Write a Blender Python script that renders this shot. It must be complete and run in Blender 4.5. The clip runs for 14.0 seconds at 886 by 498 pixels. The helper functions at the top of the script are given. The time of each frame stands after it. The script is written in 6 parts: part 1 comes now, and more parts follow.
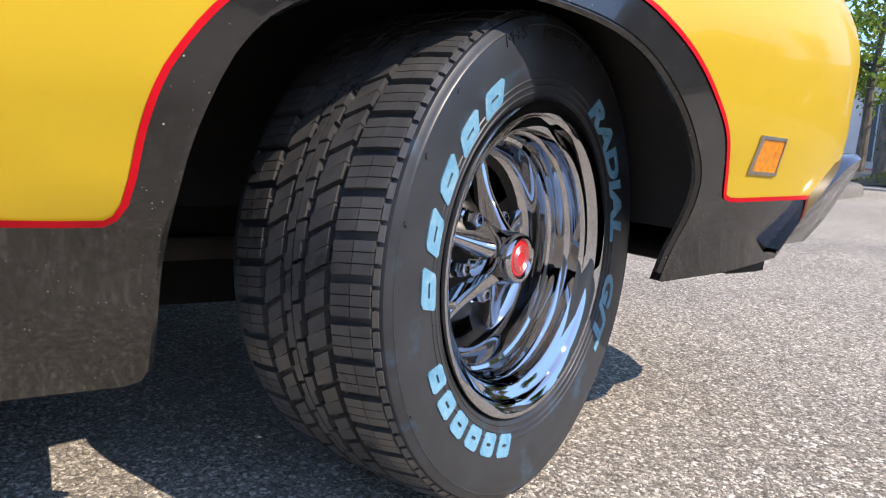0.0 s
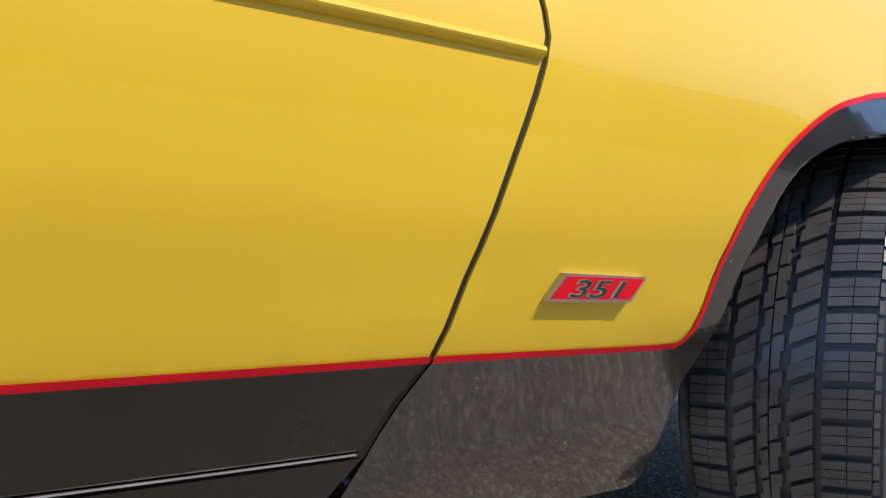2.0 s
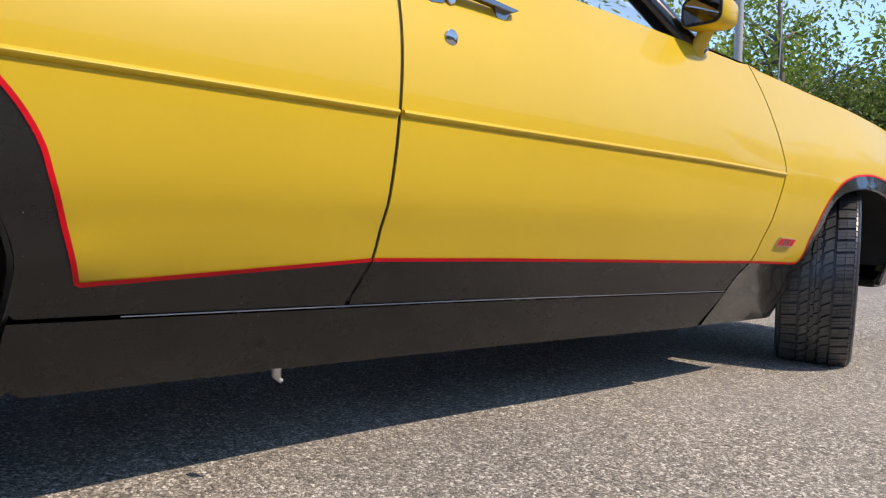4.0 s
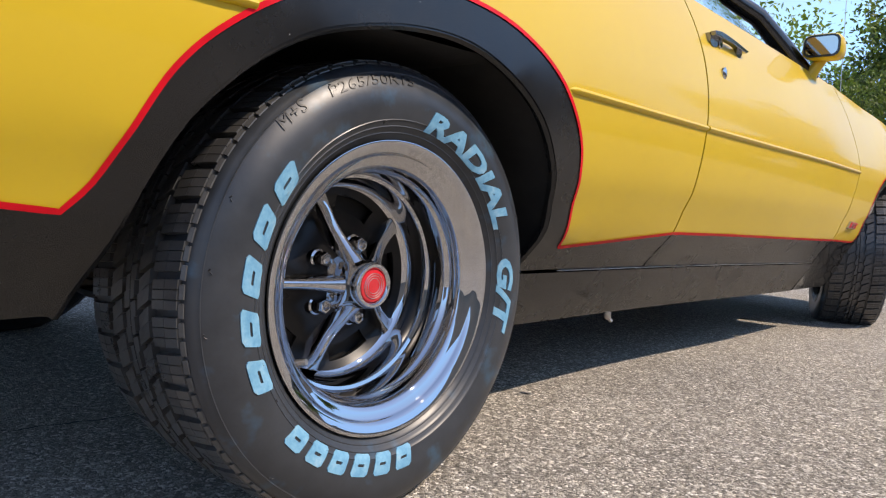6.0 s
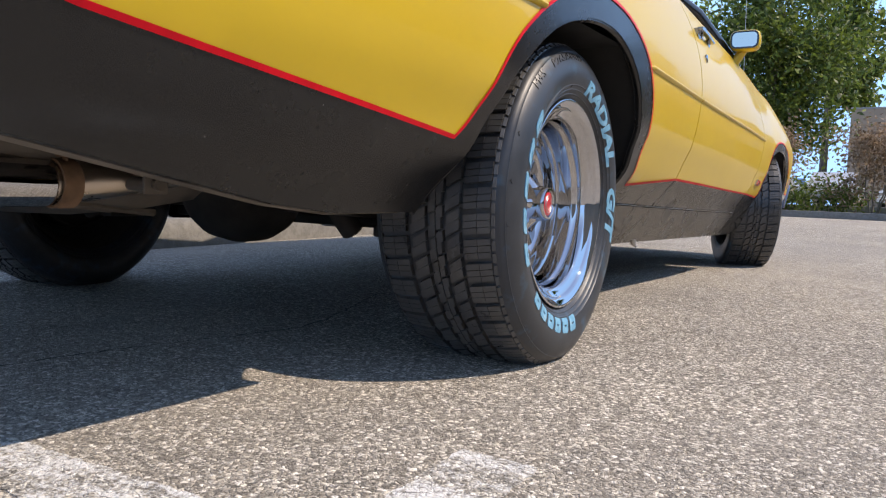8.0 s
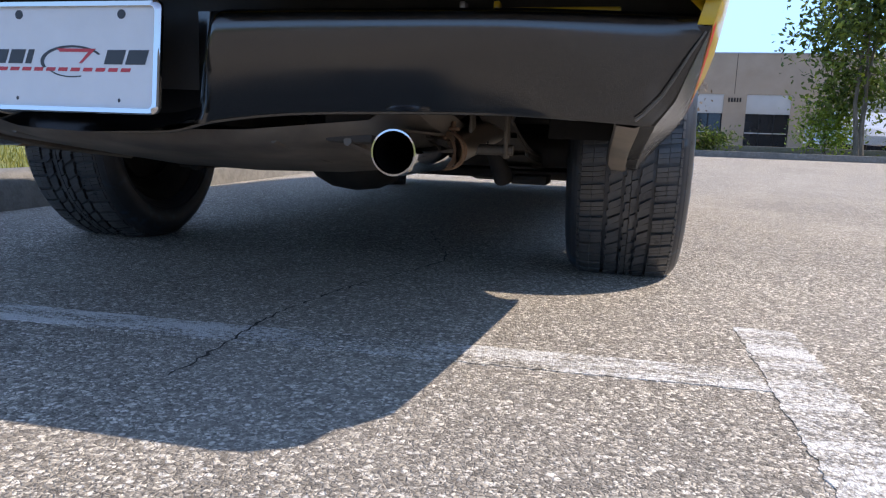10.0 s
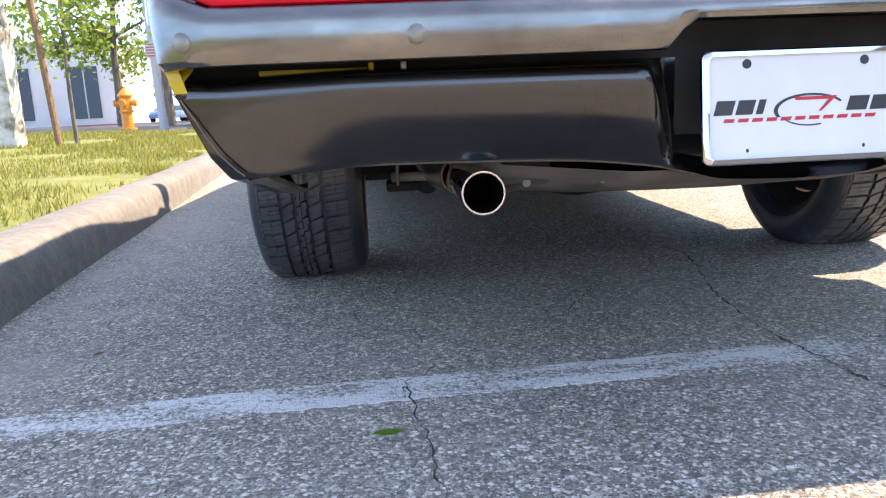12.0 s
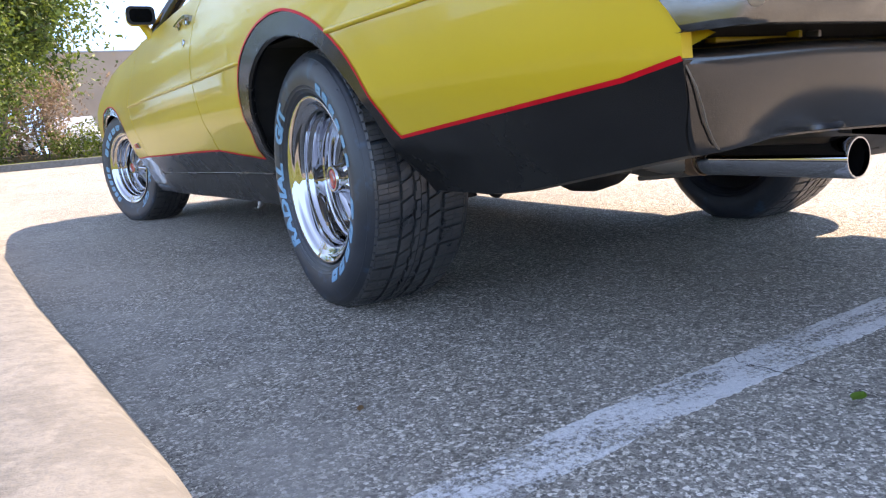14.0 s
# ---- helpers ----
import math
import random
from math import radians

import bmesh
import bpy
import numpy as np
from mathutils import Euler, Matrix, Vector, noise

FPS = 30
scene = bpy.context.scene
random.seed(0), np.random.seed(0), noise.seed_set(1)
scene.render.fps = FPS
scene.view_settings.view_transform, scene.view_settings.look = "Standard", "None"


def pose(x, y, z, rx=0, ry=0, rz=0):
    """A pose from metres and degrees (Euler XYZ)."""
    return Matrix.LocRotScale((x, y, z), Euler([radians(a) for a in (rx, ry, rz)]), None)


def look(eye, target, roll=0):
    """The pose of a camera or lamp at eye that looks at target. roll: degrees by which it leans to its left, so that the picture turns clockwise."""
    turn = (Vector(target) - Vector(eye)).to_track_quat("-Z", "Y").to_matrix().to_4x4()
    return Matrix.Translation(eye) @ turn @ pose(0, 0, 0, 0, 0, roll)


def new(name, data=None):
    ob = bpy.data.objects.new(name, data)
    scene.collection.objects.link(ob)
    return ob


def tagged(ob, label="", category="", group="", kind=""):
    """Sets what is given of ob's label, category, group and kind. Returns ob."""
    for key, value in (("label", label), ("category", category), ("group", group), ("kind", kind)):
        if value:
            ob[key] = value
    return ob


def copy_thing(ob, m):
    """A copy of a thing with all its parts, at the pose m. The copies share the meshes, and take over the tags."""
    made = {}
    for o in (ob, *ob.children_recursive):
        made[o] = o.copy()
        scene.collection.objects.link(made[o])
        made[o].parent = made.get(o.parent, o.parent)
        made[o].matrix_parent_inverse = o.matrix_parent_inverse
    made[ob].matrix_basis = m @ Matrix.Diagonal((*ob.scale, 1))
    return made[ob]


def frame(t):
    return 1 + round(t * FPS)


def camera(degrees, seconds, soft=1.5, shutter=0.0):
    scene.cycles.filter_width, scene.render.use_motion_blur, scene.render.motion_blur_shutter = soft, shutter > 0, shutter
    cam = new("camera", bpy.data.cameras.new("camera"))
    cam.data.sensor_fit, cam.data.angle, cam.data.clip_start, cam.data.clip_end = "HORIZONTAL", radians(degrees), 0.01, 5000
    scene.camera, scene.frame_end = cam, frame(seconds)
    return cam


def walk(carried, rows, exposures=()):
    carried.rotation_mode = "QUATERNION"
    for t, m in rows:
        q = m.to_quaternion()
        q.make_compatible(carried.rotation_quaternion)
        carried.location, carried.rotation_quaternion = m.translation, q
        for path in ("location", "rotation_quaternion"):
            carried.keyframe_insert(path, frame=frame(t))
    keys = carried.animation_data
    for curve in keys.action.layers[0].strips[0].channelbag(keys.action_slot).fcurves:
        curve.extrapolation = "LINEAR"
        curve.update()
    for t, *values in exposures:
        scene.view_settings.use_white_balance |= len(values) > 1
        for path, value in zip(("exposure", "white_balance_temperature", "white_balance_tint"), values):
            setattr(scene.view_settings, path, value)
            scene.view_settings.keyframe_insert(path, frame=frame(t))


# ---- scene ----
cam = camera(64.2, 14.0, soft=1.2)
PATH = [
    (0, (1.652, 2.375, 0.462), (0.01, 3.476, 0.166), 3.3),
    (0.5, (1.539, 2.295, 0.449), (-0.101, 3.41, 0.203), 2.9),
    (1, (1.427, 2.202, 0.453), (-0.219, 3.319, 0.255), 2.4),
    (1.5, (1.385, 2.091, 0.489), (-0.275, 3.2, 0.361), 2.2),
    (2, (1.454, 1.857, 0.486), (-0.222, 2.946, 0.442), 1.4),
    (2.2, (1.514, 1.718, 0.499), (-0.159, 2.814, 0.448), 1.6),
    (4.3, (1.888, -0.002, 0.478), (0.416, 1.348, 0.374), 2.4),
    (4.5, (1.86, -0.1, 0.485), (0.395, 1.257, 0.376), 2.4),
    (5, (1.75, -0.314, 0.458), (0.306, 1.064, 0.343), 2.4),
    (5.5, (1.659, -0.496, 0.436), (0.267, 0.933, 0.311), 2.8),
    (6, (1.61, -0.695, 0.442), (0.287, 0.8, 0.309), 3.2),
    (6.5, (1.546, -0.883, 0.406), (0.302, 0.676, 0.265), 3.5),
    (7, (1.491, -1.043, 0.379), (0.328, 0.578, 0.238), 3.5),
    (7.2, (1.468, -1.098, 0.348), (0.339, 0.547, 0.211), 3.4),
    (9.3, (1.138, -1.839, 0.319), (0.429, 0.014, 0.068), 1.0),
    (9.5, (1.043, -1.909, 0.344), (0.402, -0.035, 0.063), 1.2),
    (10, (0.756, -2.003, 0.343), (0.291, -0.083, 0.033), 2.1),
    (10.5, (0.435, -2.063, 0.381), (0.121, -0.118, 0.035), 1.6),
    (11, (0.087, -2.098, 0.409), (-0.084, -0.14, 0.042), 0.2),
    (11.5, (-0.238, -2.083, 0.434), (-0.272, -0.121, 0.046), -1.1),
    (12, (-0.586, -2.082, 0.452), (-0.422, -0.127, 0.063), -2.5),
    (12.5, (-0.912, -2.014, 0.471), (-0.502, -0.098, 0.070), -3.9),
    (13, (-1.161, -1.844, 0.502), (-0.513, 0.007, 0.112), -4.5),
    (13.2, (-1.252, -1.811, 0.504), (-0.517, 0.006, 0.144), -4.7),
    (13.5, (-1.379, -1.763, 0.503), (-0.524, 0.005, 0.126), -5.0),
    (14, (-1.538, -1.680, 0.437), (-0.548, 0.021, 0.081), -4.8),
]
EXPOSURES = [(0.0, 1.62, 7400), (0.5, 1.77, 7000), (1.0, 1.84, 6800), (1.5, 1.58, 7000), (2.2, 1.32, 7400), (4.3, 1.2, 7600), (5.5, 1.3, 7700), (7.2, 1.3, 7700), (9.4, 1.3, 7400),
             (10.0, 1.45, 7300), (10.5, 1.65, 7300), (11.0, 2.15, 7700), (11.5, 2.48, 8700), (12.0, 2.72, 8900), (12.5, 2.64, 8800), (13.0, 2.8, 9200), (13.5, 2.72, 9000), (14.0, 2.5, 8500)]
TINTS = [(0, 17), (10.5, 17), (11.5, 20), (12.0, 21), (13.0, 24), (14.0, 23)]
walk(cam, [(t, look(*r)) for t, *r in PATH], [(t, e, k, float(np.interp(t, *zip(*TINTS)))) for t, e, k in EXPOSURES])

# ---- light ----
SUN = Vector((0.79, 0.33, 1.0))
world = bpy.data.worlds.new("sky")
scene.world = world
world.use_nodes = True
wn = world.node_tree.nodes
sky = wn.new("ShaderNodeTexSky")
sky.sky_type = "NISHITA"
sky.sun_disc = False
sky.sun_elevation = math.atan2(SUN.z, math.hypot(SUN.x, SUN.y))
sky.sun_rotation = math.atan2(SUN.x, SUN.y)
sky.altitude = 600
sky.air_density, sky.dust_density, sky.ozone_density = 0.8, 0.05, 1.4
clear = wn.new("ShaderNodeMix")
clear.data_type, clear.blend_type = "RGBA", "DARKEN"
clear.inputs[0].default_value = 1.0
clear.inputs[7].default_value = (1.35, 2.75, 5.3, 1)
world.node_tree.links.new(sky.outputs[0], clear.inputs[6])
world.node_tree.links.new(clear.outputs[2], wn["Background"].inputs[0])
wn["Background"].inputs[1].default_value = 0.152
sun = new("sun", bpy.data.lights.new("sun", "SUN"))
sun.data.energy, sun.data.angle, sun.data.color = 2.05, radians(0.53), (1.0, 0.95, 0.87)
sun.matrix_world = look(SUN * 30, (0, 0, 0))


# ---- materials ----
class Mat:
    """A node material with small helpers."""

    def __init__(self, name, base, rough=0.5, metal=0.0, **more):
        self.m = bpy.data.materials.new(name)
        self.m.use_nodes = True
        self.t = self.m.node_tree
        self.b = self.t.nodes["Principled BSDF"]
        self.b.inputs["Base Color"].default_value = (*base, 1)
        self.b.inputs["Roughness"].default_value = rough
        self.b.inputs["Metallic"].default_value = metal
        for k, v in more.items():
            self.b.inputs[k.replace("_", " ")].default_value = v
        self.xyz = None

    def node(self, kind, **values):
        n = self.t.nodes.new("ShaderNode" + kind)
        for k, v in values.items():
            n.inputs[k.replace("_", " ")].default_value = v
        return n

    def link(self, a, b):
        self.t.links.new(a, b)

    def coords(self, space="Object"):
        if self.xyz is None:
            self.xyz = self.node("TexCoord")
        return self.xyz.outputs[space]

    def noise(self, scale, detail=4.0, rough=0.55, stretch=None, space="Object"):
        n = self.node("TexNoise", Scale=scale, Detail=detail, Roughness=rough)
        src = self.coords(space)
        if stretch:
            mp = self.node("Mapping")
            mp.inputs["Scale"].default_value = stretch
            self.link(src, mp.inputs[0])
            src = mp.outputs[0]
        self.link(src, n.inputs["Vector"])
        return n.outputs["Fac"]

    def voronoi(self, scale, feature="F1", out="Distance", space="Object"):
        n = self.node("TexVoronoi", Scale=scale)
        n.feature = feature
        self.link(self.coords(space), n.inputs["Vector"])
        return n.outputs[out]

    def ramp(self, fac, stops):
        n = self.node("ValToRGB")
        els = n.color_ramp.elements
        while len(els) < len(stops):
            els.new(0.5)
        for e, (p, c) in zip(els, stops):
            e.position = p
            e.color = (*c, 1) if isinstance(c, tuple) else (c, c, c, 1)
        self.link(fac, n.inputs[0])
        return n.outputs[0]

    def mix(self, fac, a, b, blend="MIX"):
        n = self.node("Mix")
        n.data_type, n.blend_type = "RGBA", blend
        for sock, v in ((n.inputs[0], fac), (n.inputs[6], a), (n.inputs[7], b)):
            if isinstance(v, bpy.types.NodeSocket):
                self.link(v, sock)
            elif isinstance(v, tuple):
                sock.default_value = (*v, 1)
            else:
                sock.default_value = v
        return n.outputs[2]

    def math(self, op, a, b=0.0):
        n = self.node("Math")
        n.operation = op
        for sock, v in ((n.inputs[0], a), (n.inputs[1], b)):
            if isinstance(v, bpy.types.NodeSocket):
                self.link(v, sock)
            else:
                sock.default_value = v
        return n.outputs[0]

    def colour(self, src):
        self.link(src, self.b.inputs["Base Color"])
        return self

    def gloss(self, src):
        self.link(src, self.b.inputs["Roughness"])
        return self

    def bump(self, height, strength=0.3, dist=0.002):
        n = self.node("Bump", Strength=strength, Distance=dist)
        if self.b.inputs["Normal"].is_linked:
            self.link(self.b.inputs["Normal"].links[0].from_socket, n.inputs["Normal"])
        self.link(height, n.inputs["Height"])
        self.link(n.outputs[0], self.b.inputs["Normal"])
        return self


def simple(name, base, rough=0.5, metal=0.0, vary=0.12, scale=30.0, bump=0.0, **more):
    """A plain material with a little mottling in colour and gloss."""
    a = Mat(name, base, rough, metal, **more)
    n = a.noise(scale, 5)
    lo = tuple(c * (1 - vary) for c in base)
    hi = tuple(min(1, c * (1 + vary)) for c in base)
    a.colour(a.ramp(n, [(0.3, lo), (0.7, hi)]))
    a.gloss(a.ramp(a.noise(scale * 0.31, 3), [(0.25, max(0.0, rough * 0.85)), (0.75, min(1, rough * 1.15))]))
    if bump:
        a.bump(n, bump)
    return a.m


def mat_yellow():
    a = Mat("yellow_paint", (0.56, 0.375, 0.022), 0.42, Specular_IOR_Level=0.3, Coat_Weight=0.42, Coat_Roughness=0.035)
    big = a.noise(2.2, 4)
    a.colour(a.ramp(big, [(0.3, (0.55, 0.366, 0.016)), (0.7, (0.595, 0.402, 0.021))]))
    a.bump(a.noise(6, 2), 0.05, 0.006)
    a.bump(a.noise(260, 2), 0.02, 0.0006)
    return a.m


def mat_black_satin():
    """Dusty, half-glossy black of the lower sides."""
    a = Mat("black_satin_paint", (0.020, 0.019, 0.018), 0.26, Specular_IOR_Level=0.5, Coat_Weight=0.85, Coat_Roughness=0.05)
    dust = a.noise(9, 7, 0.68)
    fine = a.noise(60, 5, 0.75)
    base = a.ramp(dust, [(0.3, (0.007, 0.0067, 0.0064)), (0.52, (0.012, 0.0112, 0.0104)), (0.75, (0.027, 0.025, 0.023))])
    base = a.mix(a.ramp(fine, [(0.5, 0.0), (0.75, 0.14)]), base, (0.065, 0.060, 0.054))
    for scale, size, at in ((150, 0.055, 0.46), (55, 0.040, 0.50)):
        specks = a.ramp(a.voronoi(scale), [(size, 1.0), (size * 1.8, 0.0)])
        keep = a.ramp(a.noise(scale * 0.12, 4, 0.6), [(at, 0.0), (at + 0.12, 1.0)])
        base = a.mix(a.math("MULTIPLY", specks, keep), base, (0.46, 0.44, 0.40))
    a.colour(base)
    a.gloss(a.ramp(dust, [(0.3, 0.14), (0.75, 0.32)]))
    a.bump(a.noise(24, 4, 0.6), 0.11, 0.0022)
    return a.m


def mat_black_clean():
    """The cleaner black of the rear quarters."""
    a = Mat("black_quarter_paint", (0.012, 0.0118, 0.0118), 0.25, Specular_IOR_Level=0.45)
    dust = a.noise(6, 6, 0.65)
    base = a.ramp(dust, [(0.35, (0.0065, 0.0064, 0.0064)), (0.75, (0.0135, 0.0129, 0.0124))])
    specks = a.ramp(a.voronoi(60), [(0.03, 1.0), (0.055, 0.0)])
    keep = a.ramp(a.noise(8, 3), [(0.54, 0.0), (0.64, 1.0)])
    a.colour(a.mix(a.math("MULTIPLY", specks, keep), base, (0.40, 0.38, 0.35)))
    a.gloss(a.ramp(dust, [(0.3, 0.19), (0.75, 0.33)]))
    a.bump(a.noise(5, 2), 0.05, 0.006)
    return a.m


def mat_black_gloss():
    """Cleaner, glossier black of the tail."""
    a = Mat("black_valance_paint", (0.006, 0.006, 0.0063), 0.2, IOR=1.6, Specular_IOR_Level=0.7)
    dust = a.noise(5, 6, 0.65)
    specks = a.ramp(a.voronoi(80), [(0.03, 0.6), (0.06, 0.0)])
    keep = a.ramp(a.noise(9, 3), [(0.56, 0.0), (0.64, 1.0)])
    base = a.ramp(dust, [(0.3, (0.0025, 0.0025, 0.003)), (0.75, (0.008, 0.0078, 0.0076))])
    a.colour(a.mix(a.math("MULTIPLY", specks, keep), base, (0.18, 0.17, 0.16)))
    a.gloss(a.ramp(dust, [(0.3, 0.11), (0.75, 0.26)]))
    a.bump(a.noise(7, 2), 0.06, 0.005)
    return a.m


def mat_rubber(name, base, rough):
    a = Mat(name, (base,) * 3, rough)
    dust = a.noise(14, 6, 0.7)
    a.colour(a.ramp(dust, [(0.35, (base * 0.8, base * 0.8, base * 0.82)), (0.75, (base * 1.7, base * 1.65, base * 1.55))]))
    a.gloss(a.ramp(dust, [(0.3, rough * 0.8), (0.75, rough * 1.15)]))
    a.bump(a.noise(420, 3), 0.08, 0.0005)
    return a.m


def mat_sidewall():
    a = Mat("tyre_sidewall", (0.03,) * 3, 0.5)
    dust = a.noise(11, 6, 0.7)
    base = a.ramp(dust, [(0.35, (0.020, 0.023, 0.027)), (0.75, (0.040, 0.044, 0.050))])
    film = a.ramp(a.noise(16, 4, 0.6), [(0.56, 0.0), (0.72, 0.5)])
    a.colour(a.mix(film, base, (0.045, 0.12, 0.19)))
    a.gloss(a.ramp(dust, [(0.3, 0.32), (0.75, 0.50)]))
    a.bump(a.noise(300, 3), 0.06, 0.0005)
    return a.m


def mat_letters():
    a = Mat("blue_letter_film", (0.22, 0.52, 0.72), 0.5)
    n = a.noise(60, 6, 0.7)
    a.colour(a.ramp(n, [(0.3, (0.075, 0.25, 0.40)), (0.55, (0.15, 0.36, 0.50)), (0.78, (0.33, 0.47, 0.54))]))
    a.bump(n, 0.2, 0.0005)
    return a.m


def mat_chrome(name, rough, tint=(0.80, 0.80, 0.81), smear=0.0):
    a = Mat(name, tint, rough, 1.0)
    if smear:
        n = a.noise(5, 6, 0.65, stretch=(1, 1, 3))
        a.gloss(a.ramp(n, [(0.3, rough), (0.7, rough + smear)]))
        a.bump(a.noise(30, 2), 0.03, 0.001)
    else:
        a.gloss(a.ramp(a.noise(50, 4), [(0.3, rough), (0.75, rough * 2)]))
    return a.m


def mat_weathered_chrome():
    """Old bumper chrome: cloudy, with dull and clear patches."""
    a = Mat("weathered_chrome", (0.32, 0.31, 0.29), 0.2, 1.0)
    cloud = a.noise(6, 6, 0.65, stretch=(1, 1, 2.5))
    a.colour(a.ramp(cloud, [(0.3, (0.13, 0.127, 0.12)), (0.55, (0.21, 0.203, 0.19)), (0.75, (0.34, 0.325, 0.295))]))
    a.gloss(a.ramp(a.noise(9, 6, 0.65, stretch=(1, 1, 3)), [(0.3, 0.12), (0.7, 0.27)]))
    a.bump(a.noise(11, 2), 0.10, 0.004)
    a.bump(a.noise(120, 3), 0.03, 0.0006)
    return a.m


def stones(a):
    """The exposed stones of the asphalt: colour and relief."""
    both = []
    for scale in (135, 300):
        grey = a.node("SeparateColor")
        a.link(a.voronoi(scale, out="Color"), grey.inputs[0])
        both.append(grey.outputs[0])
    pick = a.ramp(a.noise(60, 3), [(0.45, 0.0), (0.55, 1.0)])
    tone = a.mix(pick, both[0], both[1])
    stone = a.ramp(tone, [(0.0, (0.115, 0.104, 0.087)), (0.30, (0.215, 0.196, 0.164)), (0.60, (0.340, 0.312, 0.263)),
                          (0.84, (0.600, 0.556, 0.476)), (1.0, (0.900, 0.855, 0.765))])
    for scale, at, tone in ((88, 0.74, (0.88, 0.84, 0.77)), (150, 0.80, (0.050, 0.046, 0.041))):
        odd = a.node("SeparateColor")
        a.link(a.voronoi(scale, out="Color"), odd.inputs[0])
        core = a.ramp(a.voronoi(scale), [(0.26, 1.0), (0.40, 0.0)])
        stone = a.mix(a.math("MULTIPLY", core, a.ramp(odd.outputs[1], [(at, 0.0), (at + 0.04, 0.9)])), stone, tone)
    edge = a.voronoi(135, "DISTANCE_TO_EDGE")
    deep = a.ramp(a.noise(140, 5, 0.75), [(0.36, 1.0), (0.47, 0.0)])
    fine = a.ramp(a.noise(520, 3, 0.8), [(0.3, 0.6), (0.7, 1.35)])
    col = a.mix(1.0, a.mix(deep, stone, (0.070, 0.064, 0.056)), fine, "MULTIPLY")
    return col, a.math("MULTIPLY", a.ramp(edge, [(0.0, 0.35), (0.2, 1.0)]), a.ramp(deep, [(0.0, 1.0), (1.0, 0.15)]))


def mat_asphalt():
    a = Mat("worn_asphalt", (0.28, 0.265, 0.24), 0.88)
    col, edge = stones(a)
    patch = a.ramp(a.noise(1.3, 5, 0.6), [(0.3, (0.86, 0.85, 0.85)), (0.7, (1.16, 1.13, 1.09))])
    col = a.mix(1.0, col, patch, "MULTIPLY")
    clump = a.ramp(a.noise(26, 4, 0.65), [(0.3, (0.84, 0.84, 0.84)), (0.7, (1.10, 1.10, 1.10))])
    col = a.mix(1.0, col, clump, "MULTIPLY")
    dusty = a.ramp(a.noise(0.5, 5, 0.6), [(0.45, 0.0), (0.75, 0.35)])
    place = a.node("SeparateXYZ")
    a.link(a.coords(), place.inputs[0])
    away = a.math("ADD", place.outputs[0], a.math("MULTIPLY", place.outputs[1], 0.085))
    near = a.ramp(a.math("MULTIPLY", a.math("ADD", away, 1.9), 0.8), [(0.0, 0.0), (0.30, 0.0), (0.36, 1.0), (0.46, 0.8), (0.66, 0.0)])
    grit = a.math("MULTIPLY", near, a.ramp(a.noise(3.2, 6, 0.7), [(0.42, 0.0), (0.60, 0.75)]))
    col = a.mix(dusty, col, (0.52, 0.475, 0.415))
    a.colour(a.mix(grit, col, (0.42, 0.385, 0.335)))
    a.bump(a.math("ADD", edge, a.math("MULTIPLY", a.noise(40, 5, 0.7), 1.2)), 0.7, 0.005)
    return a.m


def mat_line_paint():
    a = Mat("worn_line_paint", (0.62, 0.63, 0.62), 0.7)
    worn = a.math("ADD", a.math("MULTIPLY", a.noise(105, 6, 0.8), 0.52), a.math("MULTIPLY", a.noise(9, 6, 0.7, stretch=(0.45, 1.6, 1.0)), 0.5))
    place = a.node("SeparateXYZ")
    a.link(a.coords(), place.inputs[0])
    # the paint is worn thinnest where wheels roll over it
    track = a.ramp(a.math("MULTIPLY", a.math("ADD", place.outputs[0], 1.4), 0.36), [(0.0, 0.0), (0.50, 0.0), (0.60, 0.040), (0.70, 0.035), (0.75, 0.012), (1.0, 0.03)])
    col, edge = stones(a)
    a.colour(a.mix(a.ramp(a.math("SUBTRACT", worn, track), [(0.468, 0.03), (0.545, 0.88)]), col, (0.74, 0.735, 0.72)))
    a.bump(a.math("ADD", edge, a.math("MULTIPLY", a.noise(40, 5, 0.7), 1.2)), 0.6, 0.005)
    return a.m


def mat_concrete(name, base, scale=1.0):
    a = Mat(name, base, 0.85)
    n1, n2 = a.noise(2.4 * scale, 6, 0.65), a.noise(70 * scale, 4, 0.6)
    c = a.ramp(n1, [(0.25, tuple(v * 0.66 for v in base)), (0.46, tuple(v * 0.9 for v in base)), (0.8, tuple(min(1, v * 1.12) for v in base))])
    c = a.mix(a.ramp(n2, [(0.3, 0.0), (0.42, 0.0), (0.66, 0.25)]), c, tuple(v * 0.62 for v in base))
    c = a.mix(a.ramp(a.noise(17 * scale, 6, 0.75), [(0.42, 0.55), (0.56, 0.0)]), c, tuple(v * 0.5 for v in base))
    pits = a.ramp(a.voronoi(60 * scale), [(0.05, 1.0), (0.10, 0.0)])
    c = a.mix(a.math("MULTIPLY", pits, a.ramp(a.noise(6 * scale, 3), [(0.5, 0.0), (0.6, 0.7)])), c, (0.09, 0.085, 0.075))
    a.colour(c)
    a.bump(a.math("ADD", n2, a.math("MULTIPLY", n1, 2.0)), 0.6, 0.006)
    return a.m


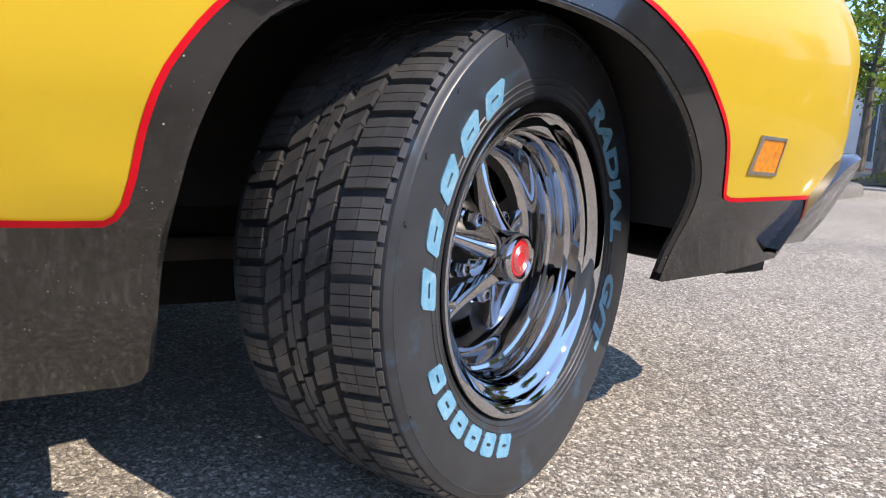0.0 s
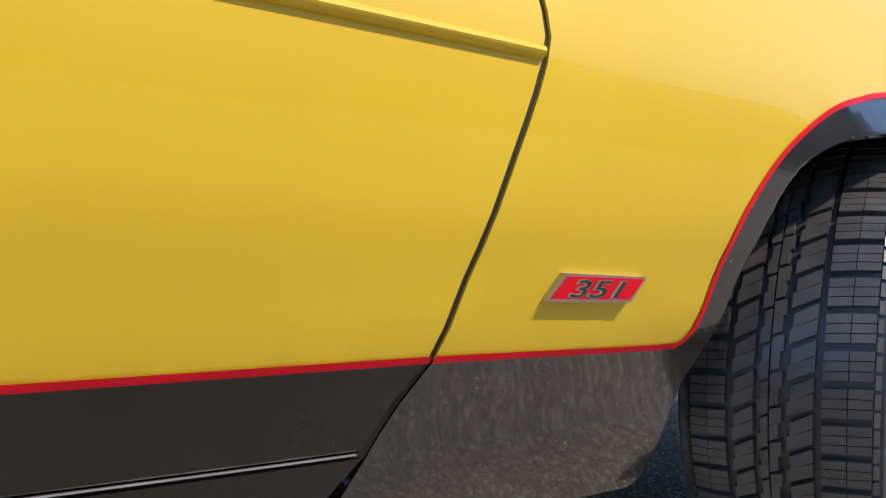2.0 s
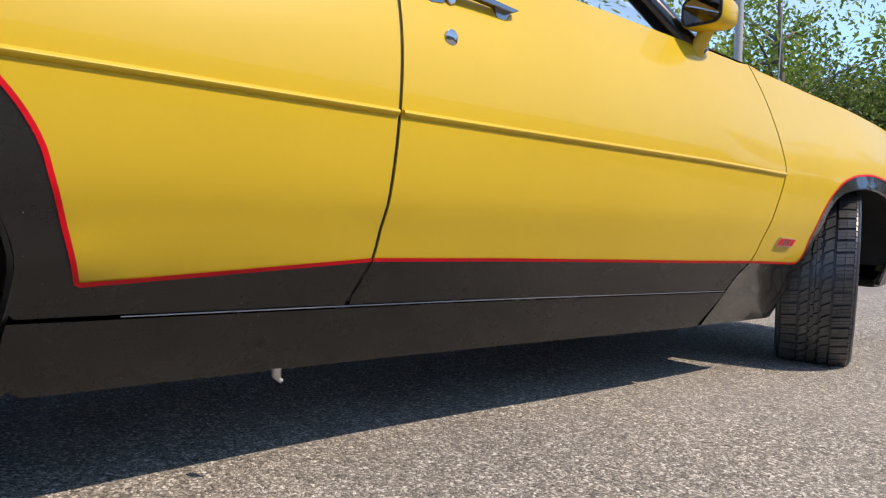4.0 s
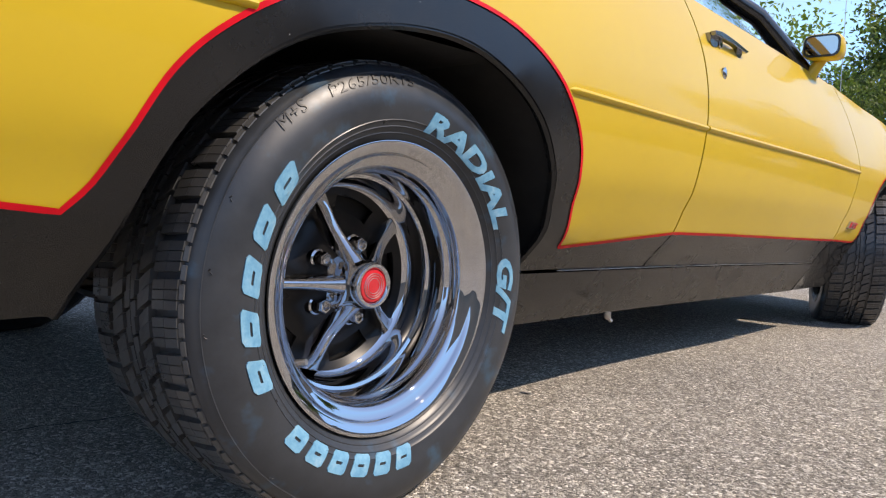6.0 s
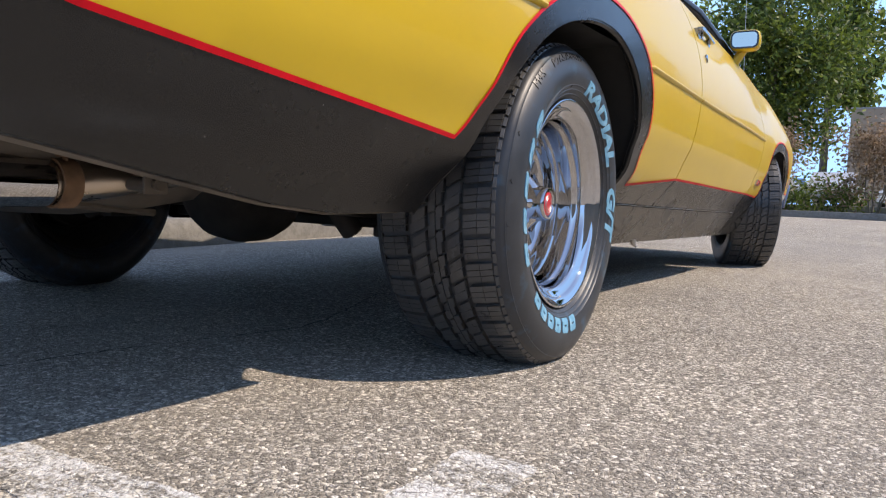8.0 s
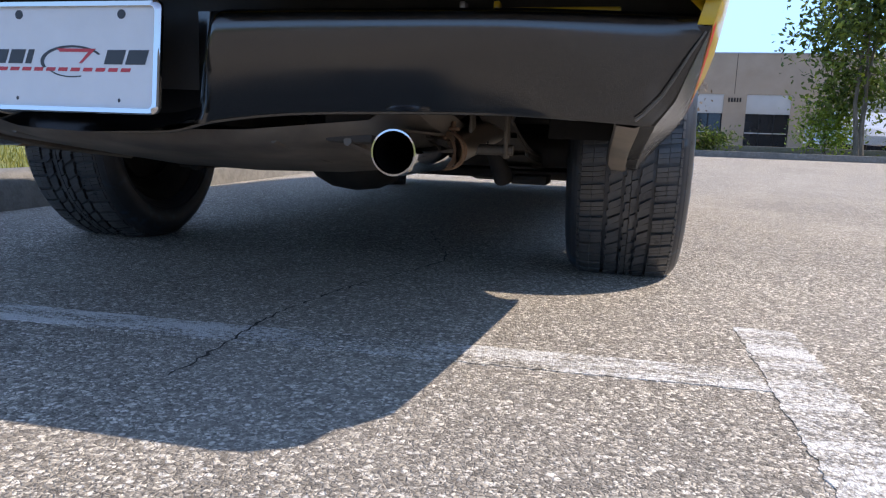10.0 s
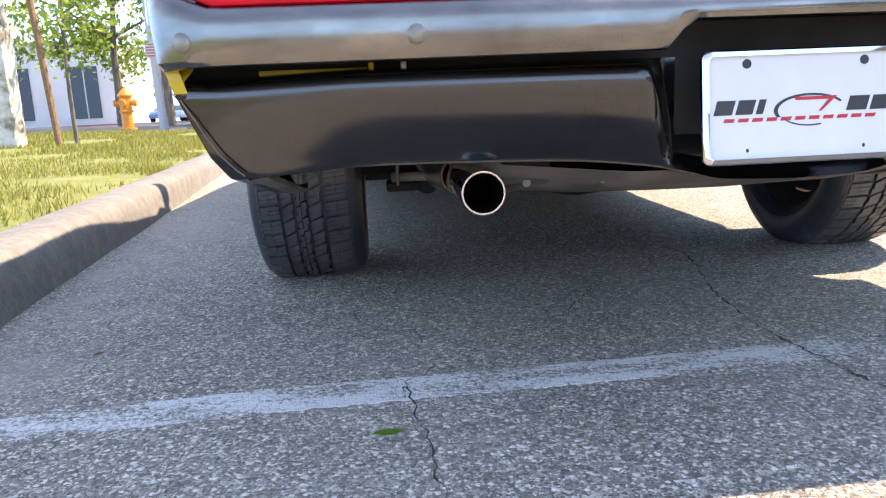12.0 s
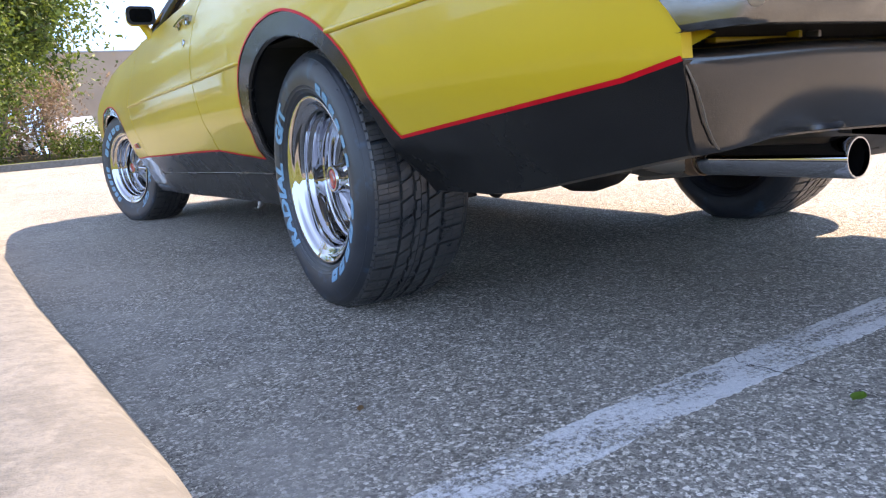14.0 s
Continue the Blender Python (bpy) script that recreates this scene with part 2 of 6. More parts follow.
def mat_leaf(name, dark, light, spread=1.0):
    a = Mat(name, light, 0.55)
    info = a.node("NewGeometry")
    a.colour(a.ramp(info.outputs["Random Per Island"], [(0.0, dark), (0.55, tuple((p + q) / 2 for p, q in zip(dark, light))), (1.0, light)]))
    thin = a.node("BsdfTranslucent")
    both = a.node("MixShader")
    both.inputs[0].default_value = 0.4
    a.t.links.new(a.b.inputs["Base Color"].links[0].from_socket, thin.inputs["Color"])
    a.t.links.new(a.b.outputs[0], both.inputs[1])
    a.t.links.new(thin.outputs[0], both.inputs[2])
    a.t.links.new(both.outputs[0], a.t.nodes["Material Output"].inputs["Surface"])
    return a.m


def mat_bark():
    a = Mat("bark", (0.16, 0.13, 0.10), 0.9)
    n = a.noise(9, 6, 0.7, stretch=(1, 1, 0.25))
    a.colour(a.ramp(n, [(0.3, (0.06, 0.05, 0.04)), (0.7, (0.22, 0.18, 0.14))]))
    a.bump(n, 0.8, 0.02)
    return a.m


def mat_pale_bark():
    a = Mat("pale_flaking_bark", (0.45, 0.42, 0.36), 0.85)
    n = a.noise(6, 4, 0.6)
    a.colour(a.ramp(n, [(0.38, (0.19, 0.17, 0.13)), (0.46, (0.40, 0.37, 0.31)), (0.62, (0.62, 0.59, 0.53))]))
    a.bump(n, 0.4, 0.01)
    return a.m


def mat_soil():
    a = Mat("lawn_soil", (0.12, 0.11, 0.05), 0.95)
    n = a.noise(5, 6, 0.7)
    a.colour(a.ramp(n, [(0.3, (0.10, 0.13, 0.03)), (0.55, (0.17, 0.19, 0.05)), (0.75, (0.28, 0.21, 0.12))]))
    a.bump(a.noise(40, 5), 0.8, 0.02)
    return a.m


def mat_stucco():
    a = Mat("tan_stucco", (0.40, 0.31, 0.23), 0.9)
    n = a.noise(0.7, 5, 0.6)
    a.colour(a.ramp(n, [(0.3, (0.36, 0.275, 0.20)), (0.7, (0.43, 0.335, 0.25))]))
    a.bump(a.noise(25, 4), 0.3, 0.01)
    return a.m


def mat_glass(name, rough=0.0, tint=(0.9, 0.95, 0.93)):
    return Mat(name, tint, rough, Transmission_Weight=1.0, IOR=1.1).m


YELLOW, BLACK = mat_yellow(), mat_black_satin()
VALANCE, BLACK_CLEAN = mat_black_gloss(), mat_black_clean()
DISC = simple("satin_black_wheel_paint", (0.005, 0.005, 0.0055), 0.30, vary=0.25, scale=40, Specular_IOR_Level=0.25)
BOLT = simple("dull_bolt_metal", (0.22, 0.205, 0.175), 0.40, 0.6, vary=0.25, scale=60)
RED = simple("red_pinstripe", (0.60, 0.004, 0.014), 0.45, Specular_IOR_Level=0.2)
CHROME = mat_chrome("chrome", 0.014, (0.52, 0.52, 0.53))
DULL_CHROME = mat_chrome("dull_chrome", 0.06, (0.27, 0.27, 0.275), 0.12)
BUMPER = mat_weathered_chrome()
TREAD = mat_rubber("tyre_tread", 0.055, 0.32)
WALL = mat_sidewall()
FILM = mat_letters()
MOULD = mat_rubber("moulded_rubber", 0.018, 0.42)
GLOSS_BLACK = simple("gloss_black", (0.010, 0.010, 0.011), 0.16, vary=0.2, Coat_Weight=0.5)
MATT_BLACK = simple("matt_black", (0.012, 0.011, 0.010), 0.75, vary=0.3, bump=0.2)
# near-black for the tail pipes' bores and the left mirror's dark reflection
DEEP_BLACK = simple("deep_black", (0.003, 0.003, 0.003), 0.95, vary=0.3, Specular_IOR_Level=0.05)
UNDER = simple("dirty_underbody", (0.030, 0.025, 0.021), 0.75, vary=0.5, scale=14, bump=0.4)
TANK = simple("dusty_tank_steel", (0.115, 0.095, 0.075), 0.55, vary=0.5, scale=9, bump=0.2)
RUST = simple("rusty_steel", (0.20, 0.115, 0.065), 0.85, vary=0.45, scale=26, bump=0.5)
PIPE = mat_chrome("heat_stained_pipe", 0.22, (0.52, 0.44, 0.36), 0.2)
STEEL = mat_chrome("dull_steel", 0.32, (0.45, 0.43, 0.41), 0.15)
BRIGHT = simple("bright_badge_edge", (0.34, 0.31, 0.28), 0.3, 0.7, vary=0.1)
CAP_RED = simple("red_cap_enamel", (0.55, 0.012, 0.02), 0.28, Coat_Weight=0.8)
AMBER = simple("amber_lens", (0.74, 0.24, 0.003), 0.3, vary=0.3, scale=120, bump=0.3, Coat_Weight=0.3)
LENS_RED = simple("red_lens", (0.46, 0.014, 0.009), 0.36, vary=0.25, scale=90, bump=0.3, Specular_IOR_Level=0.25)
PLATE = simple("white_plate", (0.62, 0.63, 0.64), 0.35, vary=0.03)
INK = simple("dark_ink", (0.02, 0.02, 0.022), 0.4)
INK_RED = simple("red_ink", (0.50, 0.02, 0.03), 0.4)
DIGIT = simple("black_badge_enamel", (0.02, 0.02, 0.02), 0.3)
MIRROR_GLASS = mat_chrome("mirror_glass", 0.02, (0.55, 0.54, 0.52))
GLASS = mat_glass("car_glass")
ASPHALT, LINE = mat_asphalt(), mat_line_paint()
KERB = mat_concrete("kerb_concrete", (0.21, 0.20, 0.18))
PAVING = mat_concrete("pavement_concrete", (0.36, 0.34, 0.31), 0.5)
SOIL = mat_soil()
GRASS = mat_leaf("grass_blades", (0.12, 0.135, 0.022), (0.38, 0.355, 0.085))
BARK, PALE_BARK = mat_bark(), mat_pale_bark()
LEAF = mat_leaf("green_leaves", (0.030, 0.060, 0.012), (0.19, 0.25, 0.040))
LEAF_LIGHT = mat_leaf("young_leaves", (0.10, 0.17, 0.02), (0.26, 0.36, 0.05))
LEAF_RUST = mat_leaf("rusty_leaves", (0.16, 0.10, 0.06), (0.42, 0.30, 0.20))
STUCCO = mat_stucco()
PANEL = simple("pale_fascia", (0.52, 0.50, 0.47), 0.7, vary=0.06, scale=1.0)
CRACK = simple("gritty_crack_fill", (0.045, 0.042, 0.038), 0.95, vary=0.5, scale=60, bump=0.5)
DARK_GLASS = simple("tinted_window", (0.012, 0.013, 0.015), 0.06, vary=0.3, scale=1.0)
WHITE_WALL = simple("white_wall", (0.46, 0.47, 0.48), 0.8, vary=0.10, scale=0.6)
STREET = simple("street_asphalt", (0.085, 0.082, 0.078), 0.9, vary=0.25, scale=1.5, bump=0.3)
MULCH = simple("bark_mulch", (0.13, 0.098, 0.062), 0.95, vary=0.6, scale=9, bump=0.6)
HYDRANT = simple("orange_hydrant_paint", (0.62, 0.22, 0.02), 0.45, vary=0.2, scale=14)
GALV = simple("grey_pole_paint", (0.33, 0.33, 0.33), 0.55, vary=0.15)
SIGN_WHITE = simple("sign_white", (0.45, 0.42, 0.42), 0.5, vary=0.08)
SIGN_RED = simple("sign_red", (0.34, 0.10, 0.10), 0.5)
WOOD = simple("stake_wood", (0.22, 0.12, 0.06), 0.8, vary=0.3)
CAR_SILVER = simple("silver_car_paint", (0.45, 0.47, 0.50), 0.25, Coat_Weight=0.8)
CAR_WHITE = simple("white_car_paint", (0.75, 0.76, 0.77), 0.25, Coat_Weight=0.8)
CAR_BLUE = simple("blue_car_paint", (0.05, 0.12, 0.28), 0.25, Coat_Weight=0.8)
FABRIC = simple("black_vinyl", (0.015, 0.014, 0.014), 0.6, vary=0.2)
GREEN_LEAF = simple("fallen_green_leaf", (0.13, 0.27, 0.02), 0.5, vary=0.2)
BROWN_LEAF = simple("fallen_brown_leaf", (0.22, 0.12, 0.05), 0.7, vary=0.2)


# ---- mesh helpers ----
def part(name, bm, material, parent=None, label="", smooth=True):
    """Links a bmesh as one mesh object, under a thing or a part."""
    me = bpy.data.meshes.new(name)
    bm.to_mesh(me)
    bm.free()
    me.materials.append(material)
    if smooth:
        me.shade_smooth()
        me.set_sharp_from_angle(angle=radians(38))
    ob = new(name, me)
    ob.parent = parent
    if label:
        ob["label"] = label
    return ob


def thing(name, label, category, group="", m=None):
    ob = tagged(new(name), label, category, group)
    ob.empty_display_size = 0.1
    if m:
        ob.matrix_basis = m
    return ob


def box(bm, lo, hi, bevel=0.0):
    """A box between two corners, its edges bevelled."""
    c = [(a + b) / 2 for a, b in zip(lo, hi)]
    s = [abs(b - a) for a, b in zip(lo, hi)]
    r = bmesh.ops.create_cube(bm, size=1, matrix=Matrix.LocRotScale(c, None, s))
    if bevel:
        es = list({e for v in r["verts"] for e in v.link_edges})
        bmesh.ops.bevel(bm, geom=es, offset=bevel, segments=2, profile=0.5, affect="EDGES")
    return bm


def lathe(bm, profile, steps=64, axis="X", close=False, m=None, start=0.0, turn=2 * math.pi):
    """Turns (along, radius) pairs about an axis."""
    full = abs(turn - 2 * math.pi) < 1e-6
    rings = []
    for i in range(steps if full else steps + 1):
        a = start + turn * i / steps
        ring = []
        for u, r in profile:
            p = {"X": (u, r * math.sin(a), r * math.cos(a)), "Z": (r * math.cos(a), r * math.sin(a), u),
                 "Y": (r * math.cos(a), u, r * math.sin(a))}[axis]
            ring.append(bm.verts.new(m @ Vector(p) if m else p))
        rings.append(ring)
    n = len(rings)
    for i in range(n if full else n - 1):
        a, b = rings[i], rings[(i + 1) % n]
        for j in range(len(profile) - 1):
            bm.faces.new((a[j], a[j + 1], b[j + 1], b[j]))
    if close:
        for j in (0, len(profile) - 1):
            bm.faces.new([r[j] for r in rings])
    return bm


def tube(bm, pts, radius, steps=10, cap=True):
    """A round bar along points; the radius may change from point to point."""
    pts = [Vector(p) for p in pts]
    rad = radius if isinstance(radius, (list, tuple)) else [radius] * len(pts)
    rings, up = [], Vector((0.31, 0.17, 0.93))
    for i, p in enumerate(pts):
        d = (pts[min(i + 1, len(pts) - 1)] - pts[max(i - 1, 0)]).normalized()
        if abs(d.dot(up)) > 0.95:
            up = Vector((0.9, 0.3, 0.1))
        s = d.cross(up).normalized()
        t = s.cross(d)
        rings.append([bm.verts.new(p + rad[i] * (math.cos(a) * s + math.sin(a) * t)) for a in (2 * math.pi * k / steps for k in range(steps))])
    for a, b in zip(rings, rings[1:]):
        for k in range(steps):
            bm.faces.new((a[k], a[(k + 1) % steps], b[(k + 1) % steps], b[k]))
    if cap:
        bm.faces.new(rings[0][::-1])
        bm.faces.new(rings[-1])
    return bm


def grid(bm, rows, flip=False):
    """Faces between rows of points."""
    vs = [[bm.verts.new(p) for p in row] for row in rows]
    for a, b in zip(vs, vs[1:]):
        for j in range(len(a) - 1):
            f = (a[j], a[j + 1], b[j + 1], b[j])
            bm.faces.new(f[::-1] if flip else f)
    return vs


def slab(bm, poly, depth, place):
    """A flat outline of (u, v) pairs given depth; place turns (u, v, d) into a point."""
    top = [bm.verts.new(place(u, v, depth)) for u, v in poly]
    bot = [bm.verts.new(place(u, v, 0)) for u, v in poly]
    n = len(poly)
    bm.faces.new(top)
    bm.faces.new(bot[::-1])
    for i in range(n):
        bm.faces.new((bot[i], bot[(i + 1) % n], top[(i + 1) % n], top[i]))
    return bm


def curve_through(pts, step=0.012):
    """A smooth line through (u, v) points, in short steps."""
    p = [Vector(q) for q in pts]
    p = [p[0] * 2 - p[1], *p, p[-1] * 2 - p[-2]]
    out = []
    for i in range(1, len(p) - 2):
        a, b, c, d = p[i - 1:i + 3]
        n = max(1, int((c - b).length / step))
        for k in range(n):
            t = k / n
            out.append(0.5 * (2 * b + (c - a) * t + (2 * a - 5 * b + 4 * c - d) * t * t + (3 * b - a - 3 * c + d) * t ** 3))
    out.append(p[-2])
    return [tuple(v) for v in out]


def lines(pts, step=0.03):
    """The same with straight stretches."""
    out = []
    for a, b in zip(pts, pts[1:]):
        n = max(1, int(math.dist(a, b) / step))
        out += [tuple(x + (y - x) * k / n for x, y in zip(a, b)) for k in range(n)]
    return out + [tuple(pts[-1])]


def text_mesh(words, size, extrude, shear=0.0, offset=0.0):
    """Writing as flat points and faces, its left end at 0."""
    cu = bpy.data.curves.new("writing", "FONT")
    cu.body, cu.size, cu.extrude, cu.shear, cu.offset, cu.resolution_u = words, size, extrude, shear, offset, 3
    ob = bpy.data.objects.new("writing", cu)
    scene.collection.objects.link(ob)
    me = bpy.data.meshes.new_from_object(ob.evaluated_get(bpy.context.evaluated_depsgraph_get()))
    vs = [v.co.copy() for v in me.vertices]
    fs = [tuple(f.vertices) for f in me.polygons]
    bpy.data.objects.remove(ob)
    bpy.data.curves.remove(cu)
    bpy.data.meshes.remove(me)
    return vs, fs


def add_mesh(bm, vs, fs):
    made = [bm.verts.new(v) for v in vs]
    for f in fs:
        try:
            bm.faces.new([made[i] for i in f])
        except ValueError:
            pass
    return bm


# ---- ground ----
def rise(y):
    """The lot climbs gently ahead of the car."""
    t = max(0.0, min(26.0, y - 4.0))
    return 0.015 * t * t / (t + 3.0)


def build_ground():
    bm = bmesh.new()
    xs = [-900, -300, -120, -60, -30, -16, -9, -5, -3, -1.8, -1, 0, 1, 2, 4, 8, 16, 30, 60, 120, 300, 900]
    ys = [-900, -200, -60, -20, -8, -4, -2, -1, 0, 1, 2, 3, 4, 5, 6, 7, 8, 10, 12, 14, 16, 18, 20, 22, 25, 28, 31, 40, 60, 120, 300, 900]
    grid(bm, [[(x, y, rise(y)) for x in xs] for y in ys])
    return tagged(part("ground", bm, ASPHALT), "worn grey asphalt of a parking lot with exposed stones", "ground", kind="structure")


def strip_marking(name, pts, width, z=0.0014):
    bm = bmesh.new()
    left, right = [], []
    random.seed(11)
    for i, (x, y) in enumerate(pts):
        a, b = Vector(pts[max(i - 1, 0)]), Vector(pts[min(i + 1, len(pts) - 1)])
        d = (b - a).normalized()
        n = Vector((-d.y, d.x)) * width / 2
        j = random.uniform(0.93, 1.07)
        left.append((x + n.x * j, y + n.y * j, z))
        right.append((x - n.x * j, y - n.y * j, z))
    skirt = lambda row: [(x, y, -0.001) for x, y, _ in row]
    grid(bm, [skirt(right), right, left, skirt(left)])
    return tagged(part(name, bm, LINE), "faded white painted parking line on asphalt", "road marking", kind="structure")


def crack(pts, width):
    bm = bmesh.new()
    random.seed(len(pts) * 7)
    fine = lines(pts, 0.016)
    a, b = [], []
    for i, (x, y) in enumerate(fine):
        w = width * random.uniform(0.05, 0.42) * (1 if 0 < i < len(fine) - 1 else 0.2)
        jx, jy = random.uniform(-0.006, 0.006), random.uniform(-0.006, 0.006)
        a.append((x + jx - w, y + jy, 0.0026))
        b.append((x + jx + w, y + jy + w * 0.4, 0.0024))
    grid(bm, [a, b])
    bmesh.ops.recalc_face_normals(bm, faces=bm.faces)
    return tagged(part("asphalt_crack", bm, CRACK), "narrow dark crack in the worn asphalt", "crack", "cracks in the lot", kind="structure")


KERB_LINE = curve_through([(-0.75, -14.0), (-1.22, -4.5), (-1.34, -2.2), (-1.425, -0.75), (-1.50, 0.0), (-1.58, 1.0), (-1.69, 2.15), (-2.0, 5.2),
                           (-2.35, 8.5), (-2.75, 11.2), (-3.3, 12.6), (-4.4, 13.3), (-6.5, 13.6)], 0.25)


def kerb_normal(i):
    a, b = KERB_LINE[max(i - 1, 0)], KERB_LINE[min(i + 1, len(KERB_LINE) - 1)]
    d = (Vector(b) - Vector(a)).normalized()
    return Vector((-d.y, d.x))


def build_kerb():
    bm = bmesh.new()
    prof = [(0.022, 0.0), (0.036, 0.085), (0.046, 0.118), (0.064, 0.140), (0.095, 0.150), (0.13, 0.153), (0.205, 0.152), (0.222, 0.142), (0.225, 0.0)]
    rows = []
    for i, (x, y) in enumerate(KERB_LINE):
        n = kerb_normal(i)
        wob = 0.006 * noise.noise((x * 3, y * 3, 0))
        rows.append([(x + n.x * (u + wob), y + n.y * (u + wob), z + rise(y) - (0.02 if z < 0.02 else 0)) for u, z in prof])
    grid(bm, rows, flip=True)
    bmesh.ops.recalc_face_normals(bm, faces=bm.faces)
    return tagged(part("kerb", bm, KERB), "weathered pale concrete kerb beside the lawn", "kerb", kind="structure")


def build_lawn():
    bm = bmesh.new()
    rows = []
    for i, (x, y) in enumerate(KERB_LINE):
        n = kerb_normal(i)
        row = []
        for u in (0.222, 0.3, 0.6, 1.0, 1.6, 2.4, 3.4, 5.0, 14.0):
            px, py = x + n.x * u, min(y + n.y * u, 13.4 if i > len(KERB_LINE) - 14 else 99)
            row.append((px, py, rise(y) + 0.138 + 0.035 * min(u - 0.22, 3) + 0.012 * noise.noise((px * 2, py * 2, 0))))
        rows.append(row)
    rows = [r for r in rows if r[0][1] < 12.0]
    grid(bm, rows, flip=True)
    bmesh.ops.recalc_face_normals(bm, faces=bm.faces)
    part_ob = part("lawn", bm, SOIL)
    tagged(part_ob, "yellow-green lawn soil behind the kerb", "lawn", kind="structure")
    random.seed(5)
    vs, fs = [], []
    idx = [i for i, p in enumerate(KERB_LINE) if -1.5 < p[1] < 11.8]
    for k in range(52000):
        i = random.choice(idx)
        x, y = KERB_LINE[i]
        n = kerb_normal(i)
        u = 0.235 + 3.9 * random.random() ** 1.5
        y += random.uniform(-0.14, 0.14)
        px, py = x + n.x * u, y + n.y * u
        bare = noise.noise((px * 1.3, py * 1.3, 4))
        if bare > 0.28 - 0.5 * (u < 0.45) * random.random():
            continue
        pz = rise(y) + 0.136 + 0.035 * min(u - 0.22, 3)
        h = random.uniform(0.02, 0.055) * (1 + 0.4 * noise.noise((px, py, 9)))
        a = random.uniform(0, 6.28)
        w = random.uniform(0.002, 0.0045) * (1 + (py > 4) * 0.8)
        lean = random.uniform(0.0, 0.03)
        la = random.uniform(0, 6.28)
        c, s = math.cos(a) * w, math.sin(a) * w
        o = len(vs)
        vs += [(px - c, py - s, pz), (px + c, py + s, pz), (px + math.cos(la) * lean, py + math.sin(la) * lean, pz + h)]
        fs.append((o, o + 1, o + 2))
    me = bpy.data.meshes.new("grass")
    me.from_pydata(vs, [], fs)
    me.materials.append(GRASS)
    tagged(new("grass", me), "short sunlit yellow-green grass blades on the lawn", "grass", kind="stuff")


build_ground()
strip_marking("parking_line", lines([(-1.32, -1.035), (-0.8, -0.985), (0.0, -0.955), (0.6, -0.918), (0.99, -0.897)], 0.012), 0.095)
strip_marking("parking_line", lines([(1.047, -0.57), (1.047, -1.75)], 0.012), 0.105)
for pts, w in (([(-0.57, -1.00), (-0.563, -0.95), (-0.50, -0.88), (-0.2, -0.62), (0.05, -0.2)], 0.003),
               ([(0.17, -1.18), (0.15, -0.897), (0.144, -0.765), (0.17, -0.60), (0.20, -0.454), (0.26, -0.27), (0.30, -0.09), (0.27, 0.05), (0.1, 0.5)], 0.008),
               ([(-0.563, -0.968), (-0.556, -1.05), (-0.543, -1.148), (-0.535, -1.294), (-0.50, -1.6)], 0.005),
               ([(1.5, 0.75), (1.9, 0.85), (2.4, 1.3)], 0.003), ([(1.35, -0.74), (1.08, -0.70), (0.9, -0.76)], 0.003)):
    crack(pts, w)
build_kerb()
build_lawn()

# ---- the car: shape of its sides ----
def smooth_line(x, xs, ys):
    """A smooth curve through a table."""
    if x <= xs[0]:
        return ys[0]
    if x >= xs[-1]:
        return ys[-1]
    i = max(k for k in range(len(xs) - 1) if xs[k] <= x)

    def slope(k):
        if k == 0 or k == len(xs) - 1:
            j = min(k, len(xs) - 2)
            return (ys[j + 1] - ys[j]) / (xs[j + 1] - xs[j])
        a = (ys[k] - ys[k - 1]) / (xs[k] - xs[k - 1])
        b = (ys[k + 1] - ys[k]) / (xs[k + 1] - xs[k])
        return 0.0 if a * b <= 0 else 2 * a * b / (a + b)
    h = xs[i + 1] - xs[i]
    t = (x - xs[i]) / h
    return ((1 + 2 * t) * (1 - t) ** 2 * ys[i] + t * (1 - t) ** 2 * h * slope(i)
            + t * t * (3 - 2 * t) * ys[i + 1] + t * t * (t - 1) * h * slope(i + 1))


WIDE_Y, WIDE_X = [-1.2, -1.0, -0.43, 0.3, 0.87, 2.26, 2.57, 2.93, 3.34, 3.58, 3.70, 3.77], [0.86, 0.89, 0.94, 0.978, 0.985, 1.019, 1.024, 1.045, 1.055, 1.03, 0.97, 0.86]
TUCK_Z, TUCK_X = [0.15, 0.193, 0.25, 0.325, 0.40, 0.45, 0.50, 0.60, 0.64], [0.225, 0.205, 0.165, 0.122, 0.061, 0.042, 0.02, 0.003, 0.0]
BELT_Y, BELT_Z = [-1.2, -0.6, 0.0, 1.0, 1.9, 2.5, 3.1, 3.48, 3.77], [0.87, 0.928, 0.962, 0.958, 0.945, 0.925, 0.885, 0.84, 0.76]


def belt(y):
    return smooth_line(y, BELT_Y, BELT_Z)


def side_x(y, z):
    """Half the car's width at a place along it and a height."""
    s = max(0.0, (z - 0.64) / (belt(y) - 0.64))
    k = smooth_line(y, [1.9, 2.3, 3.2, 3.6], [0.0, 0.45, 0.45, 0.3])
    tuck = smooth_line(y, [-1.2, 1.0, 2.1, 2.5, 3.1, 3.72], [1, 1, 0.75, 0.72, 0.5, 0.35])
    return smooth_line(y, WIDE_Y, WIDE_X) - tuck * smooth_line(z, TUCK_Z, TUCK_X) - 0.10 * (k * s + (1 - k) * s * s)


def inside(p, poly):
    hit, n = False, len(poly)
    for i in range(n):
        (x1, y1), (x2, y2) = poly[i], poly[(i + 1) % n]
        if (y1 > p[1]) != (y2 > p[1]) and p[0] < (x2 - x1) * (p[1] - y1) / (y2 - y1) + x1:
            hit = not hit
    return hit


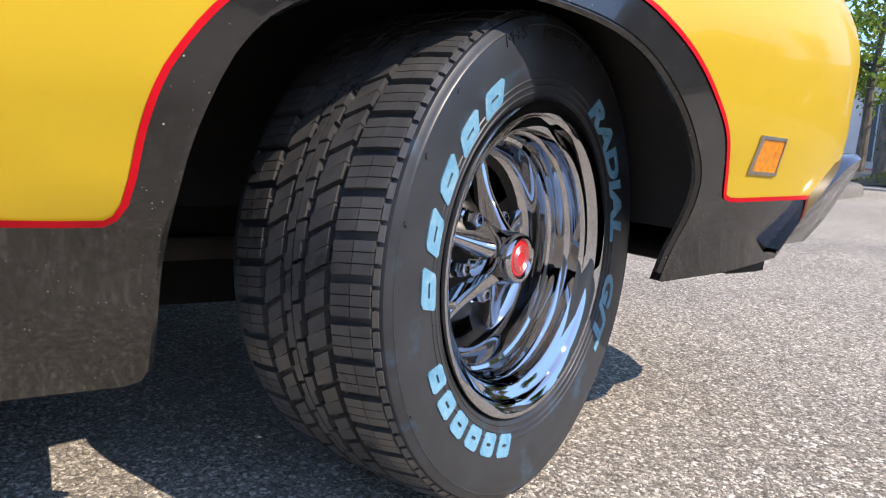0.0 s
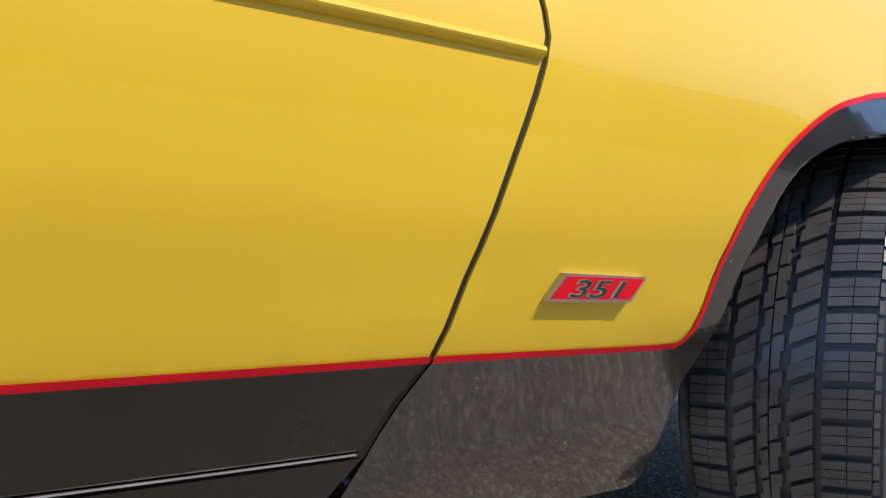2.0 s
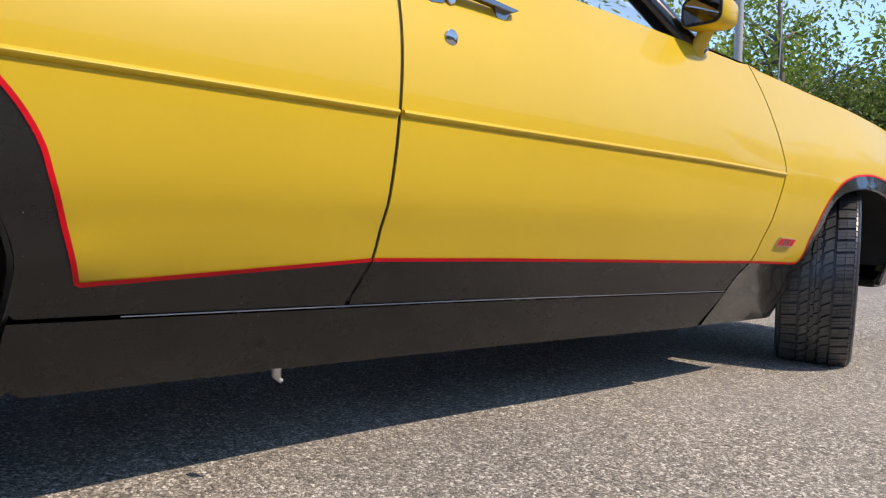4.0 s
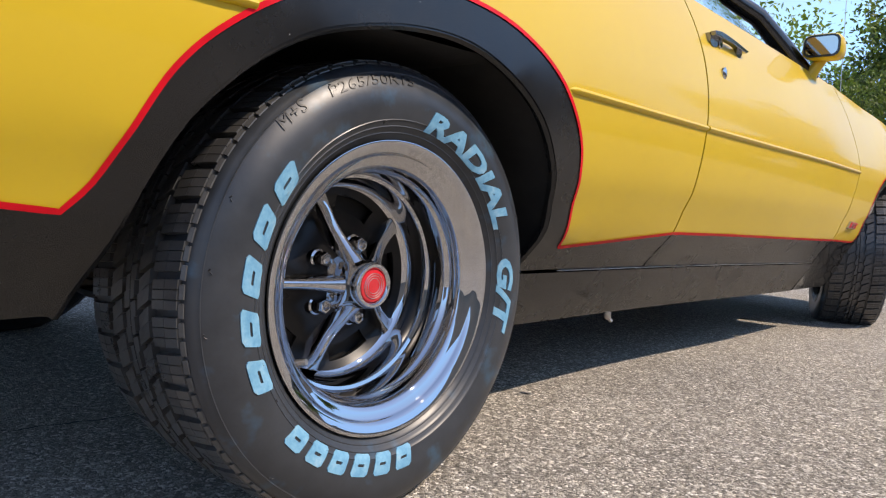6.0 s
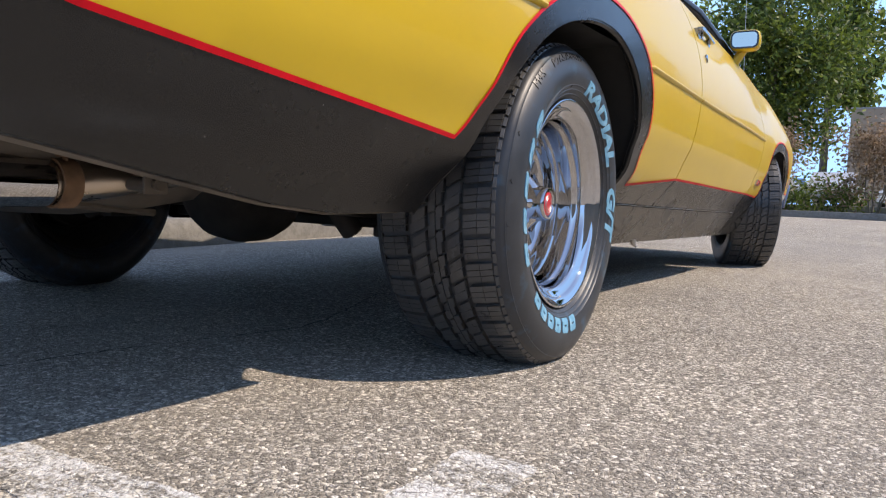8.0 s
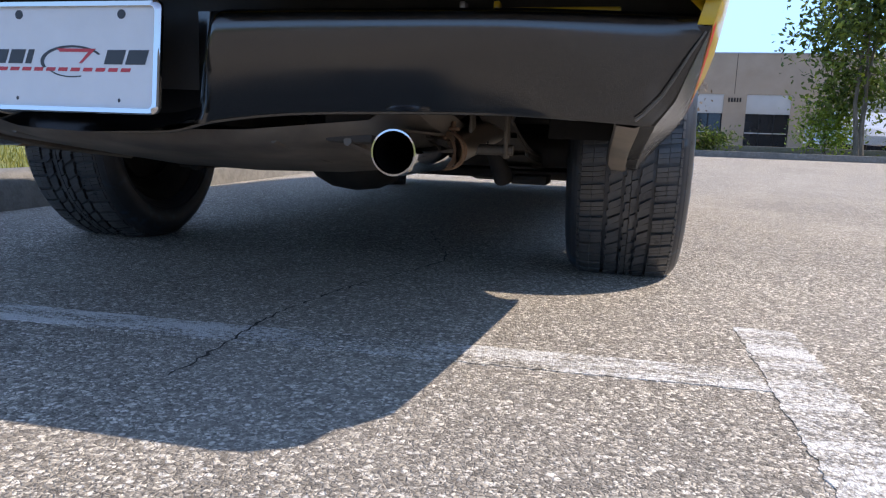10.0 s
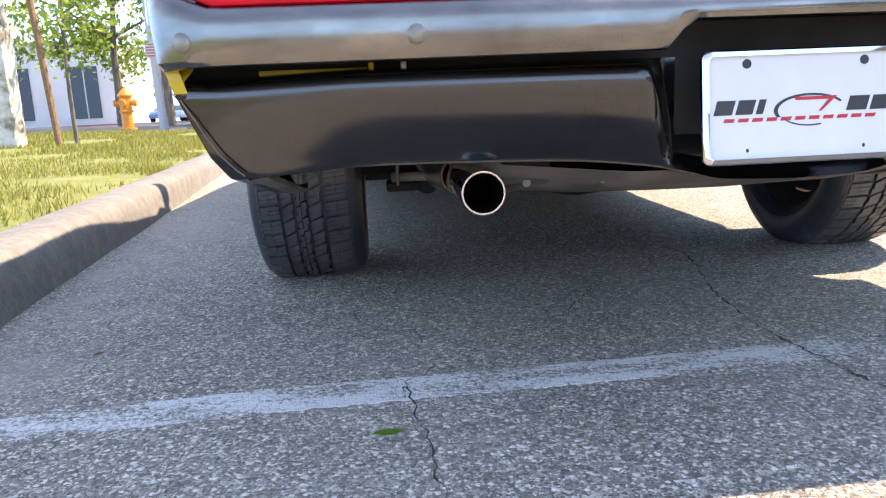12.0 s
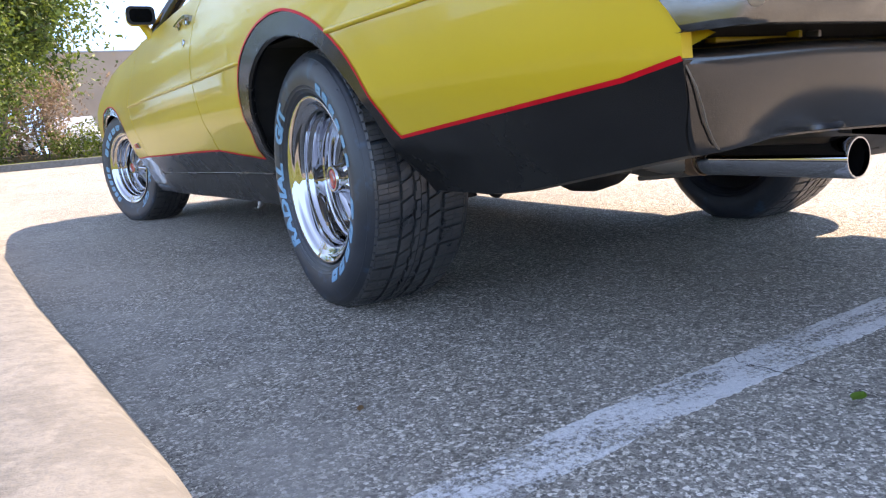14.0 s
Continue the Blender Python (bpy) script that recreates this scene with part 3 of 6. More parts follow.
def side_sheet(outline, lift=0.0, depth=0.018, step=(0.07, 0.03)):
    """A sheet of bodywork over an outline of (y, z), on the right side, with turned-in edges."""
    clean = []
    for p in outline:
        if not clean or math.dist(p, clean[-1]) > 0.004:
            clean.append(p)
    if math.dist(clean[0], clean[-1]) < 0.004:
        clean.pop()
    n = len(clean)
    ys, zs = [p[0] for p in clean], [p[1] for p in clean]
    inner = []
    y = min(ys) + step[0] / 2
    while y < max(ys):
        z = min(zs) + step[1] / 2
        while z < max(zs):
            if inside((y, z), clean) and all(abs(y - q[0]) + abs(z - q[1]) > 0.016 for q in clean):
                inner.append((y, z))
            z += step[1]
        y += step[0]
    from mathutils.geometry import delaunay_2d_cdt
    vs, es, fs, *_ = delaunay_2d_cdt([Vector(p) for p in clean + inner], [], [list(range(n))], 1, 1e-5)
    bm = bmesh.new()
    made = [bm.verts.new((side_x(v.x, v.y) + lift, v.x, v.y)) for v in vs]
    for f in fs:
        bm.faces.new([made[i] for i in f])
    bmesh.ops.recalc_face_normals(bm, faces=bm.faces)
    if sum(f.normal.x for f in bm.faces) < 0:
        bmesh.ops.reverse_faces(bm, faces=bm.faces)
    rim = [e for e in bm.edges if e.is_boundary]
    r = bmesh.ops.extrude_edge_only(bm, edges=rim)
    for v in (g for g in r["geom"] if isinstance(g, bmesh.types.BMVert)):
        v.co.x -= depth
    return bm


def other_side(bm):
    for v in bm.verts:
        v.co.x = -v.co.x
    bmesh.ops.reverse_faces(bm, faces=bm.faces)
    return bm


# outlines of the two-tone paint along the side, as (y, z)
REAR_ARC = curve_through([(-0.433, 0.412), (-0.408, 0.442), (-0.385, 0.49), (-0.348, 0.56), (-0.295, 0.614), (-0.215, 0.665), (-0.11, 0.704),
                          (0.0, 0.724), (0.115, 0.718), (0.203, 0.694), (0.277, 0.655), (0.335, 0.603), (0.372, 0.55), (0.39, 0.50), (0.41, 0.44), (0.432, 0.372)])
REAR_LIP = curve_through([(-0.405, 0.295), (-0.385, 0.36), (-0.365, 0.43), (-0.335, 0.505), (-0.29, 0.558), (-0.244, 0.597), (-0.19, 0.628), (-0.126, 0.649),
                          (-0.05, 0.664), (0.03, 0.668), (0.1, 0.658), (0.18, 0.628), (0.245, 0.588), (0.29, 0.542), (0.330, 0.479), (0.358, 0.41), (0.360, 0.335), (0.354, 0.27), (0.370, 0.212)])
FRONT_ARC = curve_through([(2.470, 0.3735), (2.479, 0.379), (2.486, 0.392), (2.491, 0.415), (2.498, 0.461), (2.508, 0.498), (2.522, 0.525), (2.550, 0.563), (2.588, 0.598), (2.648, 0.635),
                           (2.705, 0.653), (2.739, 0.661), (2.811, 0.669), (2.891, 0.672), (2.977, 0.664), (3.045, 0.647), (3.115, 0.614), (3.165, 0.580), (3.206, 0.541), (3.238, 0.502), (3.260, 0.455), (3.270, 0.416)])
FRONT_LIP = curve_through([(2.523, 0.205), (2.521, 0.335), (2.525, 0.395), (2.536, 0.452), (2.552, 0.50), (2.575, 0.543), (2.610, 0.577), (2.675, 0.606), (2.744, 0.619), (2.810, 0.626),
                           (2.895, 0.628), (2.985, 0.617), (3.048, 0.598), (3.097, 0.570), (3.148, 0.527), (3.189, 0.478), (3.210, 0.447), (3.216, 0.408), (3.206, 0.281)])
TAIL_STRIPE = lines([(-1.095, 0.486), (-1.003, 0.469), (-0.445, 0.413)])
MID_STRIPE = lines([(0.437, 0.369), (0.877, 0.399), (1.2, 0.396), (1.58, 0.390), (1.88, 0.385), (2.172, 0.3815), (2.465, 0.3725)])
NOSE_STRIPE = [(3.273, 0.409), (3.284, 0.405), *lines([(3.30, 0.404), (3.41, 0.407), (3.545, 0.409)])]
SEAM_FRONT = curve_through([(2.185, 0.945), (2.208, 0.80), (2.222, 0.734), (2.231, 0.689), (2.237, 0.647), (2.227, 0.600), (2.213, 0.555), (2.198, 0.503), (2.184, 0.450), (2.174, 0.409),
                            (2.167, 0.3815), (2.151, 0.340), (2.132, 0.288)], 0.02)
SEAM_REAR = curve_through([(0.90, 0.955), (0.888, 0.80), (0.877, 0.66), (0.876, 0.56), (0.877, 0.45), (0.877, 0.399), (0.872, 0.322)], 0.02)
GAP = 0.0034


def sill(y):
    """The height of the joint above the rocker panel."""
    return 0.318 - 0.0147 * (y - 0.5)



def shifted(pts, dy):
    return [(y + dy, z) for y, z in pts]


def above(pts, z):
    return [p for p in pts if p[1] > z]


def below(pts, z):
    return [p for p in pts if p[1] < z]


def between(pts, a, b):
    return [p for p in pts if a < p[0] < b]


def top_edge(y0, y1):
    return [(y, belt(y)) for y in np.linspace(y0, y1, max(2, int(abs(y1 - y0) / 0.05)))]


def stripe_strip(pts, width=0.0066, lift=0.0018):
    bm = bmesh.new()
    pts = [p for i, p in enumerate(pts) if i == 0 or math.dist(p, pts[i - 1]) > 1e-4]
    a, b = [], []
    for i, p in enumerate(pts):
        d = (Vector(pts[min(i + 1, len(pts) - 1)]) - Vector(pts[max(i - 1, 0)])).normalized()
        n = Vector((-d.y, d.x)) * width / 2
        for out, s in ((a, 1), (b, -1)):
            y, z = p[0] + n.x * s, p[1] + n.y * s
            out.append((side_x(y, z) + lift, y, z))
    grid(bm, [a, b])
    bmesh.ops.recalc_face_normals(bm, faces=bm.faces)
    if sum(f.normal.x for f in bm.faces) < 0:
        bmesh.ops.reverse_faces(bm, faces=bm.faces)
    return bm


car = thing("muscle_car", "yellow coupe with black lower body, red pinstripe and chrome road wheels", "car")
TAIL_EDGE = [(-1.095, 0.486), (-1.10, 0.52), (-1.08, 0.57), (-1.052, 0.64), (-1.035, 0.74), (-1.01, belt(-1.01))]


def side_part(name, make, material, parents, label=""):
    """The same part on both sides."""
    made = []
    for k, s in enumerate((1, -1)):
        bm = make()
        if s < 0:
            other_side(bm)
        made.append(part(name, bm, material, parents[k] if isinstance(parents, list) else parents, label))
    return made


quarter = side_part("quarter_panel", lambda: side_sheet(
    TAIL_STRIPE + REAR_ARC + between(MID_STRIPE, 0.44, 0.87) + [(0.877 - GAP, 0.399)] + shifted(above(SEAM_REAR, 0.41)[::-1], -GAP) + top_edge(0.89, -1.01)[1:] + TAIL_EDGE[::-1]),
    YELLOW, car, "yellow rear quarter panel")
quarter_low = side_part("quarter_lower_panel", lambda: side_sheet(
    lines([(0.872 - GAP, sill(0.87) + 0.004), (0.45, sill(0.45) + 0.004), (0.372, 0.323)]) + [p for p in REAR_LIP[::-1] if p[1] > 0.325 or p[0] < 0]
    + lines([(-0.42, 0.297), (-0.58, 0.294), (-0.70, 0.306), (-0.85, 0.332), (-1.0, 0.358), (-1.055, 0.367), (-1.082, 0.43), (-1.095, 0.484)])
    + [(y, z - 0.001) for y, z in TAIL_STRIPE + REAR_ARC + between(MID_STRIPE, 0.44, 0.87)] + [(0.877 - GAP, 0.398)]),
    BLACK_CLEAN, car, "satin black lower quarter panel")
doors = side_part("door", lambda: side_sheet(
    shifted(above(SEAM_REAR, 0.41), GAP) + [(0.877 + GAP, 0.399)] + between(MID_STRIPE, 0.885, 2.16) + [(2.167 - GAP, 0.3815)] + shifted(above(SEAM_FRONT, 0.39)[::-1], -GAP) + top_edge(2.175, 0.905)[1:-1]),
    YELLOW, car, "yellow door panel")
side_part("door_lower_band", lambda: side_sheet(
    [(0.874 + GAP, 0.33), *lines([(0.88, sill(0.88) + 0.004), (2.130, sill(2.130) + 0.004)]), (2.150 - GAP, 0.345), (2.167 - GAP, 0.3803)] + [(y, z - 0.001) for y, z in between(MID_STRIPE, 0.885, 2.16)[::-1]] + [(0.877 + GAP, 0.398)]),
    BLACK_CLEAN, doors, "satin black band")
fenders = side_part("front_fender", lambda: side_sheet(
    shifted(above(SEAM_FRONT, 0.392), GAP) + [(2.167 + GAP, 0.3815)] + between(MID_STRIPE, 2.18, 2.46) + FRONT_ARC + NOSE_STRIPE + lines([(3.56, 0.425), (3.62, 0.48), (3.66, 0.52), (3.72, 0.63), (3.72, 0.70), (3.69, belt(3.69))])
    + top_edge(3.69, 2.20)[1:-1]), YELLOW, car, "yellow front fender")
fender_low = side_part("fender_lower_band", lambda: side_sheet(
    [(2.167 + GAP, 0.3803)] + shifted(below(SEAM_FRONT, 0.375), GAP) + lines([(2.12, 0.25), (2.10, 0.19), (2.50, 0.187), (2.518, 0.192)]) + FRONT_LIP + lines([(3.211, 0.279), (3.341, 0.287), (3.485, 0.305), (3.507, 0.338), (3.545, 0.408)])
    + [(y, z - 0.001) for y, z in (between(MID_STRIPE, 2.18, 2.46) + FRONT_ARC + NOSE_STRIPE)[::-1]]), BLACK, fenders, "satin black wheel-arch band")
side_part("rocker_panel", lambda: side_sheet(
    lines([(0.362, 0.317), (0.357, 0.27), (0.366, 0.222), (0.395, 0.203), (1.2, 0.193), (2.07, 0.190), (2.10, 0.25), (2.13, sill(2.13) - 0.003)]) + lines([(2.12, sill(2.12) - 0.003), (0.37, sill(0.37) - 0.003)]), lift=0.004),
    BLACK_CLEAN, car, "satin black rocker panel")
for pts, holders in ((TAIL_STRIPE + REAR_ARC + between(MID_STRIPE, 0.43, 0.87) + [(0.8755, 0.399)], quarter), ([(0.8785, 0.399)] + between(MID_STRIPE, 0.885, 2.16) + [(2.1655, 0.3816)], doors),
                     ([(2.1685, 0.3814)] + between(MID_STRIPE, 2.18, 2.462) + FRONT_ARC + NOSE_STRIPE, fenders)):
    side_part("pinstripe", lambda: stripe_strip(pts), RED, holders, "red pinstripe")


def trim_bar(y0, y1):
    """The body-coloured rubbing strip."""
    bm = bmesh.new()
    rows = []
    ys = np.linspace(y0, y1, 40)
    for y in ys:
        e = min(1, abs(y - y0) / 0.010) if y0 < 0.5 else 1
        z = 0.638 - 0.005 * max(0.0, (y - 1.8) / 0.42)
        row = []
        for k in range(7):
            a = math.pi * k / 6
            row.append((side_x(y, z) - 0.003 + 0.0100 * math.sin(a) * (0.25 + 0.75 * e), y, z - 0.0064 * math.cos(a) * (0.5 + 0.5 * e)))
        rows.append(row)
    vs = grid(bm, rows)
    for r in (vs[0], vs[-1]):
        bm.faces.new(r)
    bmesh.ops.recalc_face_normals(bm, faces=bm.faces)
    return bm


def seam_strip(pts):
    """The dark bottom of a gap between panels."""
    bm = bmesh.new()
    grid(bm, [[(side_x(y + d, z) - 0.0035, y + d, z) for y, z in pts] for d in (-0.006, 0.0, 0.006)])
    return bm


side_part("door_gap", lambda: seam_strip(SEAM_REAR), MATT_BLACK, car, "dark gap behind the door")
side_part("door_gap", lambda: seam_strip(SEAM_FRONT), MATT_BLACK, car, "dark gap ahead of the door")
side_part("side_moulding", lambda: trim_bar(0.312, 0.872), YELLOW, quarter)
side_part("side_moulding", lambda: trim_bar(-1.02, -0.268), YELLOW, quarter)
side_part("side_moulding", lambda: trim_bar(0.881, 2.230), YELLOW, doors)


def flare_edge(pts, w=0.012):
    """The rolled lip along a wheel opening."""
    bm = bmesh.new()
    tube(bm, [(side_x(y, z) - 0.008, y, z) for y, z in pts[::2]], 0.007, 6)
    return bm


side_part("wheel_arch_lip", lambda: flare_edge(REAR_LIP), BLACK_CLEAN, quarter_low)
side_part("wheel_arch_lip", lambda: flare_edge(FRONT_LIP), BLACK, fender_low)


# a thin steel-coloured line along the joint above the rocker
def sill_line():
    bm = bmesh.new()
    tube(bm, [(side_x(y, sill(y)) + 0.002, y, sill(y) + 0.001) for y in np.linspace(0.5, 2.125, 30)], 0.0013, 6)
    return bm


side_part("sill_edge", sill_line, STEEL, car, "thin bright steel-coloured sill edge")


def drain_clip():
    bm = bmesh.new()
    tube(bm, [(0.838, 0.752, 0.214), (0.840, 0.752, 0.202), (0.844, 0.754, 0.197)], [0.009, 0.008, 0.004], 10)
    tube(bm, [(0.844, 0.754, 0.198), (0.847, 0.758, 0.193)], [0.0035, 0.0048], 8)
    return bm


side_part("drain_clip", drain_clip, STEEL, car, "small pale drain clip under the sill")


# ---- the car: top, glass, inside and underside ----
def crown(bm, y0, y1, n, half, z_edge, bow, m=14):
    rows = []
    for y in np.linspace(y0, y1, n):
        h, ze = half(y), z_edge(y)
        rows.append([(h * t, y, ze + bow * (1 - abs(t) ** 2.4)) for t in np.linspace(-1, 1, m)])
    return grid(bm, rows)


def edge_half(y):
    return side_x(y, belt(y)) + 0.001


bm = bmesh.new()
crown(bm, 2.2, 3.70, 20, edge_half, belt, 0.07)
bmesh.ops.recalc_face_normals(bm, faces=bm.faces)
part("hood", bm, YELLOW, car, "yellow hood")
bm = bmesh.new()
crown(bm, -1.01, -0.35, 10, edge_half, belt, 0.05)
bmesh.ops.recalc_face_normals(bm, faces=bm.faces)
part("decklid", bm, YELLOW, car, "yellow deck lid")


def roof_half(y):
    return smooth_line(y, [-0.45, 0.0, 0.6, 1.2, 1.55], [0.66, 0.65, 0.65, 0.63, 0.60])


def roof_z(y):
    return smooth_line(y, [-0.45, 0.0, 0.45, 0.8, 1.2, 1.55], [1.08, 1.20, 1.275, 1.298, 1.285, 1.235])


bm = bmesh.new()
crown(bm, 0.25, 1.55, 16, roof_half, roof_z, 0.045)
bmesh.ops.solidify(bm, geom=bm.faces[:], thickness=0.03)
bmesh.ops.recalc_face_normals(bm, faces=bm.faces)
part("roof", bm, YELLOW, car, "yellow roof")
bm = bmesh.new()
crown(bm, -0.42, 0.25, 8, lambda y: roof_half(y) - 0.02, roof_z, 0.04)
ob = part("rear_window", bm, DARK_GLASS, car)


def c_pillar():
    bm = bmesh.new()
    rows = []
    for k in np.linspace(0, 1, 8):
        rows.append([(side_x(y, belt(y)) * (1 - k) + (roof_half(max(-0.42, yy)) + 0.002) * k, y * (1 - k) + yy * k, belt(y) * (1 - k) + roof_z(max(-0.42, yy)) * k)
                     for y, yy in zip(np.linspace(-0.95, 0.62, 10), np.linspace(-0.42, 0.42, 10))])
    grid(bm, rows)
    bmesh.ops.solidify(bm, geom=bm.faces[:], thickness=0.02)
    bmesh.ops.recalc_face_normals(bm, faces=bm.faces)
    return bm


side_part("roof_pillar", c_pillar, YELLOW, car, "yellow sail panel")


def a_pillar():
    bm = bmesh.new()
    tube(bm, [(0.905, 1.915, 0.915), (0.835, 1.835, 1.022), (0.772, 1.765, 1.112), (0.67, 1.655, 1.19), (0.575, 1.54, 1.235)], [0.036, 0.033, 0.031, 0.029, 0.028], 10)
    return bm


side_part("windshield_pillar", a_pillar, GLOSS_BLACK, car, "black windshield pillar")


def top_rail():
    bm = bmesh.new()
    tube(bm, [(0.575, 1.55, 1.235), (0.60, 1.2, 1.262), (0.615, 0.8, 1.265), (0.615, 0.40, 1.235)], 0.018, 8)
    return bm


side_part("drip_rail", top_rail, GLOSS_BLACK, car)


def side_glass():
    bm = bmesh.new()
    rows = []
    for k in np.linspace(0, 1, 5):
        rows.append([((side_x(y, belt(y)) - 0.03) * (1 - k) + 0.60 * k, y * (1 - k) + yy * k, (belt(y) - 0.02) * (1 - k) + 1.245 * k)
                     for y, yy in zip(np.linspace(0.64, 1.93, 8), np.linspace(0.46, 1.52, 8))])
    grid(bm, rows)
    return bm


for ob in side_part("side_window", side_glass, GLASS, car, "clear side glass"):
    ob.visible_shadow = False
bm = bmesh.new()
grid(bm, [[((side_x(1.95, 0.94) - 0.05) * t * (1 - k) + 0.55 * t * k, 2.02 * (1 - k) + 1.55 * k + 0.12 * (1 - t * t), 0.955 * (1 - k) + 1.235 * k + 0.03 * (1 - t * t)) for t in np.linspace(-1, 1, 12)] for k in np.linspace(0, 1, 5)])
ob = part("windshield", bm, GLASS, car, "clear windshield")
ob.visible_shadow = False
bm = bmesh.new()
grid(bm, [[(x, y, z) for x in (-0.9, -0.45, 0, 0.45, 0.9)] for y, z in ((2.3, 0.95), (2.0, 0.955), (1.75, 0.90), (1.7, 0.70), (1.6, 0.45))])
part("dashboard", bm, FABRIC, car, "black vinyl dashboard")
for s in (-1, 1):
    bm = bmesh.new()
    box(bm, (s * 0.38 - 0.24, 0.85, 0.35), (s * 0.38 + 0.24, 1.4, 0.52), 0.05)
    box(bm, (s * 0.38 - 0.24, 0.70, 0.48), (s * 0.38 + 0.24, 0.86, 0.98), 0.06)
    part("seat", bm, FABRIC, car, "black vinyl bucket seat")
bm = bmesh.new()
box(bm, (-0.78, 0.42, 0.215), (0.78, 2.3, 0.245), 0.01)
box(bm, (-0.60, -0.35, 0.40), (0.60, 0.45, 0.43), 0.01)
box(bm, (-0.80, -1.02, 0.42), (0.80, -0.40, 0.45), 0.01)
box(bm, (-0.55, 2.3, 0.26), (0.55, 3.48, 0.30), 0.01)
for s in (-1, 1):
    box(bm, (s * 0.36 - 0.04, -1.0, 0.33), (s * 0.36 + 0.04, 3.45, 0.40), 0.01)
part("floor_pan", bm, UNDER, car, "dirty dark underbody")
bm = bmesh.new()
profile = [(-1.03, 0.50), (-1.02, 0.655), (0.40, 0.66), (0.405, 0.335), (2.30, 0.335), (2.305, 0.66), (3.60, 0.66), (3.61, 0.45)]
grid(bm, [[(k * (min(side_x(y, z), side_x(y, 0.66)) - 0.014), y, z) for k in (-1, -0.5, 0, 0.5, 1)] for y, z in profile])
part("inner_tub", bm, MATT_BLACK, car, "matt black inner body floor")


def wheel_housing(y, r):
    bm = bmesh.new()
    rows = []
    for a in np.linspace(-math.pi * 0.46, math.pi * 0.46, 29):
        py, pz = y + r * math.sin(a), 0.30 + r * math.cos(a)
        rows.append([(x, py, pz) for x in (0.60, 0.80, side_x(py, pz) - 0.010)])
    vs = grid(bm, rows)
    bm.faces.new([row[0] for row in vs])
    bmesh.ops.recalc_face_normals(bm, faces=bm.faces)
    return bm


def splash_shield():
    bm = bmesh.new()
    rows = [[(0.40 + k * (side_x(2.515, z) - 0.012 - 0.40), 2.508 + 0.010 * math.sin(3 * k), z) for k in np.linspace(0, 1, 7)] for z in (0.20, 0.28, 0.36, 0.44, 0.52)]
    grid(bm, rows)
    bmesh.ops.solidify(bm, geom=bm.faces[:], thickness=0.006)
    return bm


def inner_apron():
    bm = bmesh.new()
    grid(bm, [[(0.52 + 0.03 * math.sin(3 * (y - 2.5)), y, z) for y in np.linspace(2.40, 3.45, 9)] for z in (0.19, 0.30, 0.45, 0.66)])
    bmesh.ops.solidify(bm, geom=bm.faces[:], thickness=0.006)
    return bm


side_part("inner_apron", inner_apron, MATT_BLACK, car, "matt black inner fender apron")
side_part("splash_shield", splash_shield, MATT_BLACK, car, "matt black splash shield behind the front wheel")
side_part("wheel_housing", lambda: wheel_housing(-0.01, 0.40), MATT_BLACK, car, "matt black inner wheel housing")
side_part("wheel_housing", lambda: wheel_housing(2.875, 0.41), MATT_BLACK, car, "matt black inner wheel housing")
bm = bmesh.new()
lathe(bm, [(-0.70, 0.0), (-0.70, 0.042), (-0.16, 0.048), (-0.145, 0.072), (-0.115, 0.105), (-0.07, 0.127), (0.0, 0.136), (0.07, 0.127), (0.115, 0.105), (0.145, 0.072), (0.16, 0.048), (0.70, 0.042), (0.70, 0.0)], 32, "X", m=Matrix.Translation((0, 0.0, 0.315)))
part("rear_axle", bm, UNDER, car, "greasy rear axle with round differential")
for s in (-1, 1):
    bm = bmesh.new()
    for k in range(4):
        L = 0.68 - 0.14 * k
        rows = [[(s * 0.52 + u, y, 0.30 - 0.011 * k + 0.10 * (y / 0.7) ** 2 + v) for u, v in ((-0.03, 0), (0.03, 0), (0.03, 0.008), (-0.03, 0.008), (-0.03, 0))] for y in np.linspace(-L, L, 14)]
        grid(bm, rows)
    box(bm, (s * 0.52 - 0.05, -0.06, 0.225), (s * 0.52 + 0.05, 0.06, 0.25), 0.006)
    bmesh.ops.recalc_face_normals(bm, faces=bm.faces)
    part("leaf_spring", bm, UNDER, car, "dusty leaf spring")
    bm = bmesh.new()
    tube(bm, [(s * 0.46, -0.12, 0.24), (s * 0.42, -0.30, 0.45)], 0.026, 12)
    part("shock_absorber", bm, UNDER, car)
bm = bmesh.new()
rows = []
for y, dz in ((-1.02, 0.02), (-1.0, 0.0), (-0.9, -0.022), (-0.6, -0.060), (-0.5, -0.045), (-0.47, 0.03)):
    rows.append([(x, y, z + dz) for x, z in ((-0.47, 0.42), (-0.46, 0.385), (-0.40, 0.345), (-0.2, 0.325), (0, 0.32), (0.2, 0.325), (0.40, 0.345), (0.46, 0.385), (0.47, 0.42))])
grid(bm, rows)
tank = part("fuel_tank", bm, TANK, car, "dusty brown-black steel fuel tank")
for k in np.linspace(-0.36, 0.36, 7):
    part("tank_rib", tube(bmesh.new(), [(k, -1.0, 0.333), (k, -0.8, 0.300), (k, -0.55, 0.276)], 0.007, 6), TANK, tank)


def low_flange():
    """The lower edge of the rear quarter, folded inwards."""
    bm = bmesh.new()
    edge = [(-1.055, 0.367), (-1.0, 0.358), (-0.85, 0.332), (-0.70, 0.306), (-0.58, 0.294), (-0.42, 0.297)]
    grid(bm, [[(side_x(y, z) - 0.014 - d, y, z + 0.002 + h) for y, z in edge] for d, h in ((0.0, 0.0), (0.010, -0.005), (0.034, -0.002), (0.036, 0.006))])
    bmesh.ops.recalc_face_normals(bm, faces=bm.faces)
    return bm


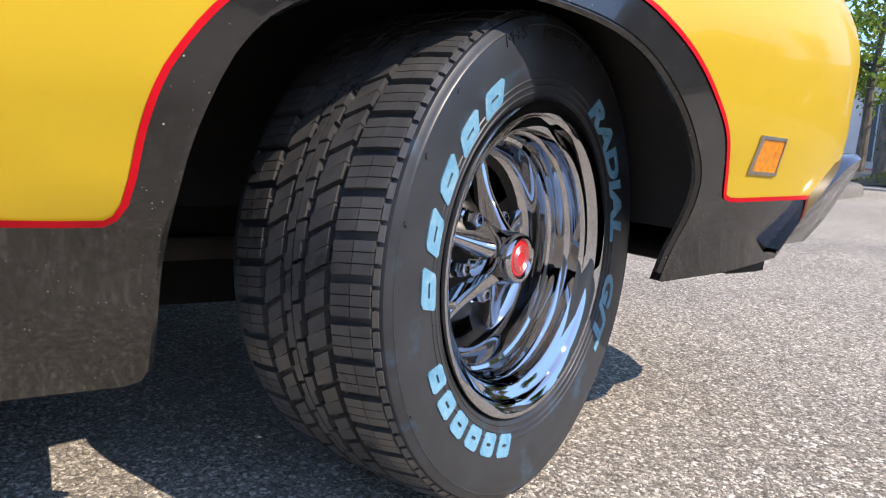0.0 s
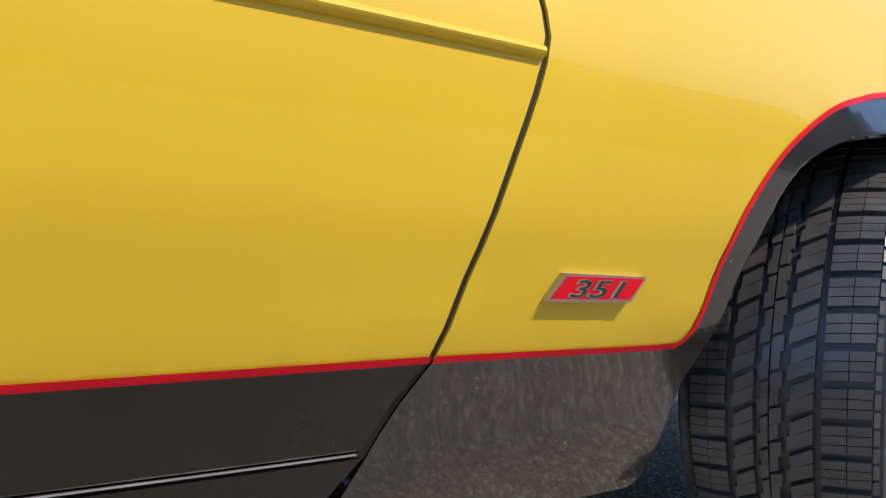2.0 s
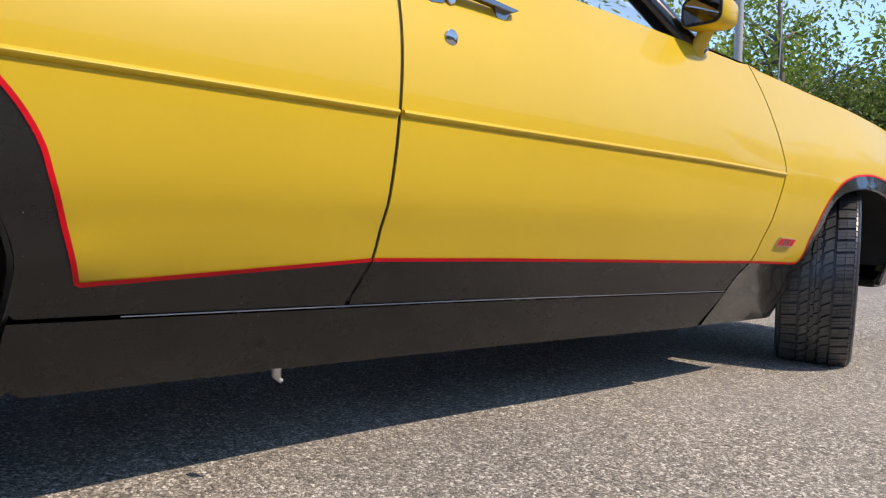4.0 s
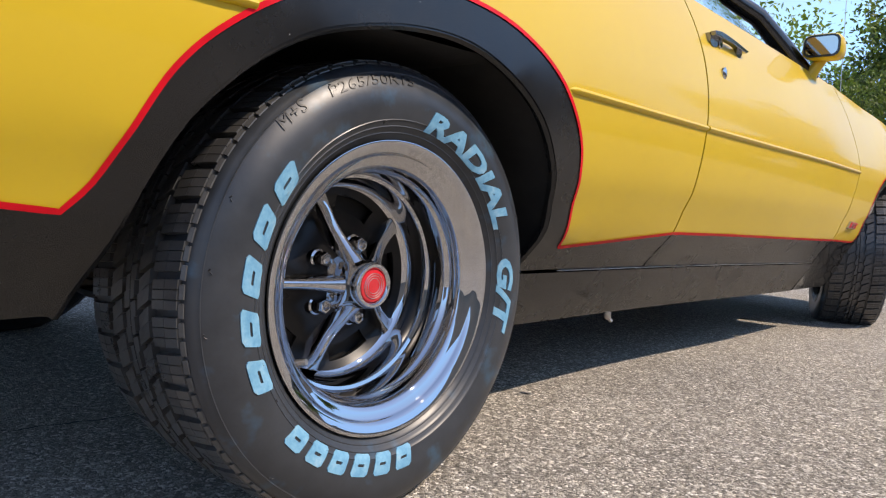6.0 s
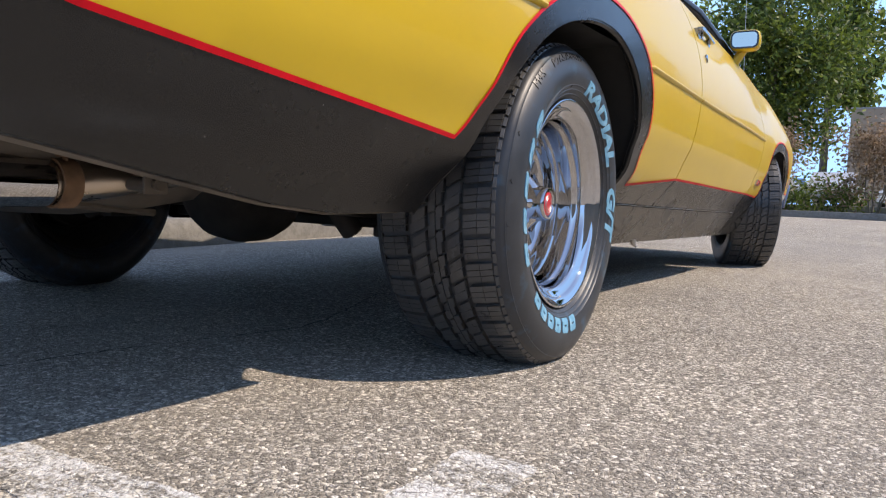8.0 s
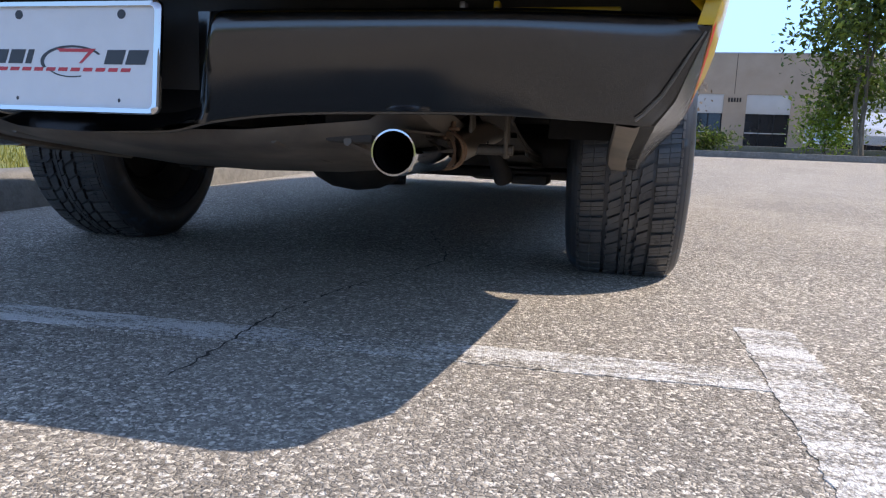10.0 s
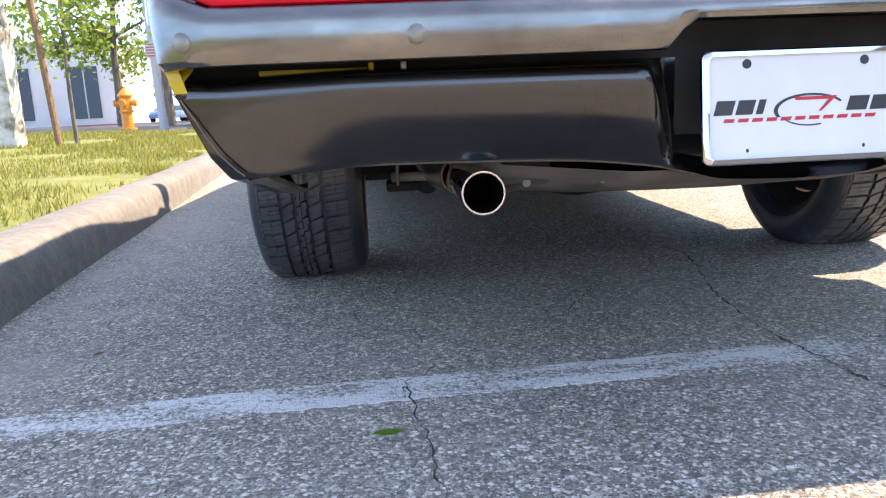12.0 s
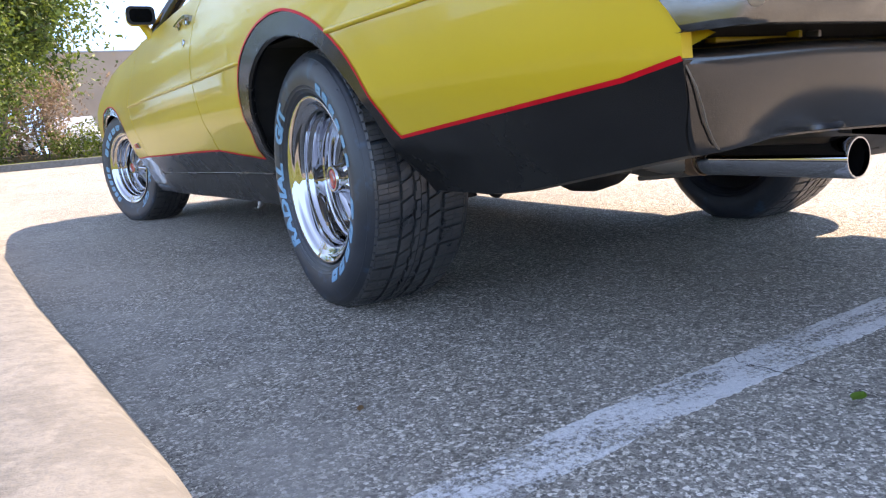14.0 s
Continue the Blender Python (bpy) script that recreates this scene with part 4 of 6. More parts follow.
side_part("quarter_flange", low_flange, TANK, quarter_low, "dusty folded lower edge")
for s in (-1, 1):
    bm = bmesh.new()
    for k in (-0.036, 0.030):
        box(bm, (s * 0.52 + k, -0.715, 0.31), (s * 0.52 + k + 0.006, -0.675, 0.42), 0.002)
    tube(bm, [(s * 0.52 - 0.045, -0.695, 0.325), (s * 0.52 + 0.045, -0.695, 0.325)], 0.010, 10)
    part("spring_shackle", bm, TANK, car, "dusty spring shackle")



def exhaust(s, tip_x, tip_z):
    holder = part("exhaust_pipe", tube(bmesh.new(), [(tip_x, -0.83, tip_z), (tip_x * 1.008, -0.78, tip_z), (s * 0.47, -0.72, 0.33), (s * 0.50, -0.5, 0.37), (s * 0.49, -0.25, 0.45),
                                                    (s * 0.42, 0.1, 0.46), (s * 0.32, 0.4, 0.36), (s * 0.28, 0.7, 0.27)], 0.029, 16), PIPE, car, "heat-stained exhaust pipe")
    bm = bmesh.new()
    prof = [(-0.79, 0.030), (-0.80, 0.0325), (-1.07, 0.033), (-1.074, 0.032), (-1.074, 0.0295), (-1.066, 0.0285)]
    lathe(bm, prof, 36, "Y", m=Matrix.Translation((tip_x, 0, tip_z)))
    bmesh.ops.recalc_face_normals(bm, faces=bm.faces)
    part("tail_tip", bm, CHROME, holder, "polished chrome tail tip")
    # short capped bore: its black is soot plus the painted shade of depth
    bm = bmesh.new()
    lathe(bm, [(-1.067, 0.0286), (-1.0, 0.0275), (-0.845, 0.0285), (-0.845, 0.0)], 28, "Y", m=Matrix.Translation((tip_x, 0, tip_z)))
    part("sooty_bore", bm, DEEP_BLACK, holder, "sooty bore, coloured near-black for its inner shade")
    bm = bmesh.new()
    box(bm, (s * 0.28 - 0.11, 0.7, 0.19), (s * 0.28 + 0.11, 1.3, 0.31), 0.045)
    part("muffler", bm, STEEL, holder, "dull steel muffler")
    bm = bmesh.new()
    lathe(bm, [(-0.790, 0.031), (-0.790, 0.0345), (-0.762, 0.0345), (-0.762, 0.031)], 24, "Y", m=Matrix.Translation((tip_x * 1.006, 0, tip_z)))
    for k in (-0.012, 0.014):
        tube(bm, [(tip_x + k, -0.776, tip_z + 0.030), (tip_x + k, -0.776, tip_z + 0.052)], 0.004, 8)
    box(bm, (tip_x - 0.022, -0.786, tip_z + 0.036), (tip_x + 0.024, -0.766, tip_z + 0.042), 0.002)
    part("pipe_clamp", bm, RUST, holder, "rusty exhaust clamp")
    bm = bmesh.new()
    box(bm, (s * 0.50 - 0.014, -0.775, 0.395), (s * 0.50 + 0.014, -0.755, 0.44), 0.004)
    part("hanger", bm, UNDER, holder)


exhaust(1, 0.456, 0.321)
exhaust(-1, -0.439, 0.330)

# ---- the car: tail ----
def tail_y(x):
    """The line of the tail seen from above."""
    return smooth_line(abs(x), [0.0, 0.50, 0.66, 0.76, 0.82, 0.85], [-1.125, -1.121, -1.114, -1.106, -1.099, -1.091])


def low_edge(x):
    return smooth_line(abs(x), [0.0, 0.10, 0.17, 0.30, 0.39, 0.60, 0.74, 0.85], [0.334, 0.338, 0.354, 0.369, 0.373, 0.377, 0.371, 0.366])


def build_valance():
    bm = bmesh.new()
    rows = []
    xs = np.concatenate([np.linspace(-0.85, -0.30, 30), np.linspace(-0.28, 0.28, 141), np.linspace(0.30, 0.85, 30)])
    for t, inset in ((0.0, 0.066), (0.03, 0.060), (0.08, 0.055), (0.16, 0.046), (0.26, 0.035), (0.38, 0.0245), (0.50, 0.0135), (0.62, 0.006), (0.72, 0.002), (0.80, 0.0), (0.86, 0.0012), (0.90, 0.0042), (0.94, 0.011), (0.97, 0.023), (1.0, 0.052)):
        row = []
        for x in xs:
            a = abs(x)
            wide = 0.146 + 0.030 * t
            recess = max(0.0, min(1.0, (wide + 0.022 + 0.028 * t - a) / (0.024 + 0.034 * t)))
            recess = recess * recess * (3 - 2 * recess)
            zb, ztop = low_edge(x), 0.511 - 0.006 * max(0, a - 0.62) / 0.23
            z = zb + t * (ztop - zb)
            corner = max(0.0, min(1.0, (a - 0.56) / 0.26))
            corner = corner * corner * (3 - 2 * corner)
            tuck = inset * (1 - 0.60 * corner) if t < 0.8 else inset
            y = tail_y(x) + tuck * (1 - recess) + recess * 0.065 * min(1.0, t / 0.10)
            fit_side = (side_x(-1.091, z) - 0.0005) / 0.85
            k = max(0.0, (a - 0.45) / 0.40)
            row.append((x * (1 + (fit_side - 1) * k), y, z))
        side_end = [(sx * (side_x(-1.01, row[0][2]) - 0.010), -1.01, row[0][2]) for sx in (-1, 1)]
        row = [side_end[0], *row, side_end[1]]
        rows.append(row)
    grid(bm, rows)
    bmesh.ops.recalc_face_normals(bm, faces=bm.faces)
    if sum(f.normal.y for f in bm.faces) > 0:
        bmesh.ops.reverse_faces(bm, faces=bm.faces)
    val = part("rear_valance", bm, VALANCE, car, "satin black rear valance with plate recess")
    bm = bmesh.new()
    tube(bm, [(x, tail_y(x) + 0.066 * (1 - 0.60 * max(0.0, min(1.0, (abs(x) - 0.56) / 0.26)) ** 2), low_edge(x) + 0.001) for x in np.linspace(-0.70, 0.70, 66)], 0.0032, 6)
    part("valance_lip", bm, VALANCE, val)
    for s in (-1, 1):
        bm = bmesh.new()
        seam = []
        for u, t, tuck in ((0.000, 0.80, 0.0), (0.003, 0.62, 0.0025), (0.007, 0.44, 0.007), (0.012, 0.26, 0.0140), (0.017, 0.10, 0.0212), (0.020, 0.04, 0.0240)):
            z = low_edge(0.83) + t * (0.506 - low_edge(0.83))
            x = side_x(-1.091, z) - 0.004 - u
            seam.append((s * x, tail_y(min(0.85, x)) + tuck - 0.001, z))
        tube(bm, seam, 0.0013, 6)
        part("joint_line", bm, TANK, val, "thin bright joint line")


build_valance()


def bumper_y(a):
    return smooth_line(a, [0.0, 0.6, 0.80, 0.84, 0.86, 0.868], [-1.19, -1.178, -1.172, -1.15, -1.115, -1.075])


def build_rear_bumper():
    bm = bmesh.new()
    rows = []
    xs = list(np.linspace(-0.861, 0.861, 91))
    for x in xs:
        a = abs(x)
        notch = max(0.0, min(1.0, (0.205 - a) / 0.025))
        notch = notch * notch * (3 - 2 * notch)
        zb = 0.514 + 0.036 * notch
        y0 = bumper_y(a)
        up = 0.062 * max(0.0, (a - 0.78) / 0.081) ** 1.5
        rows.append([(x, y0 + 0.06, zb + 0.012), (x, y0 + 0.016, zb), (x, y0 + 0.009, zb + 0.002), (x, y0 + 0.005, zb + 0.008), (x, y0 + 0.001, 0.540 + 0.018 * notch), (x, y0, 0.562 + 0.004 * notch + up * 0.5),
                     (x, y0 + 0.002, 0.5705 + up), (x, y0 + 0.005, 0.575 + up), (x, y0 + 0.013, 0.584 + up), (x, y0 + 0.017, 0.5855 + up), (x, y0 + 0.04, 0.588 + up)])
    for x, row in zip(xs, rows):
        e = max(0.0, (abs(x) - 0.80) / 0.061) ** 2
        for i, (px, py, pz) in enumerate(row):
            if i > 2 and e > 0:
                py = py + 0.075 * e * min(1.0, (pz - 0.514) / 0.10)
                row[i] = (math.copysign(abs(x) + e ** 0.4 * max(0.0, side_x(py, pz) + 0.005 - abs(x)), x), py, pz)
    grid(bm, rows)
    bmesh.ops.recalc_face_normals(bm, faces=bm.faces)
    if sum(f.normal.y for f in bm.faces) > 0:
        bmesh.ops.reverse_faces(bm, faces=bm.faces)
    b = part("rear_bumper", bm, BUMPER, car, "weathered chrome rear bumper")
    for x in (-0.816, -0.531, 0.531, 0.816):
        bm = bmesh.new()
        prof = [(0.0, 0.0125), (0.003, 0.0122), (0.006, 0.009), (0.0072, 0.005), (0.0075, 0.0)]
        lathe(bm, [(-u, r) for u, r in prof], 20, "Y", m=Matrix.Translation((x, bumper_y(abs(x)) + 0.002, 0.544)) @ Matrix.Rotation(math.copysign(0.35 if abs(x) > 0.7 else 0.05, x), 4, "Z"))
        bmesh.ops.recalc_face_normals(bm, faces=bm.faces)
        part("bumper_bolt", bm, BOLT, b, "dull domed bumper bolt")
    bm = bmesh.new()
    tube(bm, [(x, bumper_y(abs(x)) + 0.020, 0.5905 + 0.062 * max(0.0, (abs(x) - 0.78) / 0.081) ** 1.5) for x in np.linspace(-0.835, 0.835, 60)], 0.0045, 8)
    part("red_trim_strip", bm, RED, car, "red strip above the bumper")
    bm = bmesh.new()
    rows = []
    for z, d, wrap in ((0.575, 0.024, -1.075), (0.60, 0.028, -1.06), (0.70, 0.05, -1.03), (0.84, 0.10, -1.0), (0.868, 0.19, -0.99)):
        side = side_x(wrap, z) - 0.006
        rows.append([(-side, wrap, z), *[(x, bumper_y(abs(x)) + d, z) for x in np.linspace(-0.80, 0.80, 30)], (side, wrap, z)])
    grid(bm, rows)
    part("tail_panel", bm, GLOSS_BLACK, car, "gloss black tail light panel")
    bm = bmesh.new()
    grid(bm, [[(x, -1.065 + 0.04 * abs(x), z) for x in np.linspace(-0.80, 0.80, 12)] for z in (0.40, 0.50, 0.56)])
    part("tail_cross_member", bm, MATT_BLACK, car, "matt black cross member")
    for x, mat in ((-0.590, YELLOW), (-0.545, STEEL), (0.545, STEEL), (0.590, YELLOW)):
        part("bumper_bracket", box(bmesh.new(), (x - 0.004, -1.075, 0.506), (x + 0.004, -1.055, 0.519), 0.002), mat, b, "small bumper bracket")
    for x in (-0.67, 0.67):
        part("body_edge", box(bmesh.new(), (x - 0.075, -1.058, 0.506), (x + 0.075, -1.04, 0.514), 0.002), YELLOW, car, "yellow body edge behind the bumper")
    for s in (-1, 1):
        bm = bmesh.new()
        grid(bm, [[(s * (0.850 - 0.030 * k), -1.085 - 0.022 * k + 0.02 * (t - 0.5) * k, 0.492 + 0.034 * t * (1 - 0.75 * k) + 0.02 * k) for t in np.linspace(0, 1, 5)] for k in np.linspace(0, 1, 6)])
        bmesh.ops.solidify(bm, geom=bm.faces[:], thickness=0.004)
        part("quarter_extension", bm, YELLOW, car, "yellow quarter extension under the bumper")


build_rear_bumper()


def plate_place(u, v, d):
    return Vector((u, -1.142 - d - 0.06 * (0.436 - v) * 0, 0)) + Vector((0, 0.10 * (v - 0.436) * 0.9, v))


def rounded(w, h, r, n=5):
    out = []
    for cx, cz, a0 in ((w / 2 - r, h / 2 - r, 0), (-w / 2 + r, h / 2 - r, 90), (-w / 2 + r, -h / 2 + r, 180), (w / 2 - r, -h / 2 + r, 270)):
        out += [(cx + r * math.cos(radians(a0 + 90 * k / n)), cz + r * math.sin(radians(a0 + 90 * k / n))) for k in range(n + 1)]
    return out


def build_plate():
    mid = 0.436
    plate = thing("licence_plate", "white dealer plate in a chrome frame below the rear bumper", "licence plate")
    part("plate_sheet", slab(bmesh.new(), [(u, v + mid) for u, v in rounded(0.287, 0.141, 0.012)], 0.002, plate_place), PLATE, plate)
    bm = bmesh.new()
    outer, inner = rounded(0.297, 0.153, 0.012), rounded(0.279, 0.137, 0.008)
    rings = []
    for poly, d in ((outer, 0.0), (outer, 0.006), ([(u * 0.985, v * 0.975) for u, v in outer], 0.008), (inner, 0.008), (inner, 0.001)):
        rings.append([bm.verts.new(plate_place(u, v + mid, d)) for u, v in poly])
    n = len(outer)
    for a, b in zip(rings, rings[1:]):
        for i in range(n):
            bm.faces.new((a[i], a[(i + 1) % n], b[(i + 1) % n], b[i]))
    bmesh.ops.recalc_face_normals(bm, faces=bm.faces)
    part("plate_frame", bm, CHROME, plate, "chrome plate frame")
    for u, v, r, mat, nm in ((-0.084, 0.494, 0.0065, INK, "bolt_hole"), (0.084, 0.494, 0.0065, INK, "bolt_hole"), (-0.084, 0.378, 0.0028, INK, "bolt_slot"), (0.084, 0.378, 0.0028, INK, "bolt_slot")):
        poly = [(u + r * math.cos(a) * (0.7 if r < 0.005 else 1), v + r * math.sin(a)) for a in np.linspace(0, 6.28, 14)[:-1]]
        part(nm, slab(bmesh.new(), poly, 0.0026, plate_place), mat, plate)
    # the dealer's mark as plain shapes
    bm = bmesh.new()
    for k, w in enumerate((0.026, 0.024, 0.010)):
        x0 = -0.132 + (0, 0.031, 0.06)[k]
        slab(bm, [(x0, 0.4265), (x0 + w, 0.4265), (x0 + w + 0.006, 0.446), (x0 + 0.006, 0.446)], 0.0027, plate_place)
    for x0, w in ((0.058, 0.029), (0.092, 0.031)):
        slab(bm, [(x0, 0.4265), (x0 + w, 0.4265), (x0 + w + 0.006, 0.446), (x0 + 0.006, 0.446)], 0.0027, plate_place)
    arc = [(0.006 + 0.052 * math.cos(radians(a)), 0.430 + 0.022 * math.sin(radians(a))) for a in range(28, 205, 8)]
    arc_in = [(0.007 + 0.0475 * math.cos(radians(a)), 0.4295 + 0.0195 * math.sin(radians(a))) for a in range(204, 27, -8)]
    arc_in.reverse()
    for k in range(len(arc) - 1):
        slab(bm, [arc_in[k], arc[k], arc[k + 1], arc_in[k + 1]][::-1], 0.0027, plate_place)
    arc = [(0.006 + 0.040 * math.cos(radians(a)), 0.424 + 0.016 * math.sin(radians(a))) for a in range(205, 300, 8)]
    for (u0, v0), (u1, v1) in zip(arc, arc[1:]):
        slab(bm, [(u0, v0), (u1, v1), (u1, v1 + 0.0018), (u0, v0 + 0.0018)], 0.0027, plate_place)
    bmesh.ops.triangulate(bm, faces=bm.faces)
    part("dark_mark", bm, INK, plate, "dark slanted shapes of the dealer's mark", smooth=False)
    bm = bmesh.new()
    slab(bm, [(-0.018, 0.4475), (0.045, 0.4475), (0.022, 0.4275), (0.018, 0.4275), (0.033, 0.443), (-0.014, 0.443)], 0.0029, plate_place)
    bmesh.ops.triangulate(bm, faces=bm.faces)
    part("red_wedge", bm, INK_RED, plate, "red wedge of the dealer's mark", smooth=False)
    for k in range(11):
        x0 = -0.118 + 0.0203 * k
        bm = bmesh.new()
        slab(bm, [(x0, 0.4165), (x0 + 0.0145, 0.4165), (x0 + 0.0165, 0.4215), (x0 + 0.002, 0.4215)], 0.0027, plate_place)
        bmesh.ops.triangulate(bm, faces=bm.faces)
        part("red_bar", bm, INK_RED, plate, "red bar", smooth=False)


build_plate()


def tail_marker(s):
    def place(u, v, d):
        return Vector((s * (side_x(u, v) + d), u, v))
    quad = [(-1.047, 0.580), (-0.950, 0.584), (-0.925, 0.69), (-1.02, 0.69)]
    ring = [(-1.038, 0.590), (-0.959, 0.594), (-0.937, 0.681), (-1.012, 0.681)]
    bm = bmesh.new()
    rows = [[bm.verts.new(place(u, v, d)) for u, v in q] for q, d in ((quad, -0.004), (quad, 0.010), (ring, 0.012), (ring, 0.002))]
    for a, b in zip(rows, rows[1:]):
        for i in range(4):
            bm.faces.new((a[i], a[(i + 1) % 4], b[(i + 1) % 4], b[i]))
    bmesh.ops.recalc_face_normals(bm, faces=bm.faces)
    h = part("rear_side_marker", bm, CHROME, quarter[0 if s > 0 else 1], "chrome side marker bezel")
    bm = slab(bmesh.new(), ring, 0.007, place)
    bmesh.ops.recalc_face_normals(bm, faces=bm.faces)
    part("lens", bm, LENS_RED, h, "red lens")


def front_marker(s):
    def place(u, v, d):
        return Vector((s * (side_x(u, v) + d), u, v))
    quad = [(3.310, 0.443), (3.381, 0.441), (3.384, 0.497), (3.319, 0.499)]
    ring = [(3.3155, 0.4475), (3.3755, 0.446), (3.3785, 0.4925), (3.323, 0.494)]
    bm = bmesh.new()
    rows = [[bm.verts.new(place(u, v, d)) for u, v in q] for q, d in ((quad, -0.004), (quad, 0.003), (ring, 0.0045), (ring, -0.002))]
    for a, b in zip(rows, rows[1:]):
        for i in range(4):
            bm.faces.new((a[i], a[(i + 1) % 4], b[(i + 1) % 4], b[i]))
    bmesh.ops.recalc_face_normals(bm, faces=bm.faces)
    h = part("front_side_marker", bm, STEEL, fenders[0 if s > 0 else 1], "chrome side marker bezel")
    bm = slab(bmesh.new(), ring, 0.003, place)
    bmesh.ops.recalc_face_normals(bm, faces=bm.faces)
    part("lens", bm, AMBER, h, "amber lens")


def badge(s):
    def place(u, v, d):
        return Vector((s * (side_x(u, v) + d), u, v))
    quad = [(2.266, 0.429), (2.371, 0.425), (2.385, 0.449), (2.282, 0.454)]
    c = (2.328, 0.4395)
    small = [(c[0] + (u - c[0]) * 0.93, c[1] + (v - c[1]) * 0.80) for u, v in quad]
    bm = slab(bmesh.new(), quad, 0.008, place)
    bmesh.ops.recalc_face_normals(bm, faces=bm.faces)
    h = part("engine_badge", bm, STEEL, fenders[0 if s > 0 else 1], "chrome badge with red face", smooth=False)
    bm = slab(bmesh.new(), small, 0.0092, place)
    bmesh.ops.recalc_face_normals(bm, faces=bm.faces)
    part("red_face", bm, RED, h, smooth=False)
    for off, lift, mat, nm, lab in ((0.0009, 0.0093, BRIGHT, "number_edge", "bright edge of the digits"), (0.0, 0.0097, DIGIT, "number", "dark digits 351")):
        vs, fs = text_mesh("351", 0.0225, 0.0004, 0.28, off)
        w = max(v.x for v in vs)
        bm = bmesh.new()
        for v in vs:
            u = (v.x / w - 0.5) * (0.071 + off)
            v.xyz = place(2.3225 + (u if s > 0 else -u), 0.4312 + v.y * 1.0 - 0.04 * u, lift + v.z)
        add_mesh(bm, vs, fs)
        bmesh.ops.recalc_face_normals(bm, faces=bm.faces)
        part(nm, bm, mat, h, lab, smooth=False)


for side in (1, -1):
    tail_marker(side)
    front_marker(side)
    badge(side)


def handle(s):
    def place(u, v, d):
        return Vector((s * (side_x(1.05, 0.862) + d), u, v))
    bm = bmesh.new()
    slab(bm, [(0.944, 0.8705), (0.985, 0.8760), (1.06, 0.8735), (1.168, 0.8650), (1.150, 0.8570), (1.06, 0.8620), (0.998, 0.8620), (0.944, 0.8600)], 0.016, lambda u, v, d: place(u, v, d + 0.006))
    bmesh.ops.recalc_face_normals(bm, faces=bm.faces)
    bmesh.ops.bevel(bm, geom=bm.edges[:], offset=0.0015, segments=1, affect="EDGES")
    h = part("door_handle", bm, DULL_CHROME, doors[0 if s > 0 else 1], "chrome lift handle")
    for poly, nm in (([(0.944, 0.868), (0.944, 0.848), (0.962, 0.838), (0.990, 0.842), (0.997, 0.866)], "handle_post"), ([(1.112, 0.866), (1.120, 0.846), (1.140, 0.842), (1.160, 0.864)], "handle_post")):
        bm = slab(bmesh.new(), poly, 0.015, lambda u, v, d: place(u, v, d - 0.006))
        bmesh.ops.recalc_face_normals(bm, faces=bm.faces)
        part(nm, bm, DULL_CHROME, h, smooth=False)
    bm = bmesh.new()
    lathe(bm, [(0.0, 0.012), (0.012, 0.0115), (0.014, 0.009), (0.014, 0.0)], 6, "X", m=Matrix.Translation((s * (side_x(1.0, 0.856) - 0.004), 1.006, 0.853)) @ (Matrix.Rotation(math.pi, 4, "Z") if s < 0 else Matrix()))
    bmesh.ops.recalc_face_normals(bm, faces=bm.faces)
    part("release_button", bm, CHROME, h, "chrome release button")
    bm = bmesh.new()
    lathe(bm, [(0.0, 0.014), (0.004, 0.014), (0.006, 0.010), (0.007, 0.0)], 18, "X", m=Matrix.Translation((s * (side_x(0.992, 0.78) - 0.001), 0.992, 0.78)) @ (Matrix.Rotation(math.pi, 4, "Z") if s < 0 else Matrix()))
    bmesh.ops.recalc_face_normals(bm, faces=bm.faces)
    part("door_lock", bm, CHROME, h, "round chrome lock")


def door_mirror(s):
    bm = bmesh.new()
    c = Vector((s * 0.958, 1.875, 1.012))
    rows = []
    for d, k in ((-0.045, 0.0), (-0.045, 0.92), (-0.038, 1.0), (0.0, 0.98), (0.04, 0.86), (0.075, 0.55), (0.085, 0.0)):
        row = []
        for a in np.linspace(0, 2 * math.pi, 25):
            e = 0.55
            ca, sa = math.cos(a), math.sin(a)
            row.append(c + Vector((0.060 * k * math.copysign(abs(ca) ** e, ca), d, 0.041 * k * math.copysign(abs(sa) ** e, sa))))
        rows.append(row)
    grid(bm, rows)
    bmesh.ops.remove_doubles(bm, verts=bm.verts, dist=1e-5)
    bmesh.ops.recalc_face_normals(bm, faces=bm.faces)
    h = part("door_mirror", bm, YELLOW, doors[0 if s > 0 else 1], "yellow bullet door mirror")
    wide = 1.0 if s > 0 else 1.13
    bm = slab(bmesh.new(), rounded(0.108 * wide, 0.071 * wide, 0.022), 0.003, lambda u, v, d: c + Vector((u, -0.0455 - d, v)))
    bmesh.ops.recalc_face_normals(bm, faces=bm.faces)
    part("mirror_rim", bm, GLOSS_BLACK if s > 0 else MATT_BLACK, h, "black rim")
    bm = slab(bmesh.new(), rounded(0.095, 0.058, 0.018), 0.0015, lambda u, v, d: c + Vector((u, -0.0485 - d, v)))
    bmesh.ops.recalc_face_normals(bm, faces=bm.faces)
    # the left glass is coloured flat black in place of a dark reflection
    part("mirror_glass", bm, MIRROR_GLASS if s > 0 else DEEP_BLACK, h)
    bm = bmesh.new()
    tube(bm, [c + Vector((-s * 0.01, 0.01, -0.03)), c + Vector((-s * 0.04, 0.015, -0.075)), c + Vector((-s * 0.055, 0.018, -0.10))], [0.018, 0.020, 0.032], 12)
    part("mirror_foot", bm, YELLOW, h)


for side in (1, -1):
    handle(side)
    door_mirror(side)

